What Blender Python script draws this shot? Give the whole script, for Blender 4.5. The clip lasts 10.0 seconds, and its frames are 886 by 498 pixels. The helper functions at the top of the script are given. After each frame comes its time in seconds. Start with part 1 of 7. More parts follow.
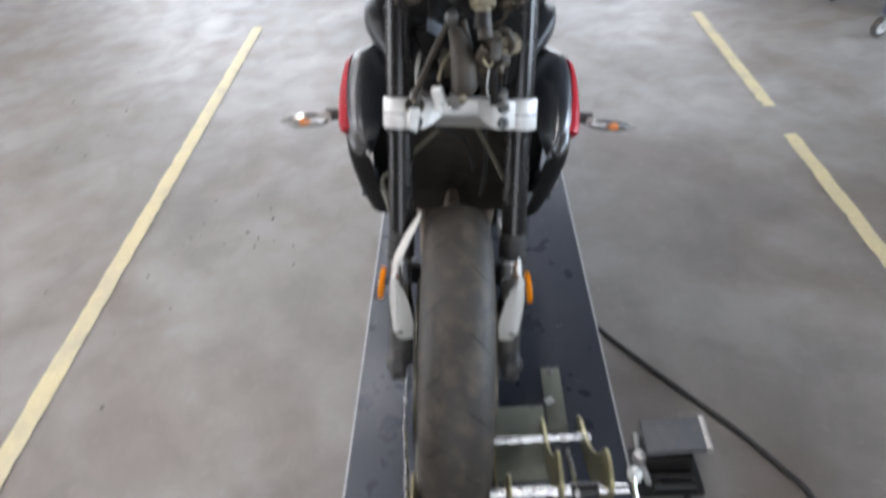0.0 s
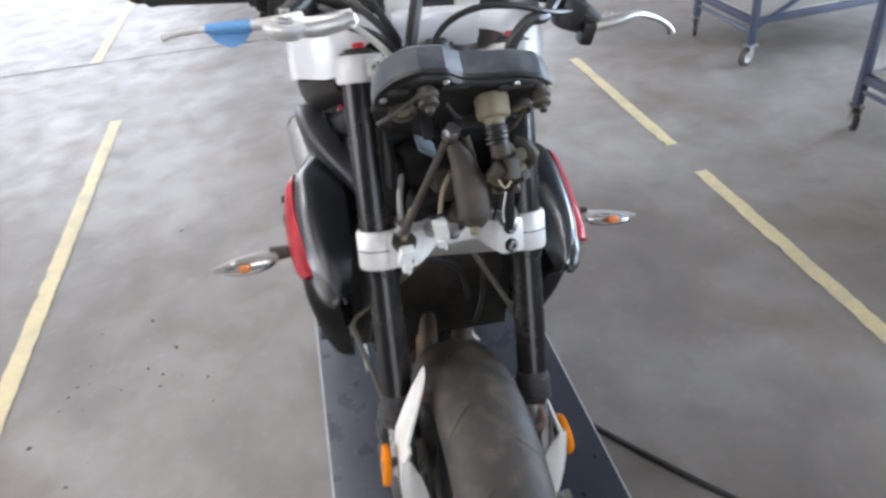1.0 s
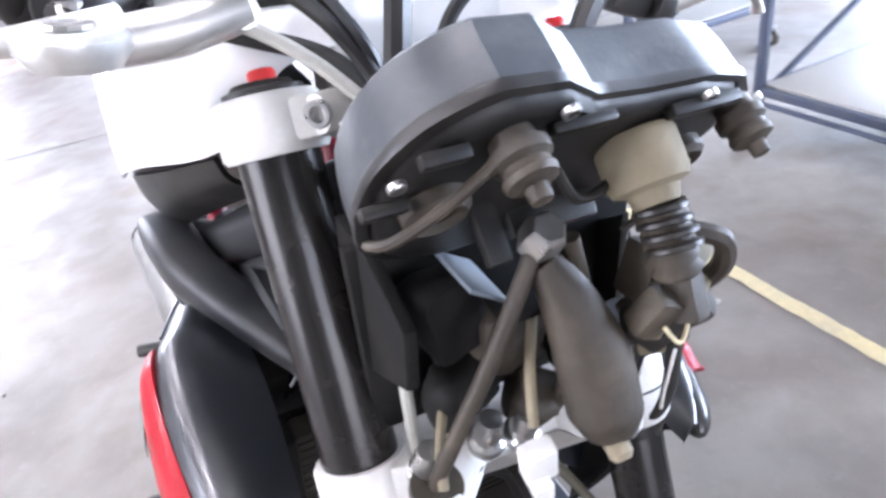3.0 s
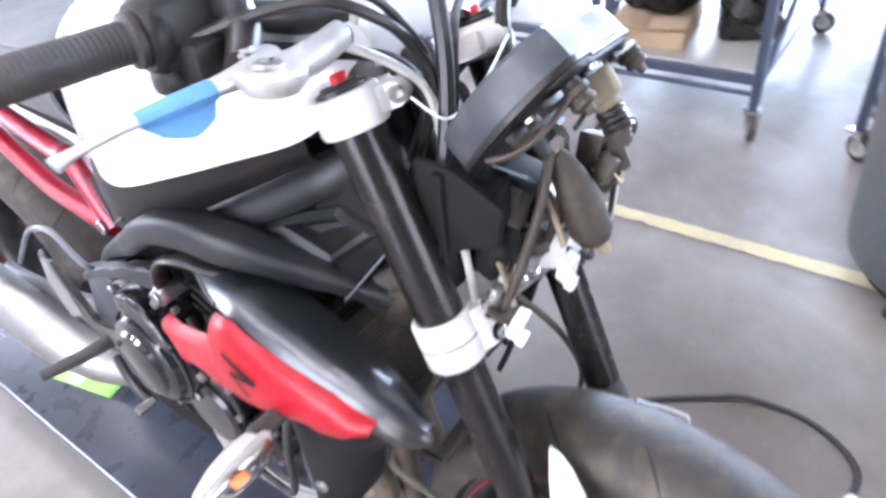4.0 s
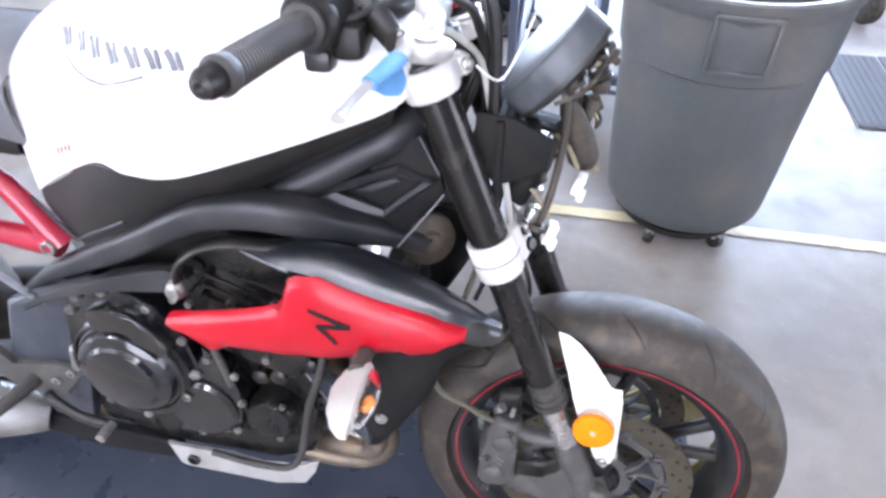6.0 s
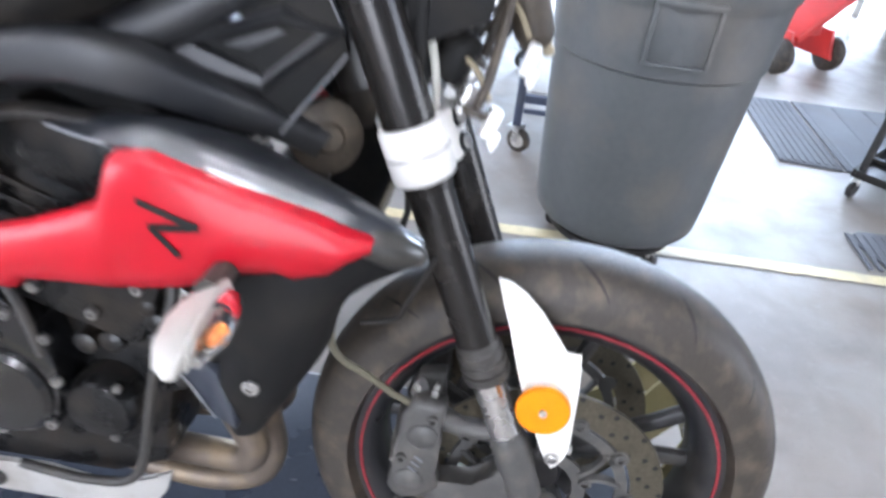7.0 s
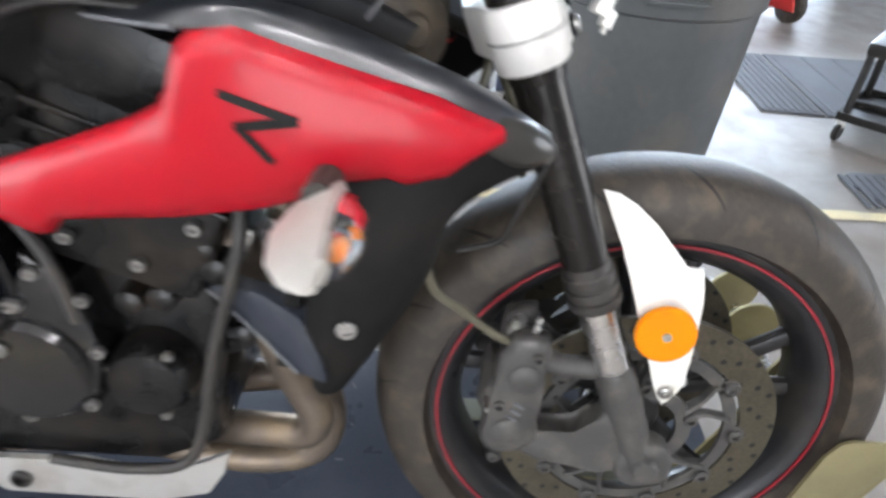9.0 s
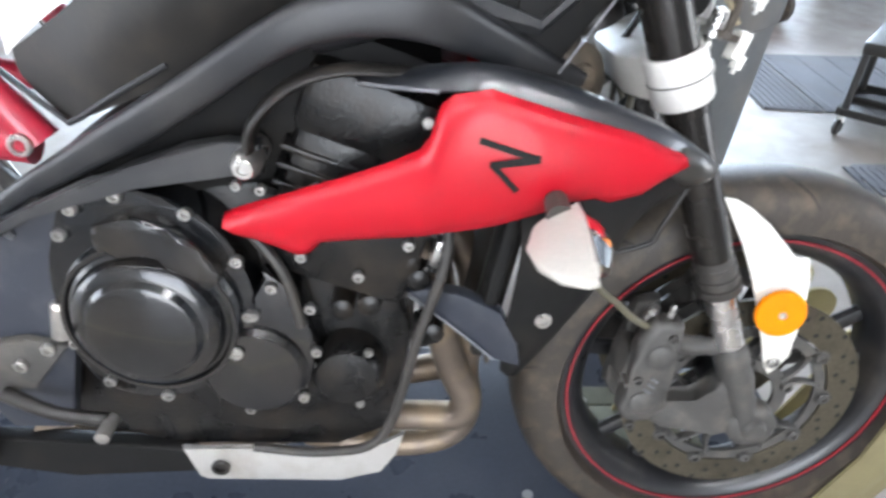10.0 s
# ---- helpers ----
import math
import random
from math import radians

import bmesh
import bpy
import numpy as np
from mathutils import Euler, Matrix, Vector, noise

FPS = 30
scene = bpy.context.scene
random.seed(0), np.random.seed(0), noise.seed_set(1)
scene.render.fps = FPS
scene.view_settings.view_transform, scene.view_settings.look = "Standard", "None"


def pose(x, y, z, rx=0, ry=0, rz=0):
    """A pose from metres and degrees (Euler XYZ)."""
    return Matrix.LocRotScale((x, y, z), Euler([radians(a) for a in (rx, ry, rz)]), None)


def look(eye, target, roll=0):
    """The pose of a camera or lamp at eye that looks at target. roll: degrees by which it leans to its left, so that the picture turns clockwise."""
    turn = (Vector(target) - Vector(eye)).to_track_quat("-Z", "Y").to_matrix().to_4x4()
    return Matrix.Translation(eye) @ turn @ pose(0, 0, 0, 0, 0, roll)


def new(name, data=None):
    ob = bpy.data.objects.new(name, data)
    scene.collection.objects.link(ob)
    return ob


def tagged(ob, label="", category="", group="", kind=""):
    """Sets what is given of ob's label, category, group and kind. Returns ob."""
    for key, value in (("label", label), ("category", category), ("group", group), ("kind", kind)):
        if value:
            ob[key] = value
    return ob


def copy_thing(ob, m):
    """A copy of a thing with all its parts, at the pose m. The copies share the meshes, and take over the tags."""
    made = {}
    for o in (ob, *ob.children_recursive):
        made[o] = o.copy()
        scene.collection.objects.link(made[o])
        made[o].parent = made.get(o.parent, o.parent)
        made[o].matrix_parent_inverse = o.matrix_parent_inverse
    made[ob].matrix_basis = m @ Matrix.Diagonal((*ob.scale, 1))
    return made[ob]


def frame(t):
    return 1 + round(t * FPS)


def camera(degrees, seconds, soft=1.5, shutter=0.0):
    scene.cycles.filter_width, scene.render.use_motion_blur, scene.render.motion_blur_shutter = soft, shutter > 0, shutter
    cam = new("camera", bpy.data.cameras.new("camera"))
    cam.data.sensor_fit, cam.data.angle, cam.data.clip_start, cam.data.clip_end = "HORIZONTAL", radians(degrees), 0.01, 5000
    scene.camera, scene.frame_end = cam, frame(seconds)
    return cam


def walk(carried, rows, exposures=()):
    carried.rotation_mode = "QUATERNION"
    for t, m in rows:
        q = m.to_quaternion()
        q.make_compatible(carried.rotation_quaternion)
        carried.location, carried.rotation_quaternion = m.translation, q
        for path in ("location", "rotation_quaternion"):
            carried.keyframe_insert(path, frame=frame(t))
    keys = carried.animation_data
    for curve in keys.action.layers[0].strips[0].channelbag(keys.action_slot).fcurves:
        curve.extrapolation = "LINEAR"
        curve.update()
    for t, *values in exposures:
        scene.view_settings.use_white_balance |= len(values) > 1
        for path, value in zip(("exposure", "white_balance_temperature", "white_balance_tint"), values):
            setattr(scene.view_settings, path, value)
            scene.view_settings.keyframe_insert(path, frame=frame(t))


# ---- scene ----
cam = camera(66.9, 10.0, soft=2.8, shutter=0.6)
PATH = [
    (0, (0.145, -0.875, 1.509), (0.012, 0.679, 0.257), -6.5),
    (0.5, (0.047, -0.742, 1.53), (0.09, 0.892, 0.378), -7.9),
    (1, (-0.014, -0.581, 1.498), (0.219, 1.024, 0.327), -7.5),
    (1.5, (-0.012, -0.379, 1.444), (0.262, 1.167, 0.205), -7.5),
    (2, (-0.008, -0.233, 1.38), (0.304, 1.285, 0.112), -7.8),
    (2.2, (-0.004, -0.177, 1.335), (0.404, 1.353, 0.154), -6.8),
    (3.3, (-0.073, -0.121, 1.324), (0.687, 1.354, 0.284), -11.5),
    (3.5, (-0.138, -0.134, 1.364), (0.813, 1.217, 0.239), -9.6),
    (4, (-0.318, -0.133, 1.458), (0.827, 0.889, 0.176), -9.6),
    (4.5, (-0.434, -0.08, 1.512), (0.829, 0.735, 0.193), -7.2),
    (5, (-0.547, 0.014, 1.549), (0.897, 0.59, 0.27), -4.6),
    (5.2, (-0.588, 0.057, 1.561), (0.902, 0.557, 0.237), -3.7),
    (6.3, (-0.619, 0.113, 1.464), (0.919, 0.397, 0.146), 0.6),
    (6.5, (-0.608, 0.117, 1.4), (0.935, 0.41, 0.145), 0.3),
    (6.6, (-0.601, 0.118, 1.377), (0.944, 0.367, 0.131), 1.4),
    (7, (-0.534, 0.106, 1.251), (1.103, 0.201, 0.107), 6.2),
    (7.5, (-0.458, 0.092, 1.044), (1.132, 0.054, -0.17), 2.6),
    (8, (-0.403, 0.075, 0.96), (1.149, 0.071, -0.301), 3.4),
    (8.3, (-0.408, 0.1, 1.0), (1.172, 0.045, -0.195), 3.6),
    (8.5, (-0.41, 0.122, 1.031), (1.187, 0.123, -0.173), 3.6),
    (9, (-0.509, 0.23, 1.134), (1.123, 0.205, -0.023), 4.1),
    (9.3, (-0.564, 0.299, 1.17), (1.078, 0.236, 0.031), 4.2),
    (9.5, (-0.601, 0.336, 1.187), (1.044, 0.22, 0.057), 4.9),
    (9.7, (-0.621, 0.375, 1.202), (1.031, 0.28, 0.077), 4.1),
    (10, (-0.615, 0.418, 1.202), (1.02, 0.351, 0.065), 2.2),
]
EXPOSURES = [(0.0, 1.0, 6500, 15), (1.0, 1.03, 6450, 16), (2.2, 1.36, 6400, 19), (3.4, 2.02, 6200, 22), (5.0, 1.98, 6100, 22), (6.5, 1.86, 6100, 19), (7.2, 1.84, 6200, 16), (8.0, 1.53, 7000, 16), (8.6, 1.5, 6950, 15), (9.0, 1.5, 6600, 14), (10.0, 1.85, 6450, 13)]
walk(cam, [(t, look(eye, target, roll)) for t, eye, target, roll in PATH], EXPOSURES)

# ---- light ----
world = bpy.data.worlds.new("sky")
scene.world = world
world.use_nodes = True
wn = world.node_tree.nodes
sky = wn.new("ShaderNodeTexSky")
sky.sky_type, sky.sun_disc = "NISHITA", False
sky.sun_elevation, sky.sun_rotation = radians(48), radians(125)
wn["Background"].inputs["Strength"].default_value = 0.12
world.node_tree.links.new(sky.outputs["Color"], wn["Background"].inputs["Color"])
sun = new("sun", bpy.data.lights.new("sun", "SUN"))
sun.data.energy, sun.data.angle, sun.data.color = 2.2, radians(0.5), (1.0, 0.95, 0.88)
sun.matrix_world = look((14, 8, 14), (0, 0, 0))


def area(name, eye, target, w, h, watts, color):
    lamp = bpy.data.lights.new(name, "AREA")
    lamp.shape, lamp.size, lamp.size_y, lamp.energy, lamp.color = "RECTANGLE", w, h, watts, color
    ob = new(name, lamp)
    ob.matrix_world = look(eye, target)
    return ob


# daylight standing in the open doorways
area("door_daylight", (7.6, -2.4, 1.8), (0.0, -2.4, 1.0), 3.4, 3.4, 385, (0.67, 0.83, 1.0))
area("door_daylight", (7.6, 2.6, 1.8), (0.0, 2.6, 1.0), 3.4, 3.4, 385, (0.67, 0.83, 1.0))
area("door_daylight", (-3.3, 8.9, 1.8), (-3.3, 0.0, 0.6), 3.6, 3.4, 95, (0.88, 0.94, 1.0))
area("door_daylight", (1.6, 8.9, 1.8), (1.6, 0.0, 0.6), 3.8, 3.4, 85, (0.88, 0.94, 1.0))
area("door_daylight", (0.2, -6.9, 1.8), (0.2, 0.0, 0.8), 3.6, 3.4, 65, (0.92, 0.96, 1.0))
area("door_daylight", (-5.9, 0.5, 1.9), (0.0, 0.5, 1.0), 3.6, 3.4, 100, (0.92, 0.96, 1.0))

from mathutils.bvhtree import BVHTree


# ---- materials ----
def rgb(r, g, b):
    return (r, g, b, 1.0)


def surface(name, base, rough=0.5, metal=0.0, dirt=None, dirt_amount=0.3, scale=30.0, fine=220.0, bump=0.05, coat=0.0, spread=0.08, wear=0.25):
    """A painted, cast or moulded surface: two scales of tone, patches of dirt, fine relief, uneven gloss."""
    m = bpy.data.materials.new(name)
    m.use_nodes = True
    n, l = m.node_tree.nodes, m.node_tree.links
    b = n["Principled BSDF"]
    co = n.new("ShaderNodeTexCoord")
    big, small = n.new("ShaderNodeTexNoise"), n.new("ShaderNodeTexNoise")
    big.inputs["Scale"].default_value, big.inputs["Detail"].default_value = scale, 6
    small.inputs["Scale"].default_value, small.inputs["Detail"].default_value = fine, 3
    for t in (big, small):
        l.new(co.outputs["Object"], t.inputs["Vector"])
    tone = n.new("ShaderNodeMapRange")
    tone.inputs["To Min"].default_value, tone.inputs["To Max"].default_value = 1 - spread, 1 + spread
    l.new(small.outputs["Fac"], tone.inputs["Value"])
    patch = n.new("ShaderNodeMapRange")
    patch.inputs["From Min"].default_value, patch.inputs["From Max"].default_value = 0.48, 0.72
    patch.inputs["To Max"].default_value = dirt_amount
    l.new(big.outputs["Fac"], patch.inputs["Value"])
    mixd = n.new("ShaderNodeMix")
    mixd.data_type = "RGBA"
    mixd.inputs["A"].default_value = rgb(*base)
    mixd.inputs["B"].default_value = rgb(*(dirt or [c * 0.6 for c in base]))
    l.new(patch.outputs["Result"], mixd.inputs["Factor"])
    mul = n.new("ShaderNodeVectorMath")
    mul.operation = "SCALE"
    l.new(mixd.outputs["Result"], mul.inputs[0])
    l.new(tone.outputs["Result"], mul.inputs["Scale"])
    l.new(mul.outputs["Vector"], b.inputs["Base Color"])
    gloss = n.new("ShaderNodeMapRange")
    gloss.inputs["To Min"].default_value = max(0.02, rough - wear * 0.5)
    gloss.inputs["To Max"].default_value = min(1.0, rough + wear * 0.5)
    l.new(big.outputs["Fac"], gloss.inputs["Value"])
    l.new(gloss.outputs["Result"], b.inputs["Roughness"])
    b.inputs["Metallic"].default_value = metal
    b.inputs["Coat Weight"].default_value = coat
    b.inputs["Coat Roughness"].default_value = 0.08
    if bump:
        bp = n.new("ShaderNodeBump")
        bp.inputs["Strength"].default_value, bp.inputs["Distance"].default_value = bump, 0.002
        l.new(small.outputs["Fac"], bp.inputs["Height"])
        l.new(bp.outputs["Normal"], b.inputs["Normal"])
    return m


M_BLACK = surface("black_plastic", (0.01, 0.009, 0.008), 0.45, dirt=(0.045, 0.036, 0.026), dirt_amount=0.3, wear=0.2)
M_SATIN = surface("satin_black", (0.013, 0.0117, 0.0105), 0.38, dirt=(0.065, 0.052, 0.038), dirt_amount=0.3)
M_RED = surface("red_paint", (0.37, 0.0045, 0.013), 0.34, dirt=(0.33, 0.006, 0.012), bump=0.01, coat=0.12, wear=0.12, spread=0.03)
M_REDDARK = surface("red_frame_paint", (0.33, 0.012, 0.03), 0.35, bump=0.03, coat=0.3)
M_WHITE = surface("white_paint", (0.8, 0.79, 0.77), 0.22, dirt=(0.6, 0.57, 0.52), dirt_amount=0.35, bump=0.01, coat=0.6, scale=9, spread=0.02)
M_BRKT = surface("white_bracket_paint", (0.72, 0.7, 0.645), 0.45, dirt=(0.5, 0.44, 0.32), dirt_amount=0.4, scale=18, spread=0.04)
M_CLAMP = surface("silver_clamp", (0.66, 0.64, 0.6), 0.45, 0.15, dirt=(0.4, 0.38, 0.34), dirt_amount=0.35, scale=25)
M_FORK = surface("anodised_fork", (0.016, 0.014, 0.0125), 0.26, 0.3, dirt=(0.045, 0.037, 0.029), dirt_amount=0.3, bump=0.02)
M_CHROME = surface("chrome_tube", (0.75, 0.74, 0.73), 0.26, 1.0, dirt=(0.4, 0.38, 0.35), dirt_amount=0.3, bump=0.02)
M_STEEL = surface("steel_bolt", (0.46, 0.45, 0.43), 0.3, 0.9, dirt=(0.22, 0.19, 0.15), dirt_amount=0.4)
M_CAST = surface("cast_grey", (0.058, 0.055, 0.051), 0.55, 0.15, dirt=(0.13, 0.115, 0.095), dirt_amount=0.55, bump=0.15, scale=26, spread=0.18, fine=260)
M_ENGINE = surface("engine_black", (0.006, 0.006, 0.006), 0.3, 0.0, dirt=(0.036, 0.026, 0.017), dirt_amount=0.5, bump=0.25, scale=20, wear=0.45)
M_ENGCOVER = surface("engine_cover", (0.006, 0.0065, 0.0075), 0.2, 0.1, dirt=(0.045, 0.035, 0.025), dirt_amount=0.45, bump=0.06, scale=14, coat=0.5, wear=0.3)
M_GREY = surface("grey_cover", (0.13, 0.135, 0.145), 0.5, 0.1, dirt=(0.22, 0.2, 0.18), dirt_amount=0.35, bump=0.1)
M_RUBBER = surface("tyre_rubber", (0.031, 0.0245, 0.018), 0.58, dirt=(0.115, 0.087, 0.058), dirt_amount=0.55, scale=34, bump=0.3, spread=0.15)
M_SOFTRUB = surface("soft_rubber", (0.03, 0.027, 0.024), 0.55, dirt=(0.085, 0.07, 0.052), dirt_amount=0.4, bump=0.2)
M_DISC = surface("brake_disc", (0.105, 0.092, 0.066), 0.38, 0.7, dirt=(0.06, 0.05, 0.035), dirt_amount=0.7, scale=22, bump=0.1, spread=0.35)
M_HEADER = surface("burnt_header", (0.17, 0.135, 0.105), 0.45, 0.6, dirt=(0.34, 0.25, 0.15), dirt_amount=0.7, scale=16, bump=0.08)
M_ALLOY = surface("brushed_alloy", (0.62, 0.61, 0.58), 0.42, 0.7, dirt=(0.3, 0.25, 0.19), dirt_amount=0.45, scale=20, bump=0.06)
M_ORANGE = surface("orange_reflector", (0.7, 0.2, 0.0), 0.4, dirt=(0.6, 0.16, 0.0), bump=0.25, fine=400)
M_ORANGE.node_tree.nodes["Principled BSDF"].inputs["Specular IOR Level"].default_value = 0.15
M_BEIGE = surface("dusty_boot", (0.2, 0.165, 0.105), 0.75, dirt=(0.3, 0.26, 0.19), bump=0.2)
M_DUST = surface("dusty_plastic", (0.038, 0.029, 0.0195), 0.6, dirt=(0.115, 0.09, 0.06), dirt_amount=0.6, bump=0.25)
M_NYLON = surface("white_nylon", (0.75, 0.74, 0.7), 0.45, dirt=(0.55, 0.5, 0.4), dirt_amount=0.3)
M_BLUE = surface("blue_tape", (0.1, 0.27, 0.5), 0.6, bump=0.15, spread=0.1)
M_REDCAP = surface("red_cap", (0.6, 0.02, 0.02), 0.4)
M_DASH = surface("dash_shell", (0.045, 0.05, 0.055), 0.4, dirt=(0.15, 0.15, 0.15), dirt_amount=0.45, bump=0.1)
M_DECK = surface("deck_paint", (0.03, 0.035, 0.048), 0.3, dirt=(0.05, 0.053, 0.062), dirt_amount=0.3, scale=14, fine=130, bump=0.2, spread=0.3, wear=0.22)
M_DECKEDGE = surface("worn_edge", (0.5, 0.5, 0.5), 0.5, 0.4, scale=20)
M_ZINC = surface("zinc_gold", (0.34, 0.3, 0.165), 0.42, 0.75, dirt=(0.25, 0.22, 0.13), dirt_amount=0.5, scale=15, bump=0.05)
M_OLIVE = surface("olive_plate", (0.2, 0.205, 0.16), 0.5, 0.4, dirt=(0.1, 0.1, 0.085), dirt_amount=0.5, scale=14)
M_BIN = surface("bin_plastic", (0.075, 0.08, 0.081), 0.5, dirt=(0.14, 0.12, 0.098), dirt_amount=0.65, scale=4, fine=40, bump=0.15, spread=0.14)
M_CART = surface("cart_steel", (0.06, 0.072, 0.11), 0.42, 0.2, dirt=(0.1, 0.1, 0.1), dirt_amount=0.4, scale=12)
M_CARD = surface("cardboard", (0.4, 0.29, 0.18), 0.85, dirt=(0.3, 0.21, 0.13), scale=14)
M_MAT = surface("mat_rubber", (0.075, 0.077, 0.086), 0.7, dirt=(0.09, 0.085, 0.08), dirt_amount=0.5, scale=6, bump=0.2)
M_YELLOW = surface("floor_yellow", (0.6, 0.51, 0.3), 0.55, dirt=(0.4, 0.36, 0.28), dirt_amount=0.65, scale=7, fine=60, bump=0.1, spread=0.15)
M_WALL = surface("painted_block", (0.2, 0.2, 0.2), 0.7, dirt=(0.15, 0.145, 0.135), scale=1.5, fine=60, bump=0.1, spread=0.05)
M_CEIL = surface("ceiling_grey", (0.08, 0.08, 0.083), 0.8, scale=1, fine=40)
M_APRON = surface("apron_concrete", (0.42, 0.41, 0.39), 0.9, scale=0.6, fine=30)
M_SILENCER = surface("dull_silencer", (0.36, 0.355, 0.34), 0.4, 0.75, dirt=(0.18, 0.15, 0.11), dirt_amount=0.55, scale=16, bump=0.06)
M_OLIVEHOSE = surface("olive_hose", (0.1, 0.09, 0.06), 0.5, bump=0.2, fine=400)
M_GREEN = surface("green_card", (0.35, 0.72, 0.16), 0.6)
M_JACKRED = surface("jack_red", (0.5, 0.03, 0.025), 0.4, dirt=(0.25, 0.03, 0.025), scale=10)
M_AMBER = surface("amber_bulb", (0.75, 0.24, 0.06), 0.3)
M_REDLINE = surface("red_pinstripe", (0.24, 0.012, 0.02), 0.45, dirt=(0.1, 0.015, 0.018), dirt_amount=0.5)
M_SIGNAL = surface("signal_housing", (0.42, 0.4, 0.36), 0.4, 0.3, dirt=(0.45, 0.43, 0.38))
M_HOSE = surface("braided_hose", (0.42, 0.41, 0.36), 0.55, bump=0.3, fine=500)


def glassy(name, tint, rough=0.05):
    m = bpy.data.materials.new(name)
    m.use_nodes = True
    b = m.node_tree.nodes["Principled BSDF"]
    b.inputs["Base Color"].default_value = rgb(*tint)
    b.inputs["Roughness"].default_value, b.inputs["Transmission Weight"].default_value, b.inputs["IOR"].default_value = rough, 1.0, 1.35
    return m


M_COWL = surface("black_cowl", (0.011, 0.0125, 0.016), 0.32, dirt=(0.04, 0.034, 0.028), dirt_amount=0.25, bump=0.015, coat=0.35, wear=0.1, scale=10)
M_VINYL = surface("grey_vinyl", (0.12, 0.124, 0.13), 0.5, dirt=(0.1, 0.1, 0.1), bump=0.15, wear=0.2)
M_MATT = surface("matt_black_plastic", (0.0085, 0.0083, 0.008), 0.6, dirt=(0.03, 0.025, 0.019), dirt_amount=0.4, scale=16, bump=0.1)
for m_ in (M_BLACK, M_ENGINE):
    m_.node_tree.nodes["Principled BSDF"].inputs["Specular IOR Level"].default_value = 0.36
M_MATT.node_tree.nodes["Principled BSDF"].inputs["Specular IOR Level"].default_value = 0.16
M_RED.node_tree.nodes["Principled BSDF"].inputs["Specular IOR Level"].default_value = 0.28
M_COWL.node_tree.nodes["Principled BSDF"].inputs["Specular IOR Level"].default_value = 1.0
M_NOSE = surface("worn_cowl", (0.026, 0.0245, 0.021), 0.34, dirt=(0.06, 0.053, 0.04), dirt_amount=0.4, bump=0.02, coat=0.3, wear=0.1, scale=14)
M_STRIP = surface("pale_strip", (0.19, 0.22, 0.25), 0.5, dirt=(0.3, 0.27, 0.22), dirt_amount=0.5, scale=20)
M_SPAR = surface("grey_black_plastic", (0.015, 0.0157, 0.0175), 0.44, dirt=(0.055, 0.052, 0.048), dirt_amount=0.35, scale=12, bump=0.08)
M_RIM = surface("dusty_black_rim", (0.011, 0.011, 0.012), 0.34, dirt=(0.06, 0.05, 0.038), dirt_amount=0.5, scale=14, bump=0.05, coat=0.15)
M_FIN = surface("grey_blue_plastic", (0.026, 0.03, 0.04), 0.38, dirt=(0.09, 0.09, 0.09), bump=0.05)
M_CORE = surface("dusty_core", (0.03, 0.024, 0.017), 0.75, dirt=(0.075, 0.058, 0.04), dirt_amount=0.6, scale=22, bump=0.2)
M_LENS = glassy("clear_lens", (0.97, 0.96, 0.94), 0.06)


def glow(name, color, power):
    m = bpy.data.materials.new(name)
    m.use_nodes = True
    b = m.node_tree.nodes["Principled BSDF"]
    b.inputs["Base Color"].default_value = rgb(*color)
    b.inputs["Emission Color"].default_value, b.inputs["Emission Strength"].default_value = rgb(*color), power
    return m


M_TUBE = glow("lamp_diffuser", (0.95, 0.97, 1.0), 24.0)


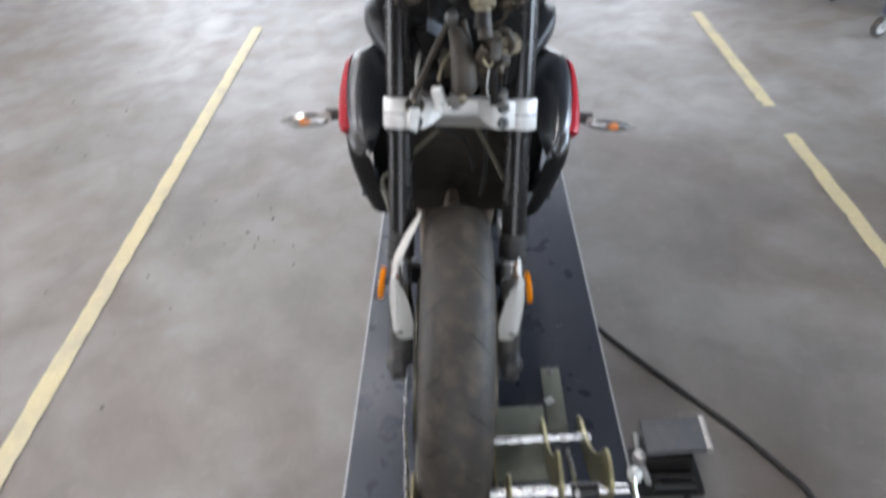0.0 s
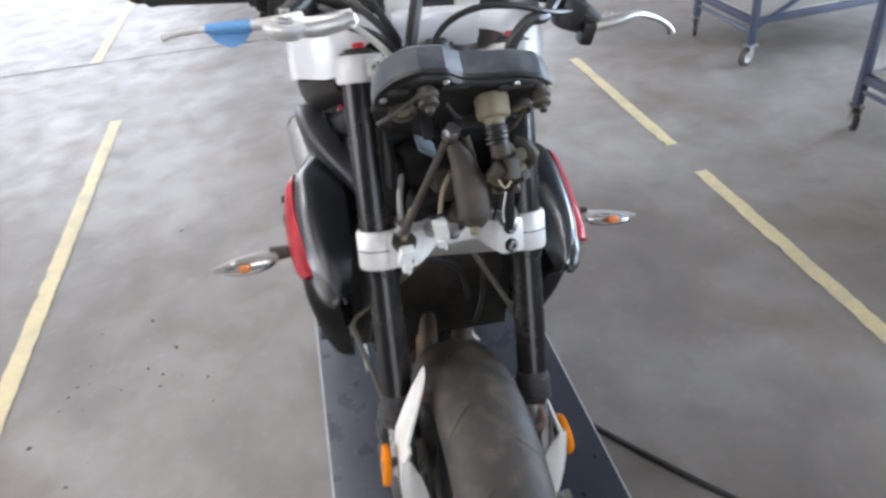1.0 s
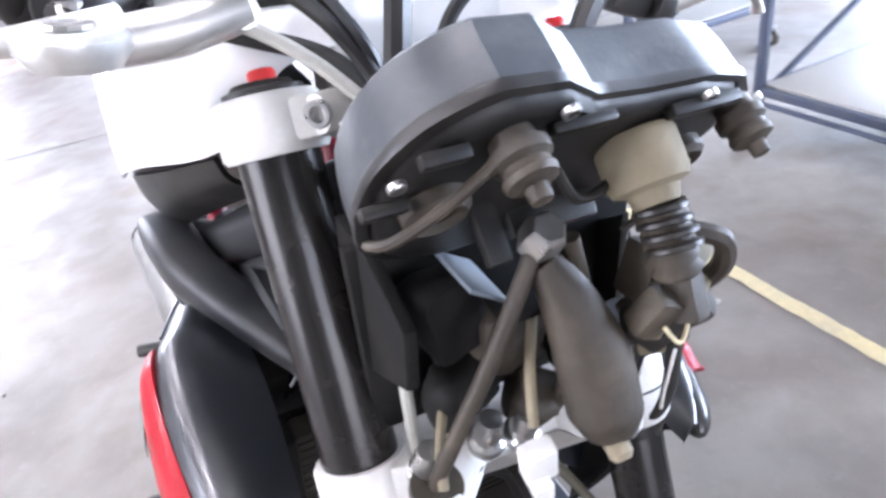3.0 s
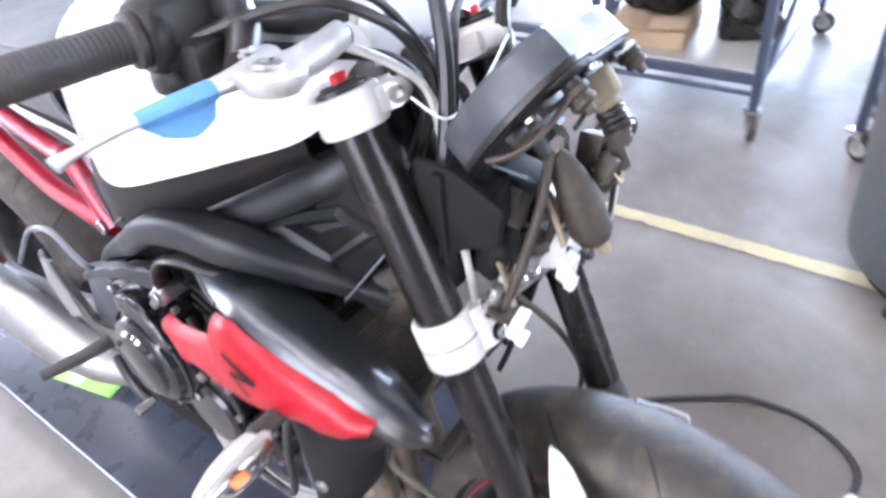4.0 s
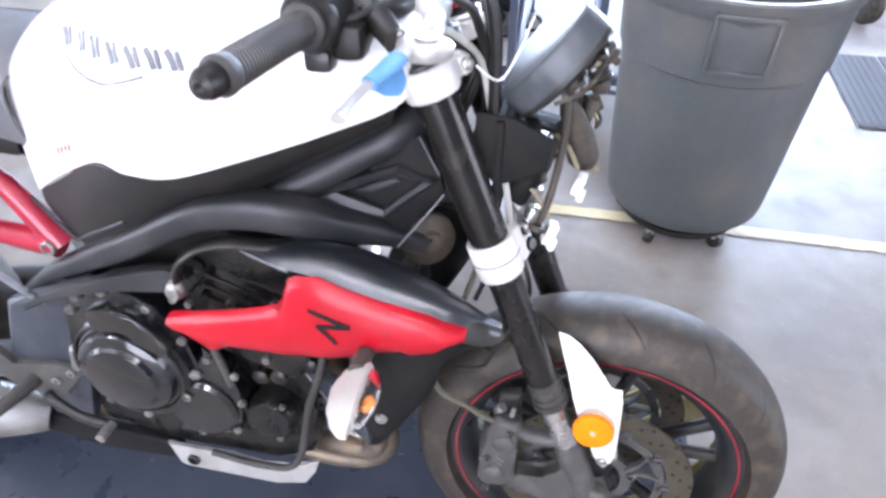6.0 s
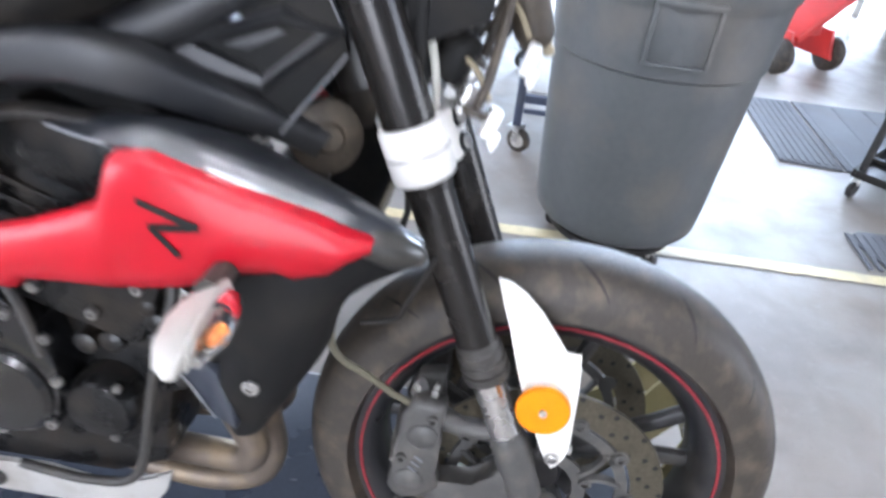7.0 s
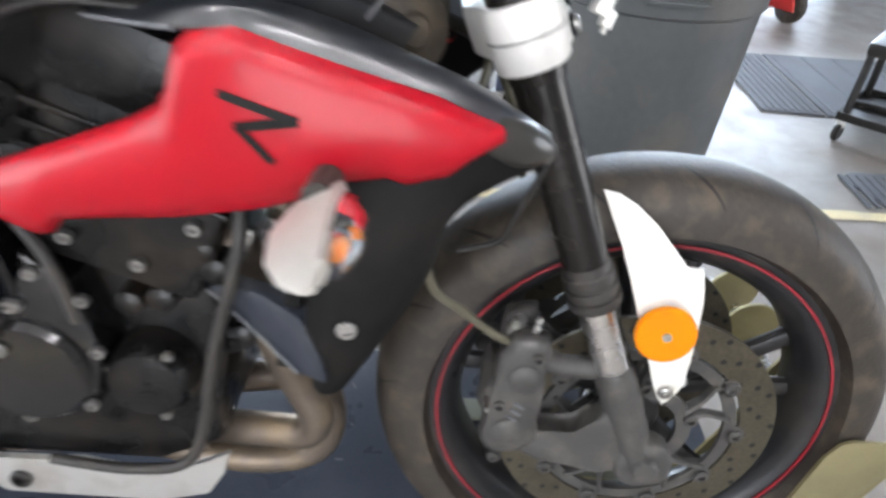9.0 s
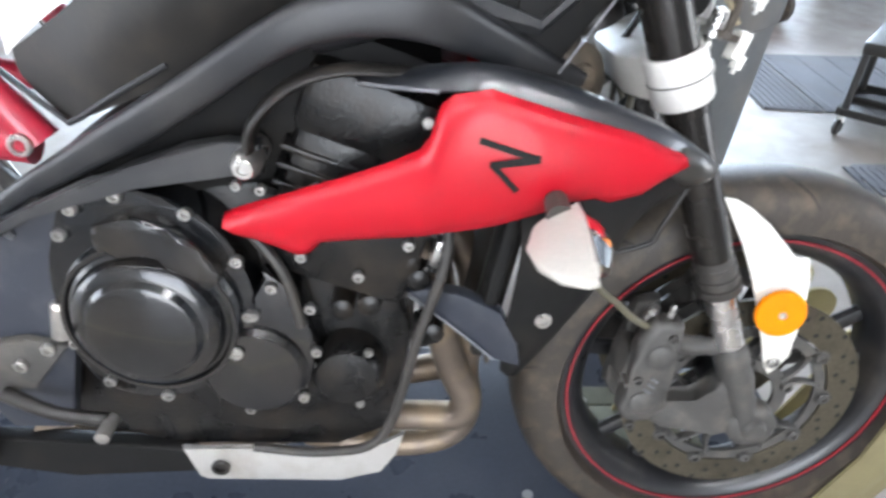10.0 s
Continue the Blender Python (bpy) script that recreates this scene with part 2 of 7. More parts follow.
def concrete():
    """Sealed workshop concrete: cloudy tone, stains, trowel marks, patchy polish."""
    m = bpy.data.materials.new("sealed_concrete")
    m.use_nodes = True
    n, l = m.node_tree.nodes, m.node_tree.links
    b = n["Principled BSDF"]
    co = n.new("ShaderNodeTexCoord")

    def tex(scale, detail, stretch=(1, 1, 1), dist=0.0):
        mp = n.new("ShaderNodeMapping")
        mp.inputs["Scale"].default_value = stretch
        t = n.new("ShaderNodeTexNoise")
        t.inputs["Scale"].default_value, t.inputs["Detail"].default_value, t.inputs["Distortion"].default_value = scale, detail, dist
        l.new(co.outputs["Object"], mp.inputs["Vector"])
        l.new(mp.outputs["Vector"], t.inputs["Vector"])
        return t.outputs["Fac"]

    def span(src, a, b_, lo, hi):
        r = n.new("ShaderNodeMapRange")
        for k, v in zip(("From Min", "From Max", "To Min", "To Max"), (a, b_, lo, hi)):
            r.inputs[k].default_value = v
        l.new(src, r.inputs["Value"])
        return r.outputs["Result"]

    def mix(fac, a, c):
        x = n.new("ShaderNodeMix")
        x.data_type = "RGBA"
        l.new(fac, x.inputs["Factor"])
        for key, v in (("A", a), ("B", c)):
            if isinstance(v, tuple):
                x.inputs[key].default_value = rgb(*v)
            else:
                l.new(v, x.inputs[key])
        return x.outputs["Result"]

    cloud, mid, grain, streak = tex(1.1, 8, dist=0.6), tex(6.0, 7, dist=0.4), tex(90, 4), tex(2.2, 6, (1, 0.25, 1), 0.8)
    col = mix(span(cloud, 0.35, 0.68, 0, 1), (0.185, 0.165, 0.146), (0.318, 0.296, 0.273))
    col = mix(span(streak, 0.46, 0.78, 0, 0.14), col, (0.36, 0.345, 0.32))
    col = mix(span(mid, 0.42, 0.76, 0, 0.5), col, (0.15, 0.137, 0.124))
    col = mix(span(tex(2.6, 9, dist=0.3), 0.5, 0.8, 0, 0.3), col, (0.37, 0.36, 0.345))
    col = mix(span(tex(2.0, 10, dist=0.5), 0.5, 0.68, 0, 0.7), col, (0.165, 0.132, 0.106))
    col = mix(span(tex(0.8, 6, dist=0.8), 0.5, 0.66, 0, 0.4), col, (0.2, 0.155, 0.125))
    col = mix(span(tex(14, 8, (1, 0.7, 1), 0.6), 0.56, 0.72, 0, 0.16), col, (0.15, 0.138, 0.126))
    col = mix(span(tex(26, 6, dist=0.5), 0.6, 0.74, 0, 0.14), col, (0.4, 0.385, 0.365))
    col = mix(span(grain, 0.62, 0.75, 0, 0.3), col, (0.12, 0.115, 0.11))
    l.new(col, b.inputs["Base Color"])
    l.new(span(mid, 0.3, 0.7, 0.36, 0.56), b.inputs["Roughness"])
    bp = n.new("ShaderNodeBump")
    bp.inputs["Strength"].default_value, bp.inputs["Distance"].default_value = 0.12, 0.002
    l.new(grain, bp.inputs["Height"])
    l.new(bp.outputs["Normal"], b.inputs["Normal"])
    return m


M_FLOOR = concrete()
M_FLOOR.node_tree.nodes["Principled BSDF"].inputs["Specular IOR Level"].default_value = 0.4

# ---- mesh tools ----
V = Vector


def finish(name, bm, mat, parent=None, label="", sharp=38, smooth=True):
    bmesh.ops.recalc_face_normals(bm, faces=bm.faces)
    if smooth:
        for fc in bm.faces:
            fc.smooth = True
        for e in bm.edges:
            if len(e.link_faces) == 2 and e.calc_face_angle(0) > radians(sharp):
                e.smooth = False
    me = bpy.data.meshes.new(name)
    bm.to_mesh(me)
    bm.free()
    me.materials.append(mat)
    ob = new(name, me)
    if parent:
        ob.parent = parent
    if label:
        tagged(ob, label=label)
    return ob


def part(name, bm, mat, parent, label="", sharp=38):
    return finish(name, bm, mat, parent, label, sharp)


def join(*bms):
    out = bmesh.new()
    for b in bms:
        me = bpy.data.meshes.new("tmp")
        b.to_mesh(me)
        b.free()
        out.from_mesh(me)
        bpy.data.meshes.remove(me)
    return out


def moved(bm, m):
    bmesh.ops.transform(bm, matrix=m, verts=bm.verts)
    return bm


def curve_pts(pts, per=6):
    """Points along a smooth line through pts."""
    p = [V(q) for q in pts]
    if len(p) < 3:
        return p
    out = []
    for i in range(len(p) - 1):
        a, b, c, d = p[max(i - 1, 0)], p[i], p[i + 1], p[min(i + 2, len(p) - 1)]
        for k in range(per):
            t = k / per
            out.append(0.5 * ((2 * b) + (c - a) * t + (2 * a - 5 * b + 4 * c - d) * t * t + (3 * b - a - 3 * c + d) * t ** 3))
    out.append(p[-1])
    return out


def skin(rings, closed=True, caps=True):
    """Faces between rings of equal length."""
    bm = bmesh.new()
    rows = [[bm.verts.new(v) for v in r] for r in rings]
    n = len(rows[0])
    for a, b in zip(rows, rows[1:]):
        for i in range(n if closed else n - 1):
            j = (i + 1) % n
            try:
                bm.faces.new((a[i], a[j], b[j], b[i]))
            except ValueError:
                pass
    if caps and closed:
        for r in (rows[0], rows[-1]):
            try:
                bm.faces.new(r)
            except ValueError:
                pass
    return bm


def sweep(pts, radius, segs=10, per=6, flat=1.0, up=None):
    """A tube along a smooth line. radius: one, or one for each of pts; flat: the width across over the height."""
    line = curve_pts(pts, per)
    rad = radius if isinstance(radius, (list, tuple)) else [radius] * len(pts)
    n = len(line)
    rads = [float(np.interp(i / (n - 1) * (len(pts) - 1), range(len(pts)), rad)) for i in range(n)]
    rings, side = [], None
    for i, p in enumerate(line):
        d = (line[min(i + 1, n - 1)] - line[max(i - 1, 0)]).normalized()
        if side is None:
            ref = V(up) if up else (V((0, 0, 1)) if abs(d.z) < 0.9 else V((1, 0, 0)))
            side = d.cross(ref).normalized()
        side = (side - d * side.dot(d)).normalized()
        top = side.cross(d)
        rings.append([p + (side * math.cos(a) * flat + top * math.sin(a)) * rads[i] for a in (2 * math.pi * k / segs for k in range(segs))])
    return skin(rings)


def worn(bm, amp, scale=45.0, cuts=2):
    """Uneven cast surface: extra points pushed about by noise."""
    bmesh.ops.subdivide_edges(bm, edges=[e for e in bm.edges if e.calc_length() > 0.012], cuts=cuts, use_grid_fill=True)
    bm.normal_update()
    for v in bm.verts:
        v.co += v.normal * noise.noise(v.co * scale) * amp + noise.noise_vector(v.co * scale * 2.3) * amp * 0.4
    return bm


def lathe(profile, centre, axis=(1, 0, 0), segs=32, caps=True):
    """A turned shape. profile: (radius, along the axis)."""
    q = V((0, 0, 1)).rotation_difference(V(axis).normalized())
    c = V(centre)
    rings = [[c + q @ V((r * math.cos(2 * math.pi * k / segs), r * math.sin(2 * math.pi * k / segs), h)) for k in range(segs)] for r, h in profile]
    return skin(rings, caps=caps)


def ring_lathe(profile, centre, axis=(1, 0, 0), segs=48):
    """A turned ring with a closed profile."""
    q = V((0, 0, 1)).rotation_difference(V(axis).normalized())
    c = V(centre)
    rings = [[c + q @ V((r * math.cos(a), r * math.sin(a), h)) for r, h in profile] for a in (2 * math.pi * k / segs for k in range(segs))]
    return skin(rings + rings[:1], caps=False)


def weld(bm, d=1e-5):
    bmesh.ops.remove_doubles(bm, verts=bm.verts, dist=d)
    return bm


def box(centre, size, bevel=0.0, rot=None, segs=2):
    bm = bmesh.new()
    bmesh.ops.create_cube(bm, size=1.0, matrix=Matrix.Diagonal((*size, 1)))
    if bevel:
        bmesh.ops.bevel(bm, geom=list(bm.edges), offset=bevel, segments=segs, affect="EDGES", profile=0.6)
    m = Matrix.Translation(centre)
    if rot:
        m = m @ pose(0, 0, 0, *rot)
    return moved(bm, m)


def prism(outline, x0, x1, bevel=0.0, shift=None, axis="x", smooth_n=0):
    """An outline in (y, z) drawn out along x from x0 to x1; shift(y, z) adds to x. axis z: outline in (x, y)."""
    pts = [V((0, a, b)) for a, b in outline]
    if smooth_n:
        pts = curve_pts(pts + [pts[0]], smooth_n)[:-1]
    bm = bmesh.new()
    lo = [bm.verts.new((x0, p.y, p.z)) for p in pts]
    hi = [bm.verts.new((x1, p.y, p.z)) for p in pts]
    bm.faces.new(lo)
    bm.faces.new(list(reversed(hi)))
    for i in range(len(pts)):
        j = (i + 1) % len(pts)
        bm.faces.new((lo[i], lo[j], hi[j], hi[i]))
    if bevel:
        rim = [e for e in bm.edges if len({v.co.x for v in e.verts}) == 1]
        bmesh.ops.bevel(bm, geom=rim, offset=bevel, segments=2, affect="EDGES", profile=0.6)
    if shift:
        bmesh.ops.triangulate(bm, faces=[fc for fc in bm.faces if len(fc.verts) > 4])
        for v in bm.verts:
            v.co.x += shift(v.co.y, v.co.z)
    if axis == "z":
        moved(bm, Matrix(((0, 1, 0, 0), (0, 0, 1, 0), (1, 0, 0, 0), (0, 0, 0, 1))))
    if axis == "y":
        moved(bm, Matrix(((0, 1, 0, 0), (1, 0, 0, 0), (0, 0, 1, 0), (0, 0, 0, 1))))
    return bm


def shell(sections, nu=5, nv=5, thick=0.0):
    """A smooth sheet through sections of points (all of one length), given a thickness."""
    rows = [curve_pts(s, nu) for s in sections]
    cols = [curve_pts([r[i] for r in rows], nv) for i in range(len(rows[0]))]
    grid = [[c[j] for c in cols] for j in range(len(cols[0]))]
    bm = skin(grid, closed=False)
    if thick:
        bmesh.ops.recalc_face_normals(bm, faces=bm.faces)
        bmesh.ops.solidify(bm, geom=list(bm.faces), thickness=thick)
    return bm


def bolt_mesh(r, h):
    """A socket-head bolt along +z with a hexagon recess."""
    hexa = lambda rr, z: [V((rr * math.cos(a), rr * math.sin(a), z)) for a in (2 * math.pi * k / 12 for k in range(12))]
    rings = [hexa(r * 0.95, 0), hexa(r, h * 0.15), hexa(r, h * 0.8), hexa(r * 0.88, h), hexa(r * 0.58, h), hexa(r * 0.55, h * 0.1)]
    bm = skin(rings)
    bmesh.ops.recalc_face_normals(bm, faces=bm.faces)
    for e in bm.edges:
        e.smooth = e.calc_face_angle(0) < 0.7
    me = bpy.data.meshes.new("bolt")
    bm.to_mesh(me)
    bm.free()
    return me


BOLTS = {}


def bolt(at, axis, parent, r=0.006, h=0.006, mat=None, name="bolt"):
    key = (r, h, (mat or M_STEEL).name)
    if key not in BOLTS:
        BOLTS[key] = bolt_mesh(r, h)
        BOLTS[key].materials.append(mat or M_STEEL)
    ob = new(name, BOLTS[key])
    ob.parent = parent
    ob.matrix_basis = Matrix.LocRotScale(V(at), V((0, 0, 1)).rotation_difference(V(axis)), None)
    return ob


def thing(name, at=(0, 0, 0), m=None, **tags):
    ob = new(name)
    ob.empty_display_size = 0.1
    ob.matrix_basis = m if m else Matrix.Translation(at)
    return tagged(ob, **tags)

# ---- the workshop ----
X0, X1, Y0, Y1, CEIL = -6.0, 7.7, -7.0, 9.0, 4.4


def slab(name, lo, hi, mat, bevel=0.0):
    c = [(a + b) / 2 for a, b in zip(lo, hi)]
    ob = finish(name, box(c, [b - a for a, b in zip(lo, hi)], bevel), mat)
    return tagged(ob, kind="structure")


tagged(slab("floor", (X0, Y0, -0.2), (X1, Y1, 0.0), M_FLOOR), label="sealed grey concrete workshop floor with stains", category="floor")
tagged(slab("ceiling", (X0, Y0, CEIL), (X1, Y1, CEIL + 0.2), M_CEIL), label="dark grey workshop ceiling", category="ceiling")
south = [box(((a + b) / 2, Y0 - 0.1, (CEIL - 0.2) / 2), (b - a, 0.2, CEIL + 0.2)) for a, b in ((X0 - 0.2, -1.7), (2.1, X1 + 0.2))]
south.append(box((0.2, Y0 - 0.1, (3.6 + CEIL) / 2), (3.8, 0.2, CEIL - 3.6)))
tagged(finish("wall_south", join(*south), M_WALL), kind="structure", label="painted block wall with an open roller door", category="wall")


def wall_with_doors(name, x0, x1, doors, top):
    """A wall along y with door openings from the floor up to top."""
    bms, y = [], Y0
    for a, b in doors:
        bms.append(box(((x0 + x1) / 2, (y + a) / 2, (CEIL - 0.2) / 2), (x1 - x0, a - y, CEIL + 0.2)))
        bms.append(box(((x0 + x1) / 2, (a + b) / 2, (top + CEIL) / 2), (x1 - x0, b - a, CEIL - top)))
        y = b
    bms.append(box(((x0 + x1) / 2, (y + Y1) / 2, (CEIL - 0.2) / 2), (x1 - x0, Y1 - y, CEIL + 0.2)))
    return tagged(finish(name, join(*bms), M_WALL), kind="structure", label="painted block wall with open roller doors", category="wall")


wall_with_doors("wall_east", X1, X1 + 0.2, [(-4.2, -0.6), (0.8, 4.4)], 3.6)
north = []
for a, b in ((X0 - 0.2, -5.2), (-1.4, -0.4), (3.6, X1 + 0.2)):
    north.append(box(((a + b) / 2, Y1 + 0.1, (CEIL - 0.2) / 2), (b - a, 0.2, CEIL + 0.2)))
for a, b in ((-5.2, -1.4), (-0.4, 3.6)):
    north.append(box(((a + b) / 2, Y1 + 0.1, (3.6 + CEIL) / 2), (b - a, 0.2, CEIL - 3.6)))
tagged(finish("wall_north", join(*north), M_WALL), kind="structure", label="painted block wall with open roller doors", category="wall")
wall_with_doors("wall_west", X0 - 0.2, X0, [(-1.5, 2.5)], 3.6)
ground = bmesh.new()
for a, b, c, d in ((X1 + 0.2, 400, -400, 400), (-400, X0 - 0.2, -400, 400), (X0 - 0.2, X1 + 0.2, Y1 + 0.2, 400), (X0 - 0.2, X1 + 0.2, -400, Y0 - 0.2)):
    ground.faces.new([ground.verts.new(v) for v in ((a, c, -0.02), (b, c, -0.02), (b, d, -0.02), (a, d, -0.02))])
tagged(finish("ground", ground, M_APRON), kind="structure", label="bare concrete yard outside the roller doors", category="ground")


def line(x, y0, y1, w, skew=0.0):
    """A worn painted floor line, with ragged edges."""
    bm = bmesh.new()
    n = max(6, int(abs(y1 - y0) / 0.03))
    rng = random.Random(int(x * 100 + y0 * 10))
    rows = []
    for i in range(n + 1):
        y = y0 + (y1 - y0) * i / n
        xo = x + skew * (y - y0)
        a, b = rng.uniform(-0.003, 0.003), rng.uniform(-0.003, 0.003)
        if rng.random() < 0.05:
            a += rng.uniform(0.004, 0.012)
        rows.append([V((xo + a, y, 0.004)), V((xo + w * 0.5, y, 0.0042)), V((xo + w + b, y, 0.004))])
    return tagged(finish("floor_line", skin(rows, closed=False), M_YELLOW), kind="structure", label="worn yellow bay line painted on the concrete", category="floor line")


line(-1.225, -2.5, 3.41, 0.068, -0.011)
line(-1.64, 4.6, 7.2, 0.075)
line(1.405, 1.87, 3.05, 0.056)
line(1.40, -5.0, 1.62, 0.056)

# strip lamps under the ceiling
def strip_lamp():
    ob = thing("ceiling_lamp", (0, 0, CEIL), label="white steel strip lamp with glowing tubes under the ceiling", category="lamp", group="strip lamps")
    part("housing", box((0, 0, -0.03), (0.26, 1.5, 0.06), 0.01), M_WHITE, ob)
    for x in (-0.07, 0.07):
        part("tube", lathe([(0.0, -0.7), (0.022, -0.7), (0.022, 0.7), (0.0, 0.7)], (x, 0, -0.085), (0, 1, 0), 12), M_TUBE, ob, "glowing fluorescent tube")
    return ob


lamp_a = strip_lamp()
lamp_a.matrix_basis = Matrix.Translation((-2.0, 0.3, CEIL))
for x in (-4.0, -2.0, 0.3):
    for y in (-4.2, -1.6, 0.3, 2.9, 5.4):
        if (x, y) != (-2.0, 0.3) and y > -4 and (x < 0 or y > 0):
            copy_thing(lamp_a, Matrix.Translation((x, y, CEIL)))

# saw-cut joint across the floor
rng = random.Random(11)
rows = []
for i in range(90):
    x = -6.0 + 13.0 * i / 89
    y = 4.43 - 0.105 * x + rng.uniform(-0.004, 0.004)
    rows.append([V((x, y - 0.006 - rng.uniform(0, 0.004), 0.003)), V((x, y + 0.006 + rng.uniform(0, 0.004), 0.003))])
tagged(finish("floor_joint", skin(rows, closed=False), M_DUST), kind="structure", label="dirt-filled joint cut across the concrete floor", category="floor joint")

# crumbs of dirt on the floor
rng = random.Random(5)
bm = bmesh.new()
for i in range(34):
    cx, cy = (rng.gauss(-0.9, 0.16), rng.gauss(1.1, 0.14)) if i < 22 else (rng.uniform(-2.4, -0.5), rng.uniform(-0.2, 3))
    if -0.3 < cx < 0.6 and cy < 2.3:
        continue
    r = rng.uniform(0.0025, 0.006)
    bmesh.ops.create_icosphere(bm, subdivisions=1, radius=r, matrix=pose(cx, cy, r * 0.4, rng.uniform(0, 90), rng.uniform(0, 90)) @ Matrix.Diagonal((1, rng.uniform(0.6, 1.6), 0.6, 1)))
tagged(finish("floor_debris", bm, M_DUST), kind="stuff", label="dark crumbs of dirt scattered on the floor", category="debris")

# ---- the lift ----
DECK = 0.2385
LIFT_ROT = pose(0.112, 0.9, 0, 0, 0, 0)
lift = thing("lift_table", m=LIFT_ROT, label="low dark blue steel motorcycle lift table", category="lift table")
part("deck", box((0, 0, DECK - 0.0125), (0.60, 2.3, 0.025), 0.004), M_DECK, lift, "scuffed dark blue steel deck")
for sx in (-1, 1):
    part("edge_rail", box((sx * 0.296, 0, DECK - 0.051), (0.012, 2.3, 0.05), 0.003), M_DECK, lift)
    part("edge_strip", box((sx * 0.3005, 0, DECK - 0.006), (0.005, 2.3, 0.011), 0.0015), M_DECKEDGE, lift, "bare worn edge of the deck")
    part("base_rail", box((sx * 0.2, 0.05, 0.03), (0.05, 2.1, 0.06), 0.006), M_DECK, lift)
for y0_, y1_ in ((-0.55, 0.1), (0.1, -0.55), (0.3, 0.95), (0.95, 0.3)):
    sx = 0.15 if y0_ < y1_ else -0.15
    part("scissor_arm", sweep([(sx, y0_, 0.06), (sx, y1_, 0.175)], 0.025, 8, 2), M_DECK, lift)
for sy in (-0.85, 0.85):
    part("cross_tube", sweep([(-0.24, sy, 0.03), (0.24, sy, 0.03)], 0.022, 10, 2), M_DECK, lift)
# tool marks and drips on the deck
rng = random.Random(11)
bm = bmesh.new()
for i in range(60):
    cx, cy = rng.uniform(-0.28, 0.28), rng.uniform(-0.9, 1.05)
    m = pose(cx, cy, DECK + 0.0008, 0, 0, rng.uniform(0, 180)) @ Matrix.Diagonal((rng.uniform(0.002, 0.012), rng.uniform(0.0008, 0.0022), 0.0006, 1))
    bmesh.ops.create_icosphere(bm, subdivisions=1, radius=1, matrix=m)
part("scuff", bm, M_GREY, lift, "pale scuffs and paint drips")["kind"] = "stuff"

# ---- the motorcycle ----
# bike frame: x to its left side, y backwards, z up; it leans on its side stand
LEAN = 5.6
bike = thing("motorcycle", m=pose(0.0402, 0, 0.2422, 0, LEAN, 0), label="partly stripped naked motorcycle with white tank and red side panels", category="motorcycle")


def fork_y(z):
    return 0.2475 + (z - 0.923) * 0.3945


AXLE = V((0, -0.008, 0.295))
FAX = V((0, 0.3945, 1.0)).normalized()


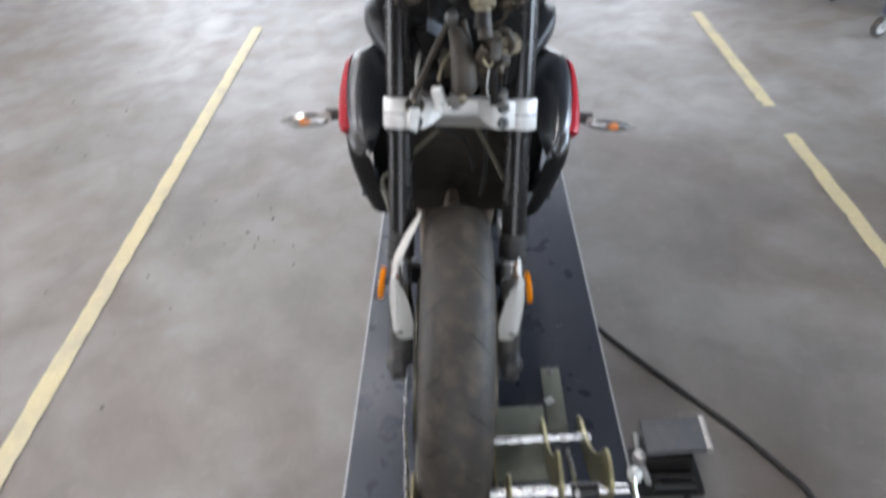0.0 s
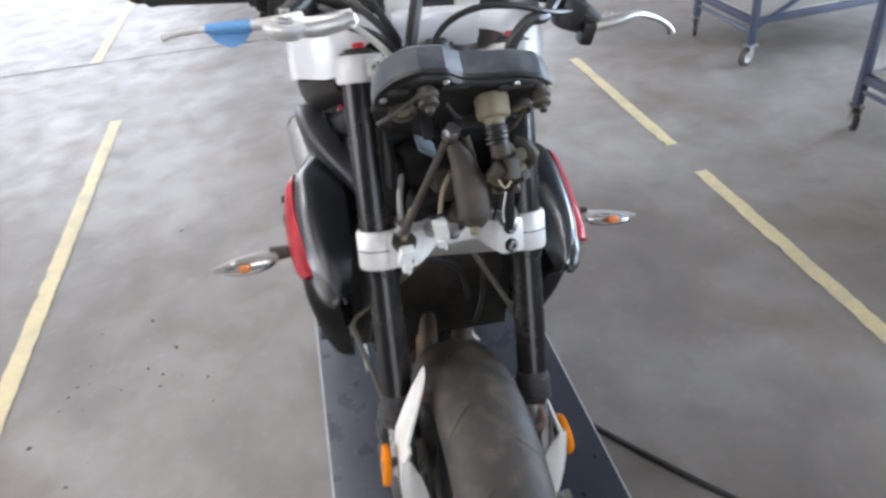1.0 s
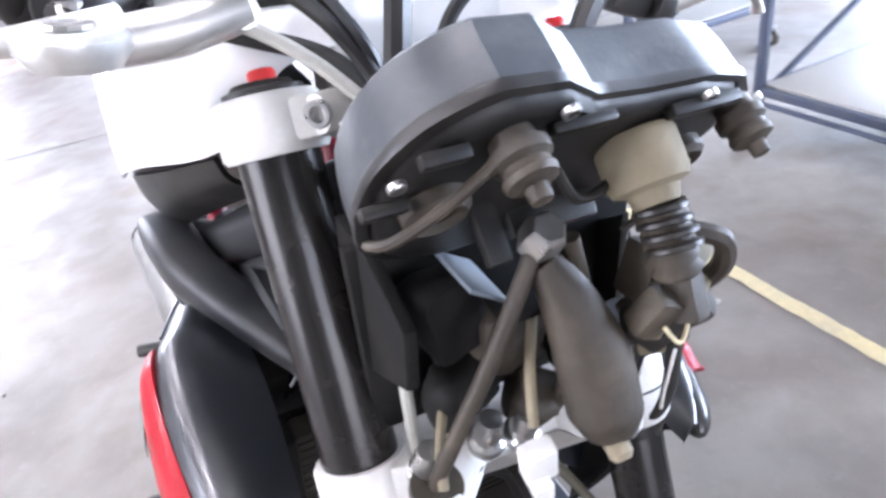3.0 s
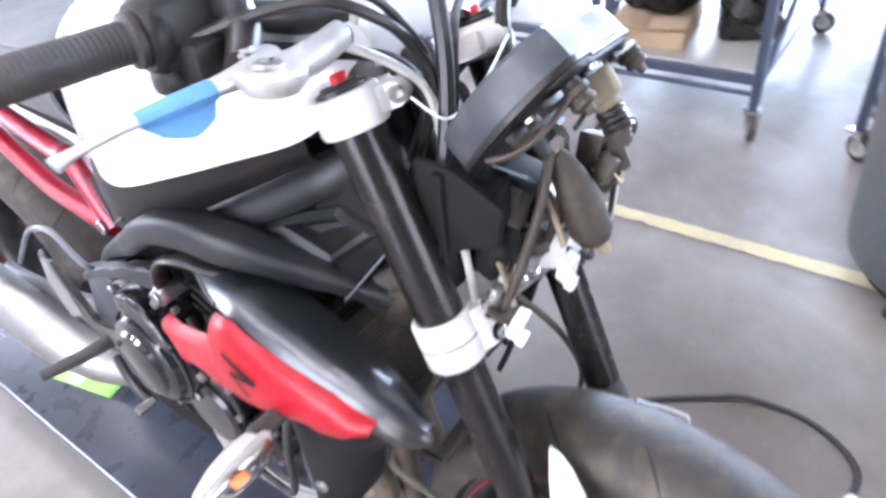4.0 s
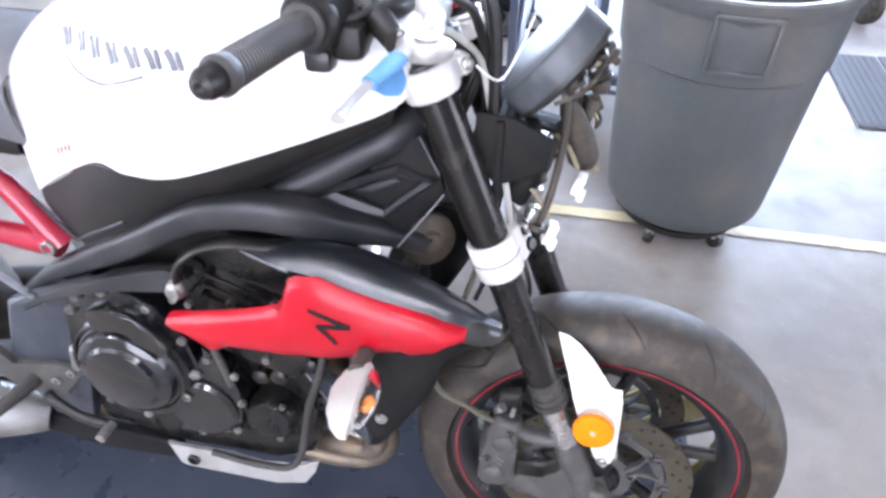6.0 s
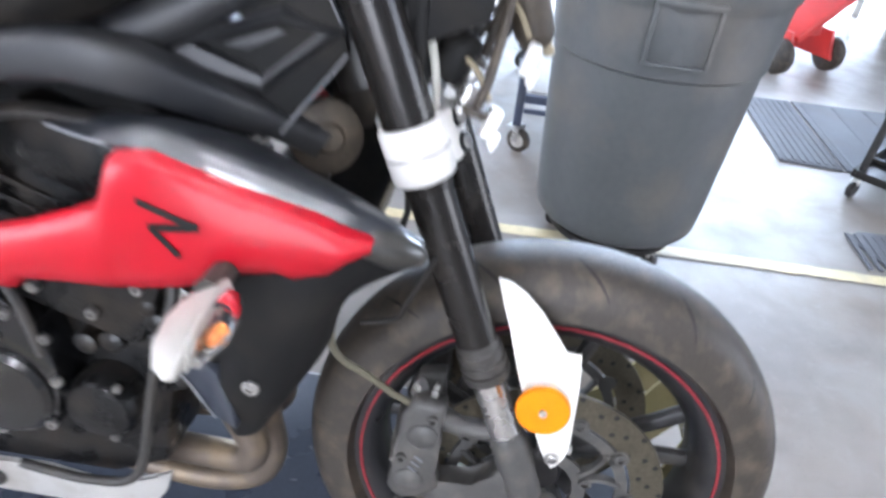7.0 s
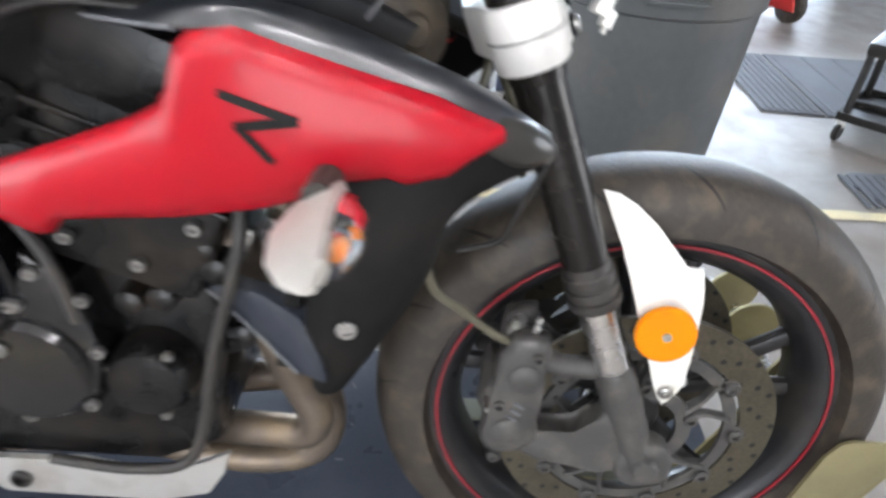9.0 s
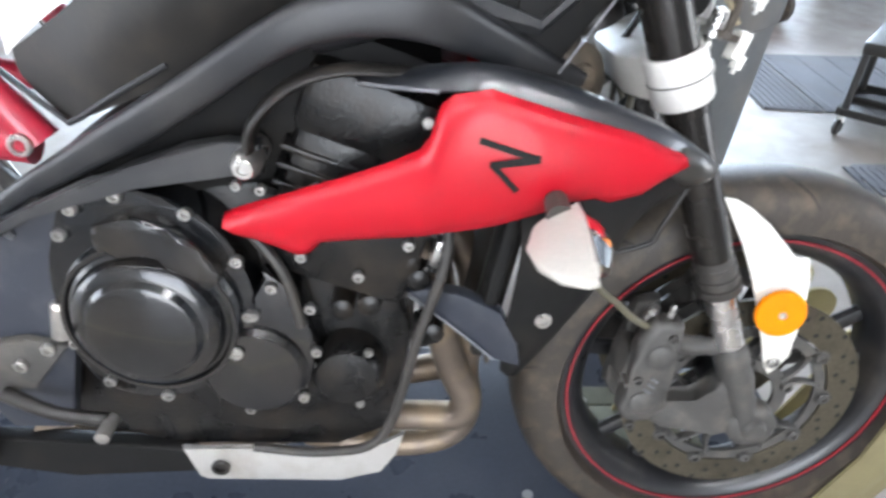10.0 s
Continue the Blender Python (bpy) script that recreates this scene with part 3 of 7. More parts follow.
# wheels
def wheel(name, c, rim_r, tyre_r, w, label):
    """Tyre, rim with a stripe, hub and twin spokes."""
    base = thing(name, (0, 0, 0), label="")
    base.parent = bike
    prof = []
    hw = w / 2
    for k in range(21):
        a = -math.pi / 2 * 1.12 + k / 20 * math.pi * 1.12
        prof.append((rim_r + 0.012 + (tyre_r - rim_r - 0.012) * max(0.0, math.cos(a)) ** 0.62, hw * math.sin(a) / 1.0))
    prof = [(rim_r + 0.004, -hw * 0.72)] + prof + [(rim_r + 0.004, hw * 0.72)]
    tyre = part("tyre", weld(ring_lathe(prof, c, segs=96)), M_RUBBER, base, "worn black road tyre with shallow slashes", sharp=60)
    # tread slashes
    def groove_mesh(sgn):
        groove = bmesh.new()
        line_ = []
        for q in range(7):
            u = q / 6
            ang = math.pi / 2 * 1.12 * (0.16 + 0.52 * u) * sgn
            rr = rim_r + 0.012 + (tyre_r - rim_r - 0.012) * max(0.0, math.cos(ang)) ** 0.62 + 0.0006
            line_.append((hw * math.sin(ang), rr, 0.13 * u, 0.003 + 0.014 * math.sin(math.pi * (u * 0.9 + 0.05))))
        for (xa, ra, ta, wa), (xb, rb, tb, wb) in zip(line_, line_[1:]):
            quad = [V((xx, r_ * math.cos(t_), r_ * math.sin(t_))) for xx, r_, t_ in ((xa, ra, ta), (xb, rb, tb), (xb, rb, tb + wb), (xa, ra, ta + wa))]
            groove.faces.new([groove.verts.new(p) for p in quad])
        me = bpy.data.meshes.new("tread_groove")
        groove.to_mesh(me)
        groove.free()
        me.materials.append(M_BLACK)
        return me
    for sgn in (-1, 1):
        me = groove_mesh(sgn)
        for k in range(16):
            g = new("tread_groove", me)
            g.parent = tyre
            g.matrix_basis = Matrix.Translation(c) @ Matrix.Rotation(2 * math.pi * (k + (0.5 if sgn > 0 else 0)) / 16, 4, "X")
    rw = hw * 0.76
    rp = [(rim_r + 0.006, -rw), (rim_r + 0.006, -rw + 0.006), (rim_r - 0.010, -rw + 0.010), (rim_r - 0.022, -rw * 0.5), (rim_r - 0.024, 0), (rim_r - 0.022, rw * 0.5),
          (rim_r - 0.010, rw - 0.010), (rim_r + 0.006, rw - 0.006), (rim_r + 0.006, rw), (rim_r - 0.004, rw), (rim_r - 0.018, rw - 0.006), (rim_r - 0.03, rw * 0.5),
          (rim_r - 0.032, 0), (rim_r - 0.03, -rw * 0.5), (rim_r - 0.018, -rw + 0.006), (rim_r - 0.004, -rw)]
    rim_ = part("rim", weld(ring_lathe(rp, c, segs=80)), M_RIM, base, "dusty black alloy rim", sharp=50)
    for sgn in (-1, 1):
        x = sgn * (rw + 0.0012)
        part("rim_stripe", weld(ring_lathe([(rim_r - 0.0052, x - 0.001), (rim_r - 0.002, x - 0.001), (rim_r - 0.002, x + 0.0008), (rim_r - 0.0052, x + 0.0008)], c, segs=80)), M_REDLINE, rim_, "thin red rim stripe")
    part("hub", lathe([(0.0, -0.05), (0.03, -0.05), (0.034, -0.045), (0.034, 0.045), (0.03, 0.05), (0.0, 0.05)], c, segs=28), M_RIM, base)
    for k in range(5):
        a = 2 * math.pi * k / 5 + 0.35
        for s_ in (-1, 1):
            a1, a2 = a + s_ * 0.09, a + s_ * 0.2
            p0 = c + V((0, math.cos(a1), math.sin(a1))) * 0.028
            p1 = c + V((0, math.cos((a1 + a2) / 2), math.sin((a1 + a2) / 2))) * (rim_r * 0.5)
            p2 = c + V((0, math.cos(a2), math.sin(a2))) * (rim_r - 0.026)
            part("spoke", sweep([p0, p1, p2], [0.016, 0.012, 0.013], 8, 5, 0.75), M_RIM, base)
    return base


front = wheel("front_wheel", AXLE, 0.228, 0.299, 0.122, "")
rear = wheel("rear_wheel", V((0, 1.39, 0.31)), 0.228, 0.312, 0.185, "")


def disc(sgn, parent):
    """A drilled floating brake disc with carrier and buttons."""
    x = sgn * 0.069
    rot = part("brake_disc", weld(ring_lathe([(0.116, x - 0.0025), (0.155, x - 0.0025), (0.155, x + 0.0025), (0.116, x + 0.0025)], AXLE, segs=72)), M_DISC, parent, "drilled steel brake disc", sharp=30)
    hole = bmesh.new()
    hole.faces.new([hole.verts.new((0, 0.0036 * math.cos(b), 0.0036 * math.sin(b))) for b in (2 * math.pi * q / 10 for q in range(10))])
    me = bpy.data.meshes.new("drilled_hole")
    hole.to_mesh(me)
    hole.free()
    me.materials.append(M_BLACK)
    for k in range(60):
        a = 2 * math.pi * k / 60
        r = (0.123, 0.136, 0.148)[k % 3] + (0.003 if k % 2 else 0)
        h = new("drilled_hole", me)
        h.parent = rot
        h.matrix_basis = Matrix.Translation(AXLE + V((sgn * 0.0719, r * math.cos(a), r * math.sin(a))))
        h = new("drilled_hole", me)
        h.parent = rot
        h.matrix_basis = Matrix.Translation(AXLE + V((sgn * 0.0661, r * math.cos(a), r * math.sin(a))))
    carrier = [ring_lathe([(r0, x - 0.003), (r1, x - 0.003), (r1, x + 0.003), (r0, x + 0.003)], AXLE, segs=64) for r0, r1 in ((0.046, 0.063), (0.099, 0.1125))]
    for k in range(5):
        a = 2 * math.pi * k / 5 + 0.15
        for q in (-0.13, 0.13):
            carrier.append(sweep([AXLE + V((x, r * math.cos(a + q * w_), r * math.sin(a + q * w_))) for r, w_ in ((0.058, 0.6), (0.08, 1.0), (0.104, 2.0))], [0.010, 0.0075, 0.0085], 8, 4, 0.4, up=(1, 0, 0)))
    for k in range(10):
        a = 2 * math.pi * k / 10
        carrier.append(lathe([(0.0, -0.003), (0.0125, -0.003), (0.0125, 0.003), (0.0, 0.003)], AXLE + V((x, 0.1125 * math.cos(a), 0.1125 * math.sin(a))), (1, 0, 0), 16))
    part("disc_carrier", join(*carrier), M_CAST, rot, "dusty grey disc carrier", sharp=30)
    for k in range(10):
        a = 2 * math.pi * k / 10
        p = AXLE + V((sgn * 0.072, 0.1145 * math.cos(a), 0.1145 * math.sin(a)))
        bolt(p, (sgn, 0, 0), rot, 0.0085, 0.004, M_CAST, "rotor_button")
    for k in range(5):
        a = 2 * math.pi * k / 5 + 0.3
        bolt(AXLE + V((sgn * 0.072, 0.062 * math.cos(a), 0.062 * math.sin(a))), (sgn, 0, 0), rot, 0.008, 0.006, M_CAST)


for sgn in (-1, 1):
    disc(sgn, front)


# fork legs: upper tube, seal, stanchion, foot casting with caliper
def fork_leg(s):
    leg = thing("fork_leg")
    leg.parent = bike
    x = s * 0.102
    at = lambda z, d=0.0: V((x, fork_y(z) + d, z))
    up = part("upper_tube", sweep([at(0.51), at(0.6), at(0.7), at(0.7005), at(0.94)], [0.0222, 0.0222, 0.0222, 0.0245, 0.0245], 28, 2), M_FORK, leg, "black anodised fork tube", sharp=60)
    part("dust_seal", lathe([(0.02, -0.03), (0.0252, -0.03), (0.0262, -0.027), (0.0262, -0.02), (0.0232, -0.019), (0.0232, -0.015), (0.0255, -0.014), (0.0255, -0.007), (0.0235, -0.006), (0.0235, -0.001), (0.0248, 0.0), (0.0248, 0.007), (0.0228, 0.009), (0.0224, 0.018)], at(0.512), FAX, 28), M_SOFTRUB, up, "ribbed rubber dust seal", sharp=25)
    part("stanchion", sweep([at(0.37), at(0.505)], 0.019, 24, 2), M_CHROME, leg, "chrome fork stanchion")
    part("fork_cap", lathe([(0.0, 0.012), (0.017, 0.012), (0.019, 0.009), (0.0235, 0.008), (0.0245, 0.0), (0.0245, -0.02)], at(0.957), FAX, 24), M_SATIN, leg)
    foot = part("axle_casting", worn(join(sweep([at(0.41), at(0.395), at(0.36), at(0.32), at(0.285)], [0.0195, 0.0235, 0.0235, 0.022, 0.021], 18, 4, 0.92),
                lathe([(0.0, -0.012), (0.03, -0.012), (0.032, -0.008), (0.032, 0.012), (0.028, 0.016), (0.0, 0.016)], (x + s * 0.004, AXLE.y, AXLE.z - 0.008), (s, 0, 0), 28),
                prism([(-0.018, 0.305), (-0.023, 0.29), (-0.009, 0.274), (0.018, 0.269), (0.037, 0.277), (0.07, 0.277), (0.106, 0.281), (0.14, 0.3), (0.145, 0.325), (0.112, 0.324), (0.071, 0.321), (0.05, 0.345), (0.04, 0.36), (0.01, 0.35)], x - 0.014, x + 0.014, 0.006)), 0.002),
                M_CAST, leg, "dusty grey cast fork foot", sharp=70)
    part("axle_end", lathe([(0.0, 0.004), (0.012, 0.004), (0.015, 0.0), (0.015, -0.01)], (x + s * 0.024, AXLE.y, AXLE.z - 0.008), (s, 0, 0), 20), M_CAST, foot)
    # caliper with two halves, arms and bolts
    cal = part("brake_caliper", worn(join(
        prism([(0.112, 0.447), (0.13, 0.452), (0.148, 0.45), (0.161, 0.425), (0.166, 0.36), (0.171, 0.315), (0.152, 0.3), (0.13, 0.302), (0.111, 0.325), (0.115, 0.36), (0.114, 0.41)], x - s * 0.004, x + s * 0.026, 0.009),
        prism([(0.118, 0.44), (0.15, 0.436), (0.172, 0.31), (0.155, 0.285), (0.125, 0.285), (0.115, 0.34)], x - s * 0.062, x - s * 0.04, 0.006),
        box((x - s * 0.02, 0.158, 0.37), (0.055, 0.022, 0.05), 0.006, (9, 0, 0)),
        sweep([(x, fork_y(0.40) - 0.004, 0.402), (x, 0.085, 0.404), (x, 0.118, 0.412)], [0.013, 0.012, 0.014], 10, 4)), 0.0035), M_CAST, leg, "dusty grey radial brake caliper", sharp=70)
    for z, yy in ((0.405, 0.134), (0.335, 0.145)):
        part("piston_cover", lathe([(0.0, 0.005), (0.013, 0.005), (0.017, 0.002), (0.018, -0.004)], (x + s * 0.026, yy, z), (s, 0, 0), 20), M_CAST, cal)
    for z, yy in ((0.432, 0.125), (0.300, 0.155), (0.37, 0.156)):
        bolt((x + s * 0.026, yy, z), (s, 0, 0), cal, 0.006, 0.005, M_CAST)
    for k in range(6):
        part("marking_bar", box((x + s * 0.027, 0.151 - k * 0.003, 0.328 + k * 0.0085), (0.0016, 0.012, 0.0026), 0, (35, 0, 0)), M_GREY, cal, "worn pale marking")
    part("bleed_nipple", lathe([(0.0, 0.02), (0.0028, 0.02), (0.004, 0.014), (0.003, 0.01), (0.005, 0.008), (0.005, 0.0)], (x + s * 0.008, 0.128, 0.447), (0, -0.2, 1), 12), M_STEEL, cal)
    part("hose_banjo", join(lathe([(0.0, -0.006), (0.009, -0.006), (0.009, 0.006), (0.0, 0.006)], (x - s * 0.002, 0.145, 0.446), (0.3 * s, -0.3, 1), 16), lathe([(0.0, 0.011), (0.006, 0.011), (0.0065, 0.005), (0.0065, 0.0)], (x - s * 0.002, 0.145, 0.449), (0.3 * s, -0.3, 1), 6)), M_STEEL, cal, "steel banjo fitting")
    part("pad_pin", sweep([(x - s * 0.05, 0.166, 0.36), (x + s * 0.024, 0.166, 0.36)], 0.0035, 8, 2), M_STEEL, cal)
    part("paint_dot", lathe([(0.0, 0.001), (0.0042, 0.001), (0.0042, -0.002)], (x + s * 0.0125, 0.047, 0.322), (s, 0, 0), 12), M_REDDARK, foot, "small red paint mark")
    bolt((x + s * 0.0125, -0.022, 0.306), (s, 0, 0), foot, 0.006, 0.006, M_CAST)
    return leg


for s in (-1, 1):
    fork_leg(s)


# white fender stays with orange reflectors
def stay_shift(s, cut):
    def sh(y, z):
        t = max(0.0, (z - 0.49) / 0.09)
        b = max(0.0, (0.44 - z) / 0.08)
        return -s * (0.048 * t ** 1.4 + 0.014 * b)
    return sh


STAY = [(0.077, 0.583), (0.062, 0.581), (0.045, 0.573), (0.026, 0.559), (0.008, 0.54), (-0.003, 0.526), (-0.019, 0.527), (-0.021, 0.5), (-0.023, 0.468), (-0.026, 0.43), (-0.028, 0.393), (-0.016, 0.361),
        (-0.008, 0.372), (0.001, 0.391), (0.012, 0.42), (0.023, 0.447), (0.035, 0.477), (0.046, 0.508), (0.058, 0.541), (0.068, 0.562)]
STAY_CUT = [p for p in STAY if p[1] < 0.53]
for s, outl in ((-1, STAY), (1, STAY_CUT)):
    st = thing("fender_stay")
    st.parent = bike
    plate = part("plate", prism(outl, s * 0.1135, s * 0.1175, 0.001, stay_shift(s, 1)), M_BRKT, st, "white painted fender stay" if s < 0 else "broken white fender stay", sharp=50)
    flange = [[V((s * xo, yo, z)), V((s * (xo - 0.012), yo - 0.003, z)), V((s * (xo - w_), yo + 0.002, z - 0.002))] for xo, yo, z, w_ in ((0.115, -0.019, 0.512, 0.012), (0.1155, -0.022, 0.475, 0.027), (0.115, -0.025, 0.43, 0.036), (0.112, -0.027, 0.395, 0.037), (0.105, -0.019, 0.366, 0.03))]
    part("flange", shell(flange, 4, 4, 0.003), M_BRKT, st, "folded front flange of the stay")
    bolt((s * 0.101, -0.0305, 0.392), (0, -1, -0.1), plate, 0.006, 0.003)
    bolt((s * 0.111, -0.012, 0.385), (s, 0, -0.2), plate, 0.008, 0.004)
    part("standoff", lathe([(0.007, -0.012), (0.007, 0.008)], (s * 0.124, 0.012, 0.477), (1, 0, 0), 12), M_SATIN, st)
    rf = part("reflector", lathe([(0.0, -0.004), (0.027, -0.004), (0.0285, -0.002), (0.0285, 0.003), (0.027, 0.005), (0.0, 0.0055)], (s * (0.132 if s < 0 else 0.127), 0.013, 0.472 if s < 0 else 0.467), (s, 0.04, 0.1), 40), M_ORANGE, st, "round orange reflector")
    bolt((s * (0.1372 if s < 0 else 0.1322), 0.0132, 0.4725 if s < 0 else 0.4675), (s, 0.04, 0.1), rf, 0.0045, 0.003)

# triple clamps
lower = thing("lower_clamp")
lower.parent = bike
ZC = 0.727


def ring_block(x, z, r0, r1, h, mat_axis=FAX):
    return weld(ring_lathe([(r0, -h / 2), (r1 - 0.002, -h / 2), (r1, -h / 2 + 0.003), (r1, h / 2 - 0.003), (r1 - 0.002, h / 2), (r0, h / 2)], (x, fork_y(z), z), mat_axis, 40))


TILT_M = Matrix.Translation((0, fork_y(ZC), ZC)) @ Matrix.Rotation(-math.atan(0.3945), 4, "X")
bridge = prism([(-0.1, -0.024), (-0.085, -0.034), (-0.06, -0.04), (-0.048, -0.036), (-0.03, -0.018), (0.03, -0.018), (0.048, -0.036), (0.06, -0.04), (0.085, -0.034), (0.1, -0.024), (0.1, 0.02), (0.05, 0.045), (-0.05, 0.045), (-0.1, 0.02)], -0.024, 0.024, 0.004, axis="z")
for v in bridge.verts:
    if v.co.z < 0:
        v.co.z += 0.021 if abs(v.co.x) < 0.04 else 0.006 if abs(v.co.x) < 0.052 else 0.0
moved(bridge, TILT_M)
body = part("clamp_body", join(bridge, ring_block(-0.102, ZC, 0.0224, 0.0305, 0.052), ring_block(0.102, ZC, 0.0224, 0.0305, 0.052)), M_CLAMP, lower, "silver lower fork clamp", sharp=45)
for s in (-1, 1):
    for dz in (-0.0125, 0.0125):
        p = TILT_M @ V((s * 0.072, -0.0385, dz))
        out = (TILT_M.to_3x3() @ V((s * 0.25, -1, 0))).normalized()
        part("bolt_recess", lathe([(0.0, 0.0016), (0.0092, 0.0016), (0.0096, 0.0), (0.0096, -0.004)], p, out, 20), M_MATT, body, "dark ring round the pinch bolt")
        bolt(p + out * 0.0012, out, body, 0.0066, 0.004)
for s in (-1, 1):
    part("clamp_groove", moved(weld(ring_lathe([(0.03045, -0.0008), (0.0309, -0.0008), (0.0309, 0.0008), (0.03045, 0.0008)], (s * 0.102, 0, 0), (0, 0, 1), 36)), TILT_M), M_CAST, body)
upper = thing("upper_clamp")
upper.parent = bike
ZT = 0.945
TOP_M = Matrix.Translation((0, fork_y(ZT), ZT)) @ Matrix.Rotation(-math.atan(0.3945), 4, "X")
yoke = prism([(-0.102, -0.03), (-0.075, -0.034), (-0.06, -0.02), (-0.035, 0.012), (0.035, 0.012), (0.06, -0.02), (0.075, -0.034), (0.102, -0.03), (0.13, -0.012), (0.132, 0.012), (0.11, 0.03), (0.06, 0.05), (-0.06, 0.05), (-0.11, 0.03), (-0.132, 0.012), (-0.13, -0.012)], -0.012, 0.012, 0.003, axis="z")
moved(yoke, TOP_M)
ub = part("clamp_body", join(yoke, ring_block(-0.102, ZT, 0.02, 0.0315, 0.034), ring_block(0.102, ZT, 0.02, 0.0315, 0.034)), M_CLAMP, upper, "silver upper fork clamp", sharp=45)
for s in (-1, 1):
    lug = part("pinch_lug", lathe([(0.0, -0.012), (0.011, -0.012), (0.012, 0.0), (0.011, 0.012), (0.0, 0.012)], TOP_M @ V((s * 0.073, -0.032, 0)), (s * 0.9, -0.4, 0.1), 20), M_CLAMP, ub)
    bolt(TOP_M @ V((s * 0.082, -0.039, 0.0)), (s * 0.6, -0.8, 0.1), lug, 0.008, 0.006)
    part("bar_riser", join(sweep([TOP_M @ V((s * 0.045, 0.03, 0.0)), TOP_M @ V((s * 0.045, 0.028, 0.03)), (s * 0.045, 0.3, 1.005)], [0.021, 0.017, 0.02], 16, 4), box((s * 0.045, 0.3, 1.012), (0.034, 0.05, 0.03), 0.007)), M_CLAMP, upper, "silver handlebar riser")
    part("adjuster", lathe([(0.0, 0.012), (0.007, 0.012), (0.0085, 0.01), (0.0085, 0.0)], (s * 0.1, fork_y(0.964), 0.964), FAX, 14), M_REDCAP, upper, "red fork adjuster")
ig = part("ignition_lock", lathe([(0.0, 0.03), (0.014, 0.03), (0.016, 0.026), (0.022, 0.024), (0.024, 0.0), (0.024, -0.05)], TOP_M @ V((0, 0.0, 0.0)), FAX, 24), M_SATIN, upper)

# handlebar with controls
bar = thing("handlebar")
bar.parent = bike
BAR = [(-0.345, 0.358, 1.03), (-0.215, 0.342, 1.03), (-0.15, 0.315, 1.03), (-0.085, 0.296, 1.014), (0, 0.295, 1.01), (0.085, 0.296, 1.014), (0.15, 0.315, 1.03), (0.215, 0.342, 1.03), (0.345, 0.358, 1.03)]
part("tube", sweep(BAR, [0.011, 0.011, 0.012, 0.014, 0.0142, 0.014, 0.012, 0.011, 0.011], 16, 6), M_SATIN, bar, "black tapered handlebar tube")
for s in (-1, 1):
    P = lambda k: V((s * abs(BAR[k][0]), BAR[k][1], BAR[k][2]))
    d = (P(0) - P(1)).normalized()
    a, b = P(1) + d * 0.005, P(0)
    prof = [(0.012, 0.0), (0.021, 0.0), (0.021, 0.006), (0.0155, 0.008)]
    n = 26
    for k in range(n):
        prof += [(0.0152, 0.01 + 0.115 * k / n), (0.016, 0.01 + 0.115 * (k + 0.5) / n)]
    prof += [(0.017, 0.128), (0.017, 0.132), (0.013, 0.136)]
    part("grip", lathe(prof, a, d, 24), M_SOFTRUB, bar, "ribbed dusty black rubber grip")
    part("bar_end", lathe([(0.01, 0.0), (0.0125, 0.001), (0.013, 0.011), (0.01, 0.018), (0.004, 0.02), (0.0, 0.017)], a + d * 0.136, d, 20), M_ENGINE, bar)
    sw = part("switch_housing", box(P(1) - d * 0.026, (0.052, 0.048, 0.052), 0.011, (0, 0, s * 8)), M_BLACK, bar, "black switch housing")
    part("housing_cover", box(P(1) - d * 0.03 + V((0, -0.026, -0.02)), (0.04, 0.03, 0.034), 0.009), M_BLACK, sw)
    part("housing_clamp", box(P(1) - d * 0.055 + V((0, -0.012, -0.014)), (0.034, 0.044, 0.04), 0.009, (0, 12, s * 14)), M_BLACK, sw)
    part("button", box(P(1) - d * 0.012 + V((0, -0.004, -0.034)), (0.03, 0.026, 0.022), 0.007), M_SATIN, sw)
    part("throttle_collar", lathe([(0.012, -0.012), (0.026, -0.012), (0.028, -0.009), (0.028, 0.0), (0.025, 0.004), (0.012, 0.004)], P(1), d, 24), M_BLACK, bar)
    part("clamp_ring", lathe([(0.012, -0.009), (0.0185, -0.008), (0.0195, 0.0), (0.0185, 0.008), (0.012, 0.009)], P(1) - d * 0.066, d, 20), M_BEIGE, bar, "dusty tan clamp ring")
    part("switch", box(P(1) - d * 0.026 + V((0, 0.026, 0.008)), (0.02, 0.012, 0.014), 0.004), M_SATIN, sw)
    if s < 0:
        perch = [sweep([V((-0.15, 0.318, 1.038)), V((-0.165, 0.29, 1.022)), V((-0.19, 0.268, 1.012))], [0.018, 0.014, 0.012], 12, 4), box((-0.16, 0.315, 1.038), (0.02, 0.042, 0.04), 0.008)]
    else:
        perch = [sweep([V((0.17, 0.325, 1.025)), V((0.2, 0.31, 0.995)), V((0.238, 0.3, 0.966))], [0.018, 0.015, 0.012], 12, 4), box((0.198, 0.306, 0.98), (0.04, 0.03, 0.042), 0.008, (0, 20, 0)), box((0.222, 0.298, 0.956), (0.02, 0.024, 0.034), 0.006, (10, 8, 0))]
    part("lever_perch", join(*perch), M_SATIN, bar)
    drop = [V((0, 0, -0.0018 * k)) for k in range(6)] if s < 0 else [V((0.07, 0.036, -0.045)) + V((-0.032, 0.012, -0.025)) * (k / 5) + V((0, 0, (0, 0.008, 0.016, 0.012, 0.004, 0)[k])) for k in range(6)]
    line = [(0.165, 0.264, 1.01), (0.2, 0.256, 1.012), (0.24, 0.259, 1.013), (0.285, 0.27, 1.01), (0.318, 0.276, 1.007), (0.332, 0.277, 1.006)]
    lev = part("lever", sweep([V((s * a, b, c)) + g for (a, b, c), g in zip(line, drop)], [0.011, 0.0085, 0.005, 0.0039, 0.0036, 0.0056], 12, 5, 1.2), M_ALLOY, bar, "silver alloy lever")
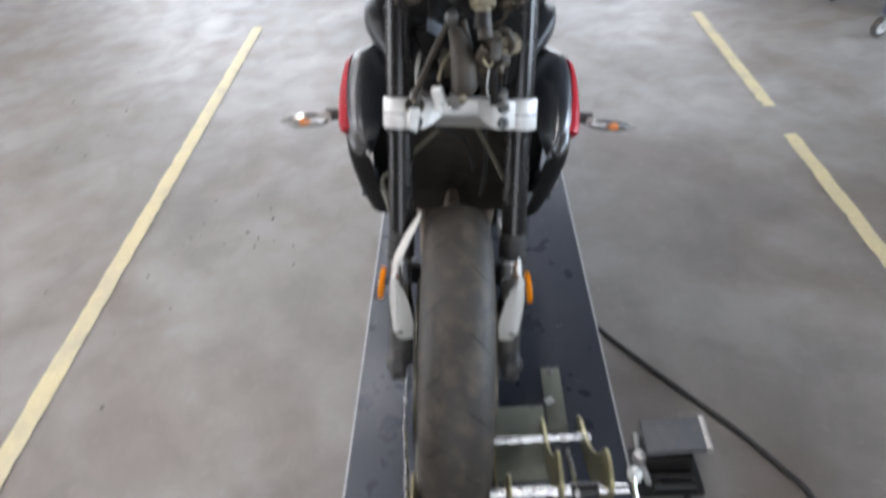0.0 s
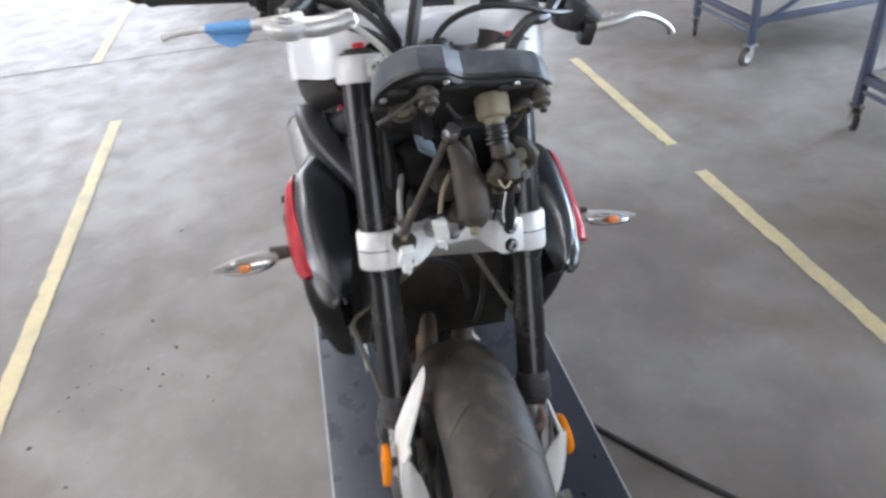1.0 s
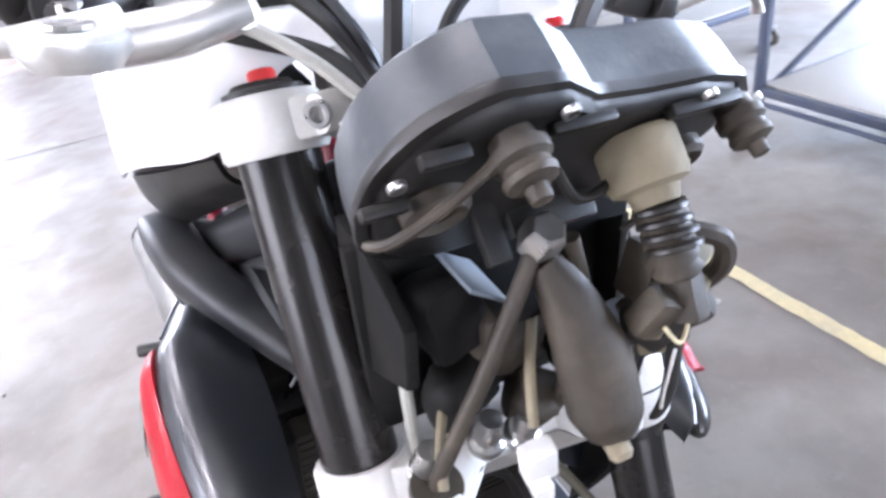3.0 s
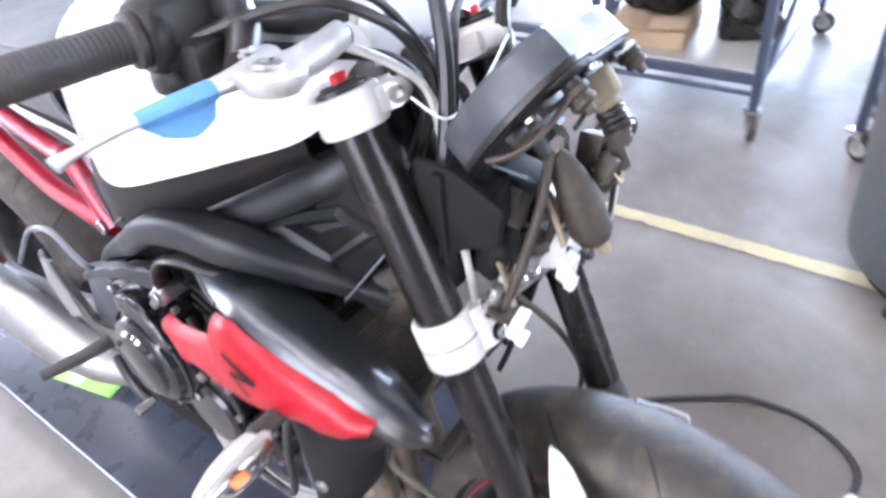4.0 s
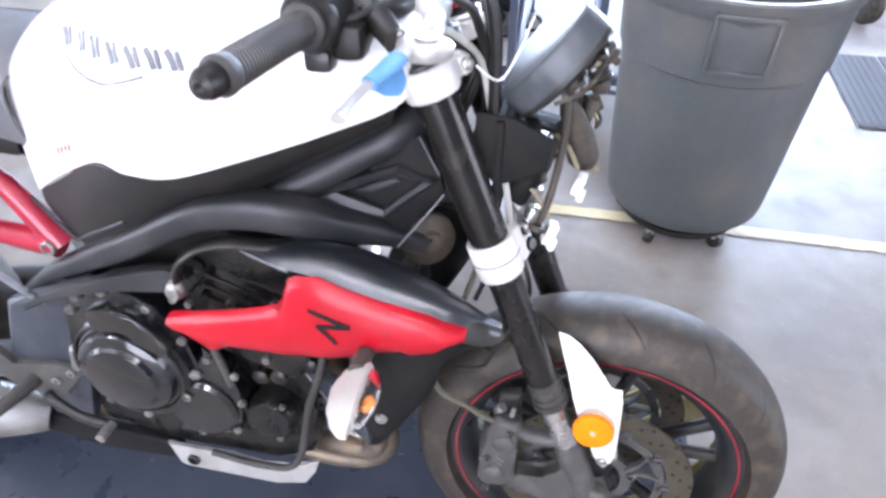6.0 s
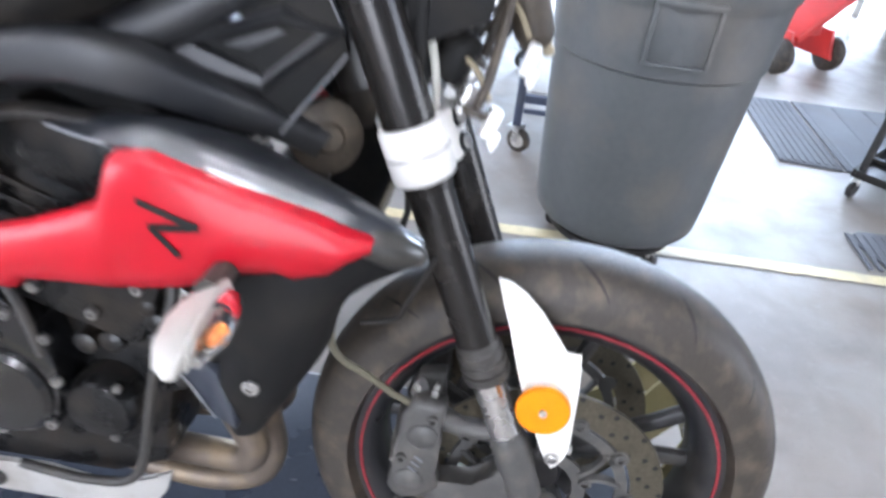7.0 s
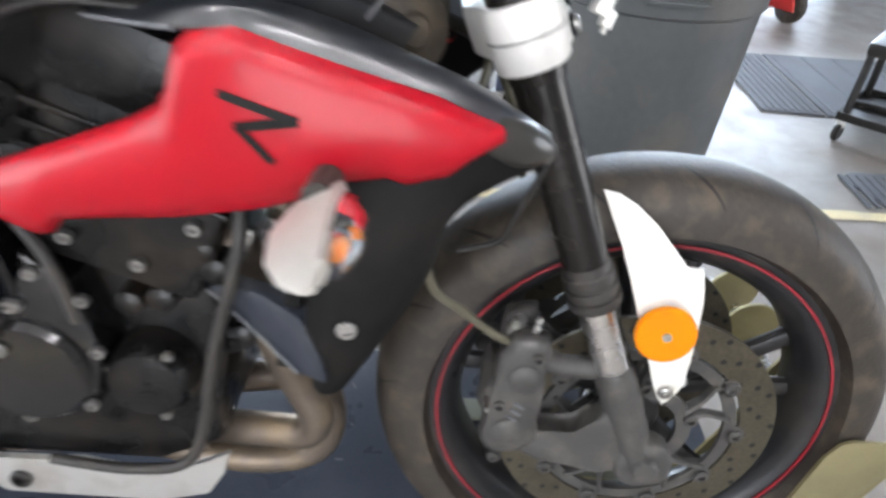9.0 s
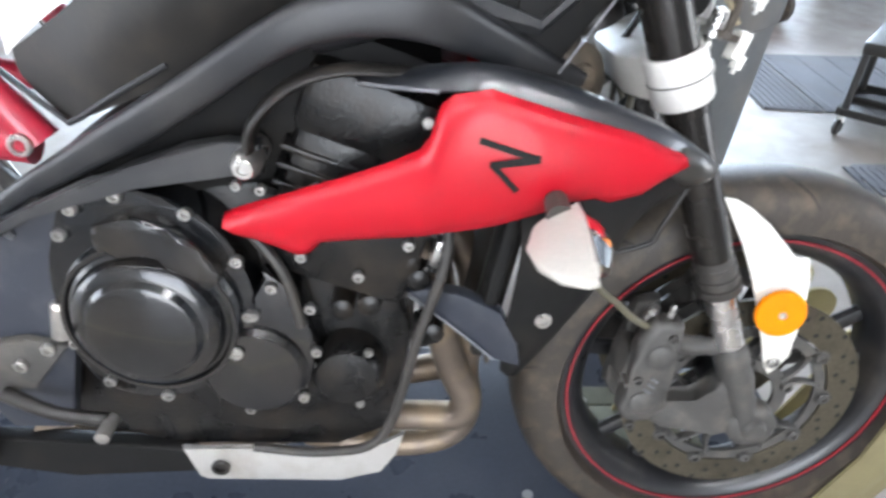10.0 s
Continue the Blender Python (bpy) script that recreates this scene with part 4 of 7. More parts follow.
    bolt(V((s * 0.185, 0.268, 1.018)) + drop[0], (0, 0, 1), lev, 0.007, 0.006)
    if s < 0:
        part("tape", sweep([(-0.225, 0.2575, 1.0092), (-0.25, 0.261, 1.0085), (-0.278, 0.268, 1.0055)], [0.0074, 0.0068, 0.006], 10, 4, 1.35), M_BLUE, lev, "blue tape wrapped round the lever")
        part("tape_flag", shell([[(-0.225, 0.254, 1.005), (-0.25, 0.258, 1.004), (-0.278, 0.265, 1.001)], [(-0.235, 0.247, 0.994), (-0.252, 0.248, 0.988), (-0.27, 0.257, 0.993)]], 4, 4, 0.0008), M_BLUE, lev, "loose end of blue tape")
        mc = part("master_cylinder", join(sweep([(-0.105, 0.25, 1.012), (-0.145, 0.246, 1.006), (-0.185, 0.252, 1.004)], [0.011, 0.013, 0.012], 14, 4), lathe([(0.0, -0.008), (0.02, -0.008), (0.026, 0.0), (0.026, 0.006), (0.023, 0.009), (0.0, 0.009)], (-0.188, 0.24, 1.006), (0.1, 0, 1), 28)), M_ALLOY, bar, "silver brake master cylinder")
        part("banjo", lathe([(0.0, -0.008), (0.009, -0.008), (0.009, 0.008), (0.0, 0.008)], (-0.108, 0.25, 1.01), (0, -1, 0.2), 14), M_STEEL, mc)
        bolt((-0.188, 0.24, 1.015), (0.1, 0, 1), mc, 0.012, 0.004)


def hose(name, pts, r, mat, parent, label="", segs=8):
    return part(name, sweep(pts, r, segs, 8), mat, parent, label)


harness = thing("control_cable")
harness.parent = bike
hose("brake_hose", [(-0.112, 0.25, 1.006), (-0.092, 0.236, 0.994), (-0.072, 0.221, 0.977), (-0.056, 0.208, 0.955), (-0.055, 0.198, 0.92), (-0.062, 0.185, 0.86), (-0.072, 0.165, 0.8), (-0.07, 0.155, 0.72)], 0.0042, M_HOSE, harness, "pale braided brake hose")
hose("wire_loom", [(-0.03, 0.215, 1.05), (-0.045, 0.195, 0.99), (-0.056, 0.19, 0.925), (-0.078, 0.188, 0.86), (-0.085, 0.2, 0.8)], 0.0075, M_SATIN, harness)
hose("clutch_cable", [(0.2, 0.3, 0.985), (0.15, 0.25, 1.0), (0.095, 0.235, 1.016), (0.045, 0.225, 1.02), (0.004, 0.215, 1.007), (-0.018, 0.205, 0.98), (-0.03, 0.2, 0.93), (-0.045, 0.21, 0.86), (-0.05, 0.24, 0.8)], 0.0042, M_SATIN, harness)
hose("throttle_cable", [(-0.19, 0.32, 1.025), (-0.13, 0.255, 1.042), (-0.09, 0.22, 1.022), (-0.062, 0.21, 0.99), (-0.05, 0.205, 0.955), (-0.05, 0.23, 0.88), (-0.05, 0.26, 0.83)], 0.0048, M_SATIN, harness)
hose("throttle_cable", [(-0.19, 0.325, 1.022), (-0.105, 0.24, 1.045), (-0.066, 0.215, 1.008), (-0.048, 0.21, 0.96), (-0.055, 0.235, 0.88)], 0.0044, M_SATIN, harness)
hose("wire_loom", [(0.2, 0.335, 1.02), (0.142, 0.25, 0.998), (0.115, 0.235, 0.997), (0.093, 0.225, 0.978), (0.08, 0.215, 0.945), (0.06, 0.2, 0.86)], 0.008, M_SATIN, harness)
hose("wire_loom", [(-0.2, 0.335, 1.02), (-0.11, 0.28, 0.995), (-0.06, 0.23, 0.975), (-0.05, 0.2, 0.92), (-0.045, 0.19, 0.84)], 0.006, M_BLACK, harness)
hose("tie_wire", [(-0.075, 0.21, 0.955), (-0.06, 0.185, 0.935), (-0.03, 0.17, 0.955), (-0.01, 0.155, 0.995)], 0.0014, M_NYLON, harness, "thin pale wire")

# instrument cluster: shell, black back, sensors and plugs
dash = thing("instrument_cluster")
dash.parent = bike
NRM = V((0, 0.78, 0.62)).normalized()
UPD = V((0, -0.62, 0.78)).normalized()
DC = V((0, 0.127, 0.957))
OUT = [(1.035 * a, b) for a, b in [(-0.1, 0.0), (-0.097, 0.03), (-0.082, 0.056), (-0.055, 0.07), (-0.028, 0.067), (-0.008, 0.053), (0.02, 0.049), (0.055, 0.047), (0.08, 0.039), (0.094, 0.024), (0.096, 0.006), (0.092, -0.018), (0.078, -0.046), (0.045, -0.057), (-0.015, -0.062), (-0.06, -0.066), (-0.09, -0.043)]]


def dash_ring(k, depth, n=4):
    raw = [V((x * k, s_ * k, 0)) for x, s_ in OUT]
    soft = curve_pts(raw + [raw[0]], n)[:-1]
    pts = []
    for i, q in enumerate(soft):
        a, f = i // n, (i % n) / n
        pts.append(raw[a].lerp(raw[(a + 1) % len(raw)], f) if 3 <= a <= 12 else q)
    return [DC + V((1, 0, 0)) * p.x + UPD * p.y + NRM * depth for p in pts]


part("shell", skin([dash_ring(0.86, 0.019), dash_ring(0.94, 0.02), dash_ring(0.975, 0.017), dash_ring(0.995, 0.006), dash_ring(1.0, -0.010), dash_ring(0.985, -0.013), dash_ring(0.93, -0.013)]), M_DASH, dash, "dark grey dash shell", sharp=18)
part("bezel_lip", skin([dash_ring(1.005, -0.0105), dash_ring(1.012, -0.0125), dash_ring(1.005, -0.016), dash_ring(0.95, -0.017)], caps=False), M_SATIN, dash)
part("dial_face", skin([dash_ring(0.85, 0.0195), dash_ring(0.83, 0.0205), dash_ring(0.5, 0.021)]), M_GREY, dash, "grey dial face")
back = part("back_cover", skin([dash_ring(0.95, -0.013), dash_ring(0.93, -0.018), dash_ring(0.85, -0.022), dash_ring(0.8, -0.022)]), M_BLACK, dash, "black plastic back cover", sharp=50)


def on_dash(x, s_, d):
    return DC + V((x, 0, 0)) + UPD * s_ + NRM * d


def mount(x, s_, r, name="rubber_mount"):
    c = on_dash(x, s_, -0.021)
    ob = part(name, lathe([(r * 0.75, 0.0), (r * 0.8, 0.006), (r, 0.007), (r, 0.012), (r * 0.78, 0.014), (r * 0.8, 0.016), (r * 0.9, 0.018), (r * 0.85, 0.021), (r * 0.5, 0.023), (0.0, 0.023)], c, -NRM, 22), M_DUST, dash, "black rubber mount")
    part("stud", lathe([(r * 0.4, 0.0), (r * 0.36, 0.007), (0.0, 0.008)], on_dash(x, s_, -0.043), -NRM, 10), M_DUST, ob)


mount(-0.05, 0.047, 0.0125)
mount(0.08, 0.026, 0.0115)
for x, s_ in ((-0.073, 0.008), (0.066, -0.008)):
    rec = part("lamp_socket", weld(ring_lathe([(0.009, -0.002), (0.0155, -0.002), (0.0155, 0.006), (0.0125, 0.009), (0.009, 0.006)], on_dash(x, s_, -0.022), -NRM, 24)), M_DUST, dash, "dusty round lamp socket")
    part("socket_core", lathe([(0.0095, 0.0), (0.0095, 0.004), (0.006, 0.006), (0.0, 0.006)], on_dash(x, s_, -0.022), -NRM, 16), M_BEIGE, rec)
plug = part("plug_boot", lathe([(0.018, 0.0), (0.0195, 0.003), (0.0195, 0.021), (0.018, 0.025), (0.0125, 0.027), (0.0105, 0.034)], on_dash(0.027, 0.017, -0.02), V((0, -0.62, -0.78)), 20), M_BEIGE, dash, "dusty beige plug boot")
for k in range(4):
    part("boot_rib", weld(ring_lathe([(0.010, -0.002), (0.013, -0.001), (0.013, 0.001), (0.010, 0.002)], on_dash(0.027, 0.017, -0.02) + V((0, -0.62, -0.78)).normalized() * (0.036 + 0.006 * k), V((0, -0.5, -0.86)), 18)), M_SATIN, plug)
for (x, s_), (w, h) in (((-0.098, 0.02), (0.02, 0.006)), ((-0.08, 0.05), (0.02, 0.006)), ((-0.02, 0.05), (0.03, 0.005)), ((0.05, 0.04), (0.04, 0.006)), ((0.0, -0.03), (0.05, 0.02)), ((-0.045, -0.01), (0.012, 0.05))):
    part("back_rib", moved(box((0, 0, 0), (w, h, 0.008), 0.002), Matrix.Translation(on_dash(x, s_, -0.025)) @ pose(0, 0, 0, 51.5, 0, 0)), M_BLACK, back)
for x, s_ in ((-0.095, 0.035), (-0.03, 0.06), (0.05, 0.045), (0.09, 0.03), (-0.01, -0.045)):
    bolt(on_dash(x, s_, -0.023), -NRM, back, 0.004, 0.003)
hose("sensor_wire", [on_dash(-0.058, 0.05, -0.03), on_dash(-0.08, 0.032, -0.036), on_dash(-0.096, 0.008, -0.034), on_dash(-0.098, -0.018, -0.022)], 0.0026, M_DUST, dash)
hose("sensor_wire", [on_dash(-0.03, 0.034, -0.034), on_dash(-0.012, 0.012, -0.04), on_dash(0.008, 0.008, -0.036), on_dash(0.02, 0.012, -0.026)], 0.0024, M_SATIN, dash)
hose("sensor_wire", [on_dash(0.07, -0.004, -0.03), on_dash(0.058, -0.028, -0.04), on_dash(0.04, -0.04, -0.045)], 0.0022, M_DUST, dash)

# headlamp stalks, bracket and harness between the fork legs
stalk = thing("headlamp_bracket")
stalk.parent = bike
part("stalk_rod", sweep([(-0.019, 0.108, 0.913), (-0.045, 0.105, 0.86), (-0.072, 0.115, 0.79), (-0.076, 0.125, 0.76)], 0.0048, 10, 6), M_DUST, stalk, "dusty steel stalk")
part("stalk_rod", sweep([(0.0, 0.108, 0.91), (0.012, 0.11, 0.86), (0.01, 0.125, 0.79), (0.0, 0.14, 0.76)], 0.005, 10, 6), M_DUST, stalk)
nut = part("stalk_nut", lathe([(0.0, 0.012), (0.008, 0.012), (0.011, 0.008), (0.011, -0.006), (0.0, -0.006)], (-0.017, 0.108, 0.914), (0, -0.6, 0.8), 6), M_STEEL, stalk)
part("foot_washer", lathe([(0.0, 0.003), (0.016, 0.003), (0.016, -0.004), (0.0, -0.004)], (-0.075, 0.124, 0.762), (0.1, -0.3, 1), 20), M_DUST, stalk)
part("bracket_plate", prism([(0.205, 0.905), (0.163, 0.903), (0.116, 0.88), (0.12, 0.842), (0.178, 0.815), (0.208, 0.85)], -0.088, -0.08, 0.002), M_MATT, stalk, "black side plate")
part("top_strip", shell([[(-0.054, 0.15, 0.897), (-0.054, 0.112, 0.894)], [(-0.03, 0.158, 0.88), (-0.03, 0.118, 0.876)]], 4, 4, 0.002), M_STRIP, stalk, "pale blue-grey top strip")
part("cross_plate", box((-0.012, 0.135, 0.872), (0.045, 0.045, 0.006), 0.002, (12, 0, 0)), M_MATT, stalk, "black cross plate")
part("bracket_plate", prism([(0.15, 0.885), (0.19, 0.86), (0.2, 0.775), (0.175, 0.765), (0.15, 0.79)], 0.07, 0.076, 0.002), M_BLACK, stalk, "black side plate")
part("back_panel", prism([(-0.09, 0.77), (0.09, 0.77), (0.095, 0.9), (-0.095, 0.9)], 0.172, 0.182, 0.003, axis="y"), M_MATT, stalk, "dusty black back panel")
arm = part("stalk_arm", sweep([(-0.016, 0.108, 0.902), (-0.006, 0.1, 0.88), (0.002, 0.089, 0.85), (0.004, 0.078, 0.82), (0.002, 0.073, 0.806)], [0.008, 0.0145, 0.02, 0.02, 0.011], 18, 5), M_DUST, stalk, "dusty brown tapered arm")
part("seam", sweep([(-0.018, 0.102, 0.897), (-0.013, 0.09, 0.874), (-0.006, 0.076, 0.847), (-0.003, 0.065, 0.822)], [0.002, 0.003, 0.003, 0.002], 8, 5), M_DUST, arm)
part("end_stud", lathe([(0.0065, -0.006), (0.0065, 0.004), (0.004, 0.007), (0.0, 0.007)], (0.002, 0.064, 0.807), (0, -0.7, -0.5), 12), M_BEIGE, arm, "pale stud at the arm's end")
for i, (x, y, z) in enumerate(((0.045, 0.1, 0.88), (0.058, 0.09, 0.868), (0.04, 0.085, 0.862), (0.055, 0.105, 0.85), (0.07, 0.1, 0.876))):
    part("connector", box((x, y, z), (0.02, 0.024, 0.032), 0.004, (20 * i, 15 - 9 * i, 30 * i)), (M_DUST, M_BEIGE, M_SATIN)[i % 3], stalk, "dusty plug connector")
rng = random.Random(3)
for k in range(9):
    x0_ = rng.uniform(0.03, 0.055)
    pts = [(x0_, 0.082, 0.885), (x0_ + rng.uniform(-0.012, 0.012), rng.uniform(0.08, 0.1), rng.uniform(0.85, 0.87)), (x0_ + rng.uniform(-0.01, 0.015), rng.uniform(0.095, 0.12), rng.uniform(0.82, 0.84)), (rng.uniform(0.03, 0.07), rng.uniform(0.12, 0.15), rng.uniform(0.765, 0.79))]
    hose("wire", pts, rng.uniform(0.0016, 0.0026), (M_SATIN, M_BLACK, M_DUST)[k % 3], stalk, segs=6)
for k, (x, y, z, w, h) in enumerate(((-0.05, 0.15, 0.86, 0.04, 0.05), (-0.01, 0.155, 0.83, 0.05, 0.06), (-0.045, 0.15, 0.8, 0.035, 0.045), (0.045, 0.145, 0.81, 0.04, 0.05), (0.0, 0.14, 0.785, 0.03, 0.03))):
    part("harness_clip", worn(box((x, y, z), (w, 0.03, h), 0.008, (12 * k, 9 * k - 15, 14 - 7 * k)), 0.006, 30, 2), (M_MATT, M_DUST, M_MATT, M_SATIN, M_DUST)[k], stalk, "dusty black harness clip", sharp=60)
sleeve = part("corrugated_sleeve", lathe([(r_, 0.0032 * k) for k in range(12) for r_ in ((0.0098,) if k % 2 else (0.0122,))], on_dash(0.027, 0.017, -0.02) + V((0.004, -0.62, -0.78)) * 0.034, V((0.15, -0.35, -0.92)), 18, caps=False), M_DUST, stalk, "dusty corrugated wiring sleeve", sharp=80)
for k, (x, y, z, a) in enumerate(((0.03, 0.078, 0.872, 20), (0.047, 0.074, 0.878, -25), (0.058, 0.082, 0.862, 50), (0.036, 0.086, 0.855, -10), (0.05, 0.09, 0.845, 70))):
    part("plug", box((x, y, z), (0.017, 0.016, 0.026), 0.004, (a, 25 - 12 * k, 20 * k)), (M_DUST, M_DUST, M_CORE, M_BEIGE, M_DUST)[k], stalk, "dusty wiring plug")
hose("thin_wire", [(0.03, 0.07, 0.868), (0.038, 0.066, 0.858), (0.046, 0.07, 0.864)], 0.0012, M_YELLOW, stalk, "thin yellow wire", segs=5)
hose("thin_wire", [(0.04, 0.07, 0.85), (0.038, 0.072, 0.82), (0.042, 0.076, 0.805)], 0.0011, M_NYLON, stalk, "thin white wire", segs=5)
part("black_strap", sweep([(0.046, 0.076, 0.85), (0.05, 0.08, 0.81), (0.052, 0.088, 0.785)], 0.006, 8, 4, 0.4), M_BLACK, stalk)
hose("loom_loop", [(0.052, 0.082, 0.91), (0.066, 0.074, 0.904), (0.072, 0.078, 0.884), (0.062, 0.09, 0.866)], 0.0055, M_DUST, stalk)
for x, z in ((-0.075, 0.768), (-0.035, 0.772), (0.068, 0.77), (-0.01, 0.765)):
    bl = part("bullet_stop", lathe([(0.0, 0.02), (0.007, 0.019), (0.009, 0.012), (0.009, 0.0), (0.012, -0.002), (0.012, -0.008), (0.0, -0.008)], (x, 0.135, z), (0, -0.3, 1), 14), M_STEEL, stalk, "steel fitting")
for nm, c, r in (("connR", (-0.076, 0.108, 0.752), (20, 5, 10)), ("connL", (-0.036, 0.08, 0.803), (15, -10, -8))):
    cn = part("white_connector", join(box(c, (0.018, 0.012, 0.028), 0.002, r), box((c[0], c[1] - 0.004, c[2] - 0.016), (0.011, 0.009, 0.014), 0.0015, r), box((c[0] + 0.004, c[1] - 0.005, c[2] - 0.02), (0.004, 0.004, 0.018), 0.0008, r)), M_NYLON, stalk, "white nylon wire connector")
    hose("lead", [(c[0], c[1] + 0.004, c[2] + 0.02), (c[0] + 0.008, c[1] + 0.02, c[2] + 0.045), (c[0] + 0.03, c[1] + 0.05, c[2] + 0.06)], 0.003, M_BEIGE, cn)
hose("down_cable", [(-0.015, 0.19, 0.77), (0.02, 0.2, 0.72), (0.045, 0.19, 0.68), (0.05, 0.19, 0.6), (0.045, 0.21, 0.53)], 0.004, M_SATIN, stalk)
hose("down_cable", [(-0.06, 0.16, 0.71), (-0.03, 0.18, 0.69), (0.01, 0.19, 0.66), (0.03, 0.19, 0.6)], 0.004, M_BLACK, stalk)

# frame
SPAR = [(0.262, 0.728, 0.69, 0.088), (0.299, 0.747, 0.715, 0.11), (0.332, 0.767, 0.727, 0.132), (0.363, 0.786, 0.744, 0.155), (0.407, 0.81, 0.764, 0.182), (0.455, 0.814, 0.772, 0.19), (0.508, 0.804, 0.765, 0.194), (0.555, 0.781, 0.742, 0.191), (0.625, 0.736, 0.695, 0.174), (0.692, 0.695, 0.653, 0.154), (0.764, 0.649, 0.615, 0.137), (0.84, 0.6, 0.571, 0.122), (0.9, 0.55, 0.5, 0.112)]


def beam(s, rows_):
    """A box beam with rounded edges along y. rows_: (y, top, bottom, outer x)."""
    rings_ = []
    cs = [V((0, y, (a + b) / 2)) for y, a, b, _ in rows_]
    for i, (y, zu, zl, xo) in enumerate(rows_):
        h, w = (zu - zl) / 2, 0.022
        d = (cs[min(i + 1, len(cs) - 1)] - cs[max(i - 1, 0)]).normalized()
        up = V((0, -d.z, d.y)) * h * abs(d.y)
        ring_ = []
        for a in (2 * math.pi * k / 24 for k in range(24)):
            ca, sa = math.cos(a), math.sin(a)
            ring_.append(V((s * (xo - w + w * math.copysign(abs(ca) ** 0.45, ca)), y, (zu + zl) / 2)) + up * math.copysign(abs(sa) ** 0.6, sa))
        rings_.append(ring_)
    cols = [curve_pts([r[k] for r in rings_], 4) for k in range(24)]
    return skin([[c[j] for c in cols] for j in range(len(cols[0]))])


frm = thing("frame")
frm.parent = bike
part("head_tube", sweep([(0, 0.235, 0.755), (0, 0.31, 0.93)], 0.034, 20, 2), M_SATIN, frm)
for s in (-1, 1):
    spar = part("main_spar", beam(s, SPAR), M_SPAR, frm, "grey-black alloy frame spar", sharp=50)
    bolt((s * 0.121, 0.337, 0.744), (s, -0.5, 0), spar, 0.009, 0.006, M_GREY)
    part("top_rail", sweep([(s * 0.05, 0.262, 0.896), (s * 0.086, 0.30, 0.868), (s * 0.098, 0.345, 0.843), (s * 0.112, 0.40, 0.812), (s * 0.13, 0.46, 0.782), (s * 0.14, 0.52, 0.765)], [0.02, 0.0225, 0.0225, 0.022, 0.02, 0.016], 18, 6), M_SPAR, frm, "grey-black upper frame rail")
    part("head_cover", prism([(0.268, 0.876), (0.244, 0.826), (0.238, 0.803), (0.288, 0.736), (0.315, 0.715), (0.335, 0.76), (0.325, 0.85)], s * 0.082, s * 0.094, 0.003, lambda y, z: s * (y - 0.24) * 0.1), M_MATT, frm, "black cover beside the steering head")
    tx = lambda y, d: s * (0.099 + (y - 0.28) * 0.13 + d)
    outer = [(0.415, 0.782), (0.348, 0.816), (0.292, 0.838), (0.272, 0.827), (0.243, 0.82), (0.293, 0.778), (0.31, 0.763)]
    inner = [(0.368, 0.799), (0.331, 0.813), (0.292, 0.826), (0.277, 0.8225), (0.262, 0.8185), (0.29, 0.795), (0.31, 0.777)]
    mid = [((a + c) / 2, (b + d) / 2) for (a, b), (c, d) in zip(outer, inner)]
    tri = part("side_trim", skin([[V((tx(y, d), y, z)) for y, z in pts] for pts, d in ((outer, -0.02), (outer, 0.004), (mid, 0.011), (inner, 0.008), (inner, -0.016))], caps=False), M_SPAR, frm, "angular black side trim", sharp=20)
    part("trim_recess", skin([[V((tx(y, d), y, z)) for y, z in inner] for d in (-0.012, -0.006)]), M_MATT, tri, "recessed matt panel")
    part("trim_rib", prism([(0.345, 0.8), (0.298, 0.8175), (0.29, 0.815), (0.325, 0.797)], s * 0.096, s * 0.102, 0.001, lambda y, z: s * (y - 0.3) * 0.13), M_SPAR, tri)
    part("edge_rod", sweep([(s * 0.119, 0.291, 0.731), (s * 0.101, 0.237, 0.803)], 0.0014, 6, 2), M_GREY, frm, "thin bright edge")
    part("edge_rod", sweep([(s * 0.096, 0.244, 0.826), (s * 0.098, 0.268, 0.874)], 0.0012, 6, 2), M_GREY, frm, "thin bright edge")
    part("horn", lathe([(0.0, 0.014), (0.012, 0.014), (0.016, 0.009), (0.03, 0.007), (0.036, 0.003), (0.037, -0.004), (0.03, -0.012), (0.014, -0.03), (0.0, -0.03)], (s * 0.07, 0.262, 0.715), (s * 0.85, -0.5, 0.15), 28), M_DUST, frm, "dusty brown horn")
    # plastics below the tank
    part("tank_trim", shell([[(s * a, y, z) for a, y, z in row] for row in (
        ((0.135, 0.285, 0.923), (0.163, 0.36, 0.895), (0.181, 0.45, 0.864), (0.184, 0.55, 0.829), (0.178, 0.60, 0.824), (0.156, 0.665, 0.82), (0.124, 0.74, 0.774), (0.103, 0.80, 0.738)),
        ((0.128, 0.29, 0.905), (0.155, 0.37, 0.869), (0.174, 0.46, 0.834), (0.178, 0.55, 0.803), (0.17, 0.62, 0.78), (0.152, 0.68, 0.763), (0.127, 0.74, 0.728), (0.106, 0.795, 0.712)),
        ((0.108, 0.30, 0.888), (0.132, 0.38, 0.848), (0.155, 0.47, 0.802), (0.163, 0.53, 0.783), (0.157, 0.60, 0.744), (0.146, 0.67, 0.71), (0.13, 0.73, 0.684), (0.116, 0.757, 0.674)))], 5, 5, 0.004), M_BLACK, frm, "black plastic panel under the tank")
    part("panel_lip", sweep([(s * 0.102, 0.822, 0.722), (s * 0.119, 0.762, 0.679), (s * 0.124, 0.748, 0.677), (s * 0.141, 0.70, 0.706), (s * 0.155, 0.64, 0.74)], 0.003, 8, 6), M_SPAR, frm, "raised lip of the panel")
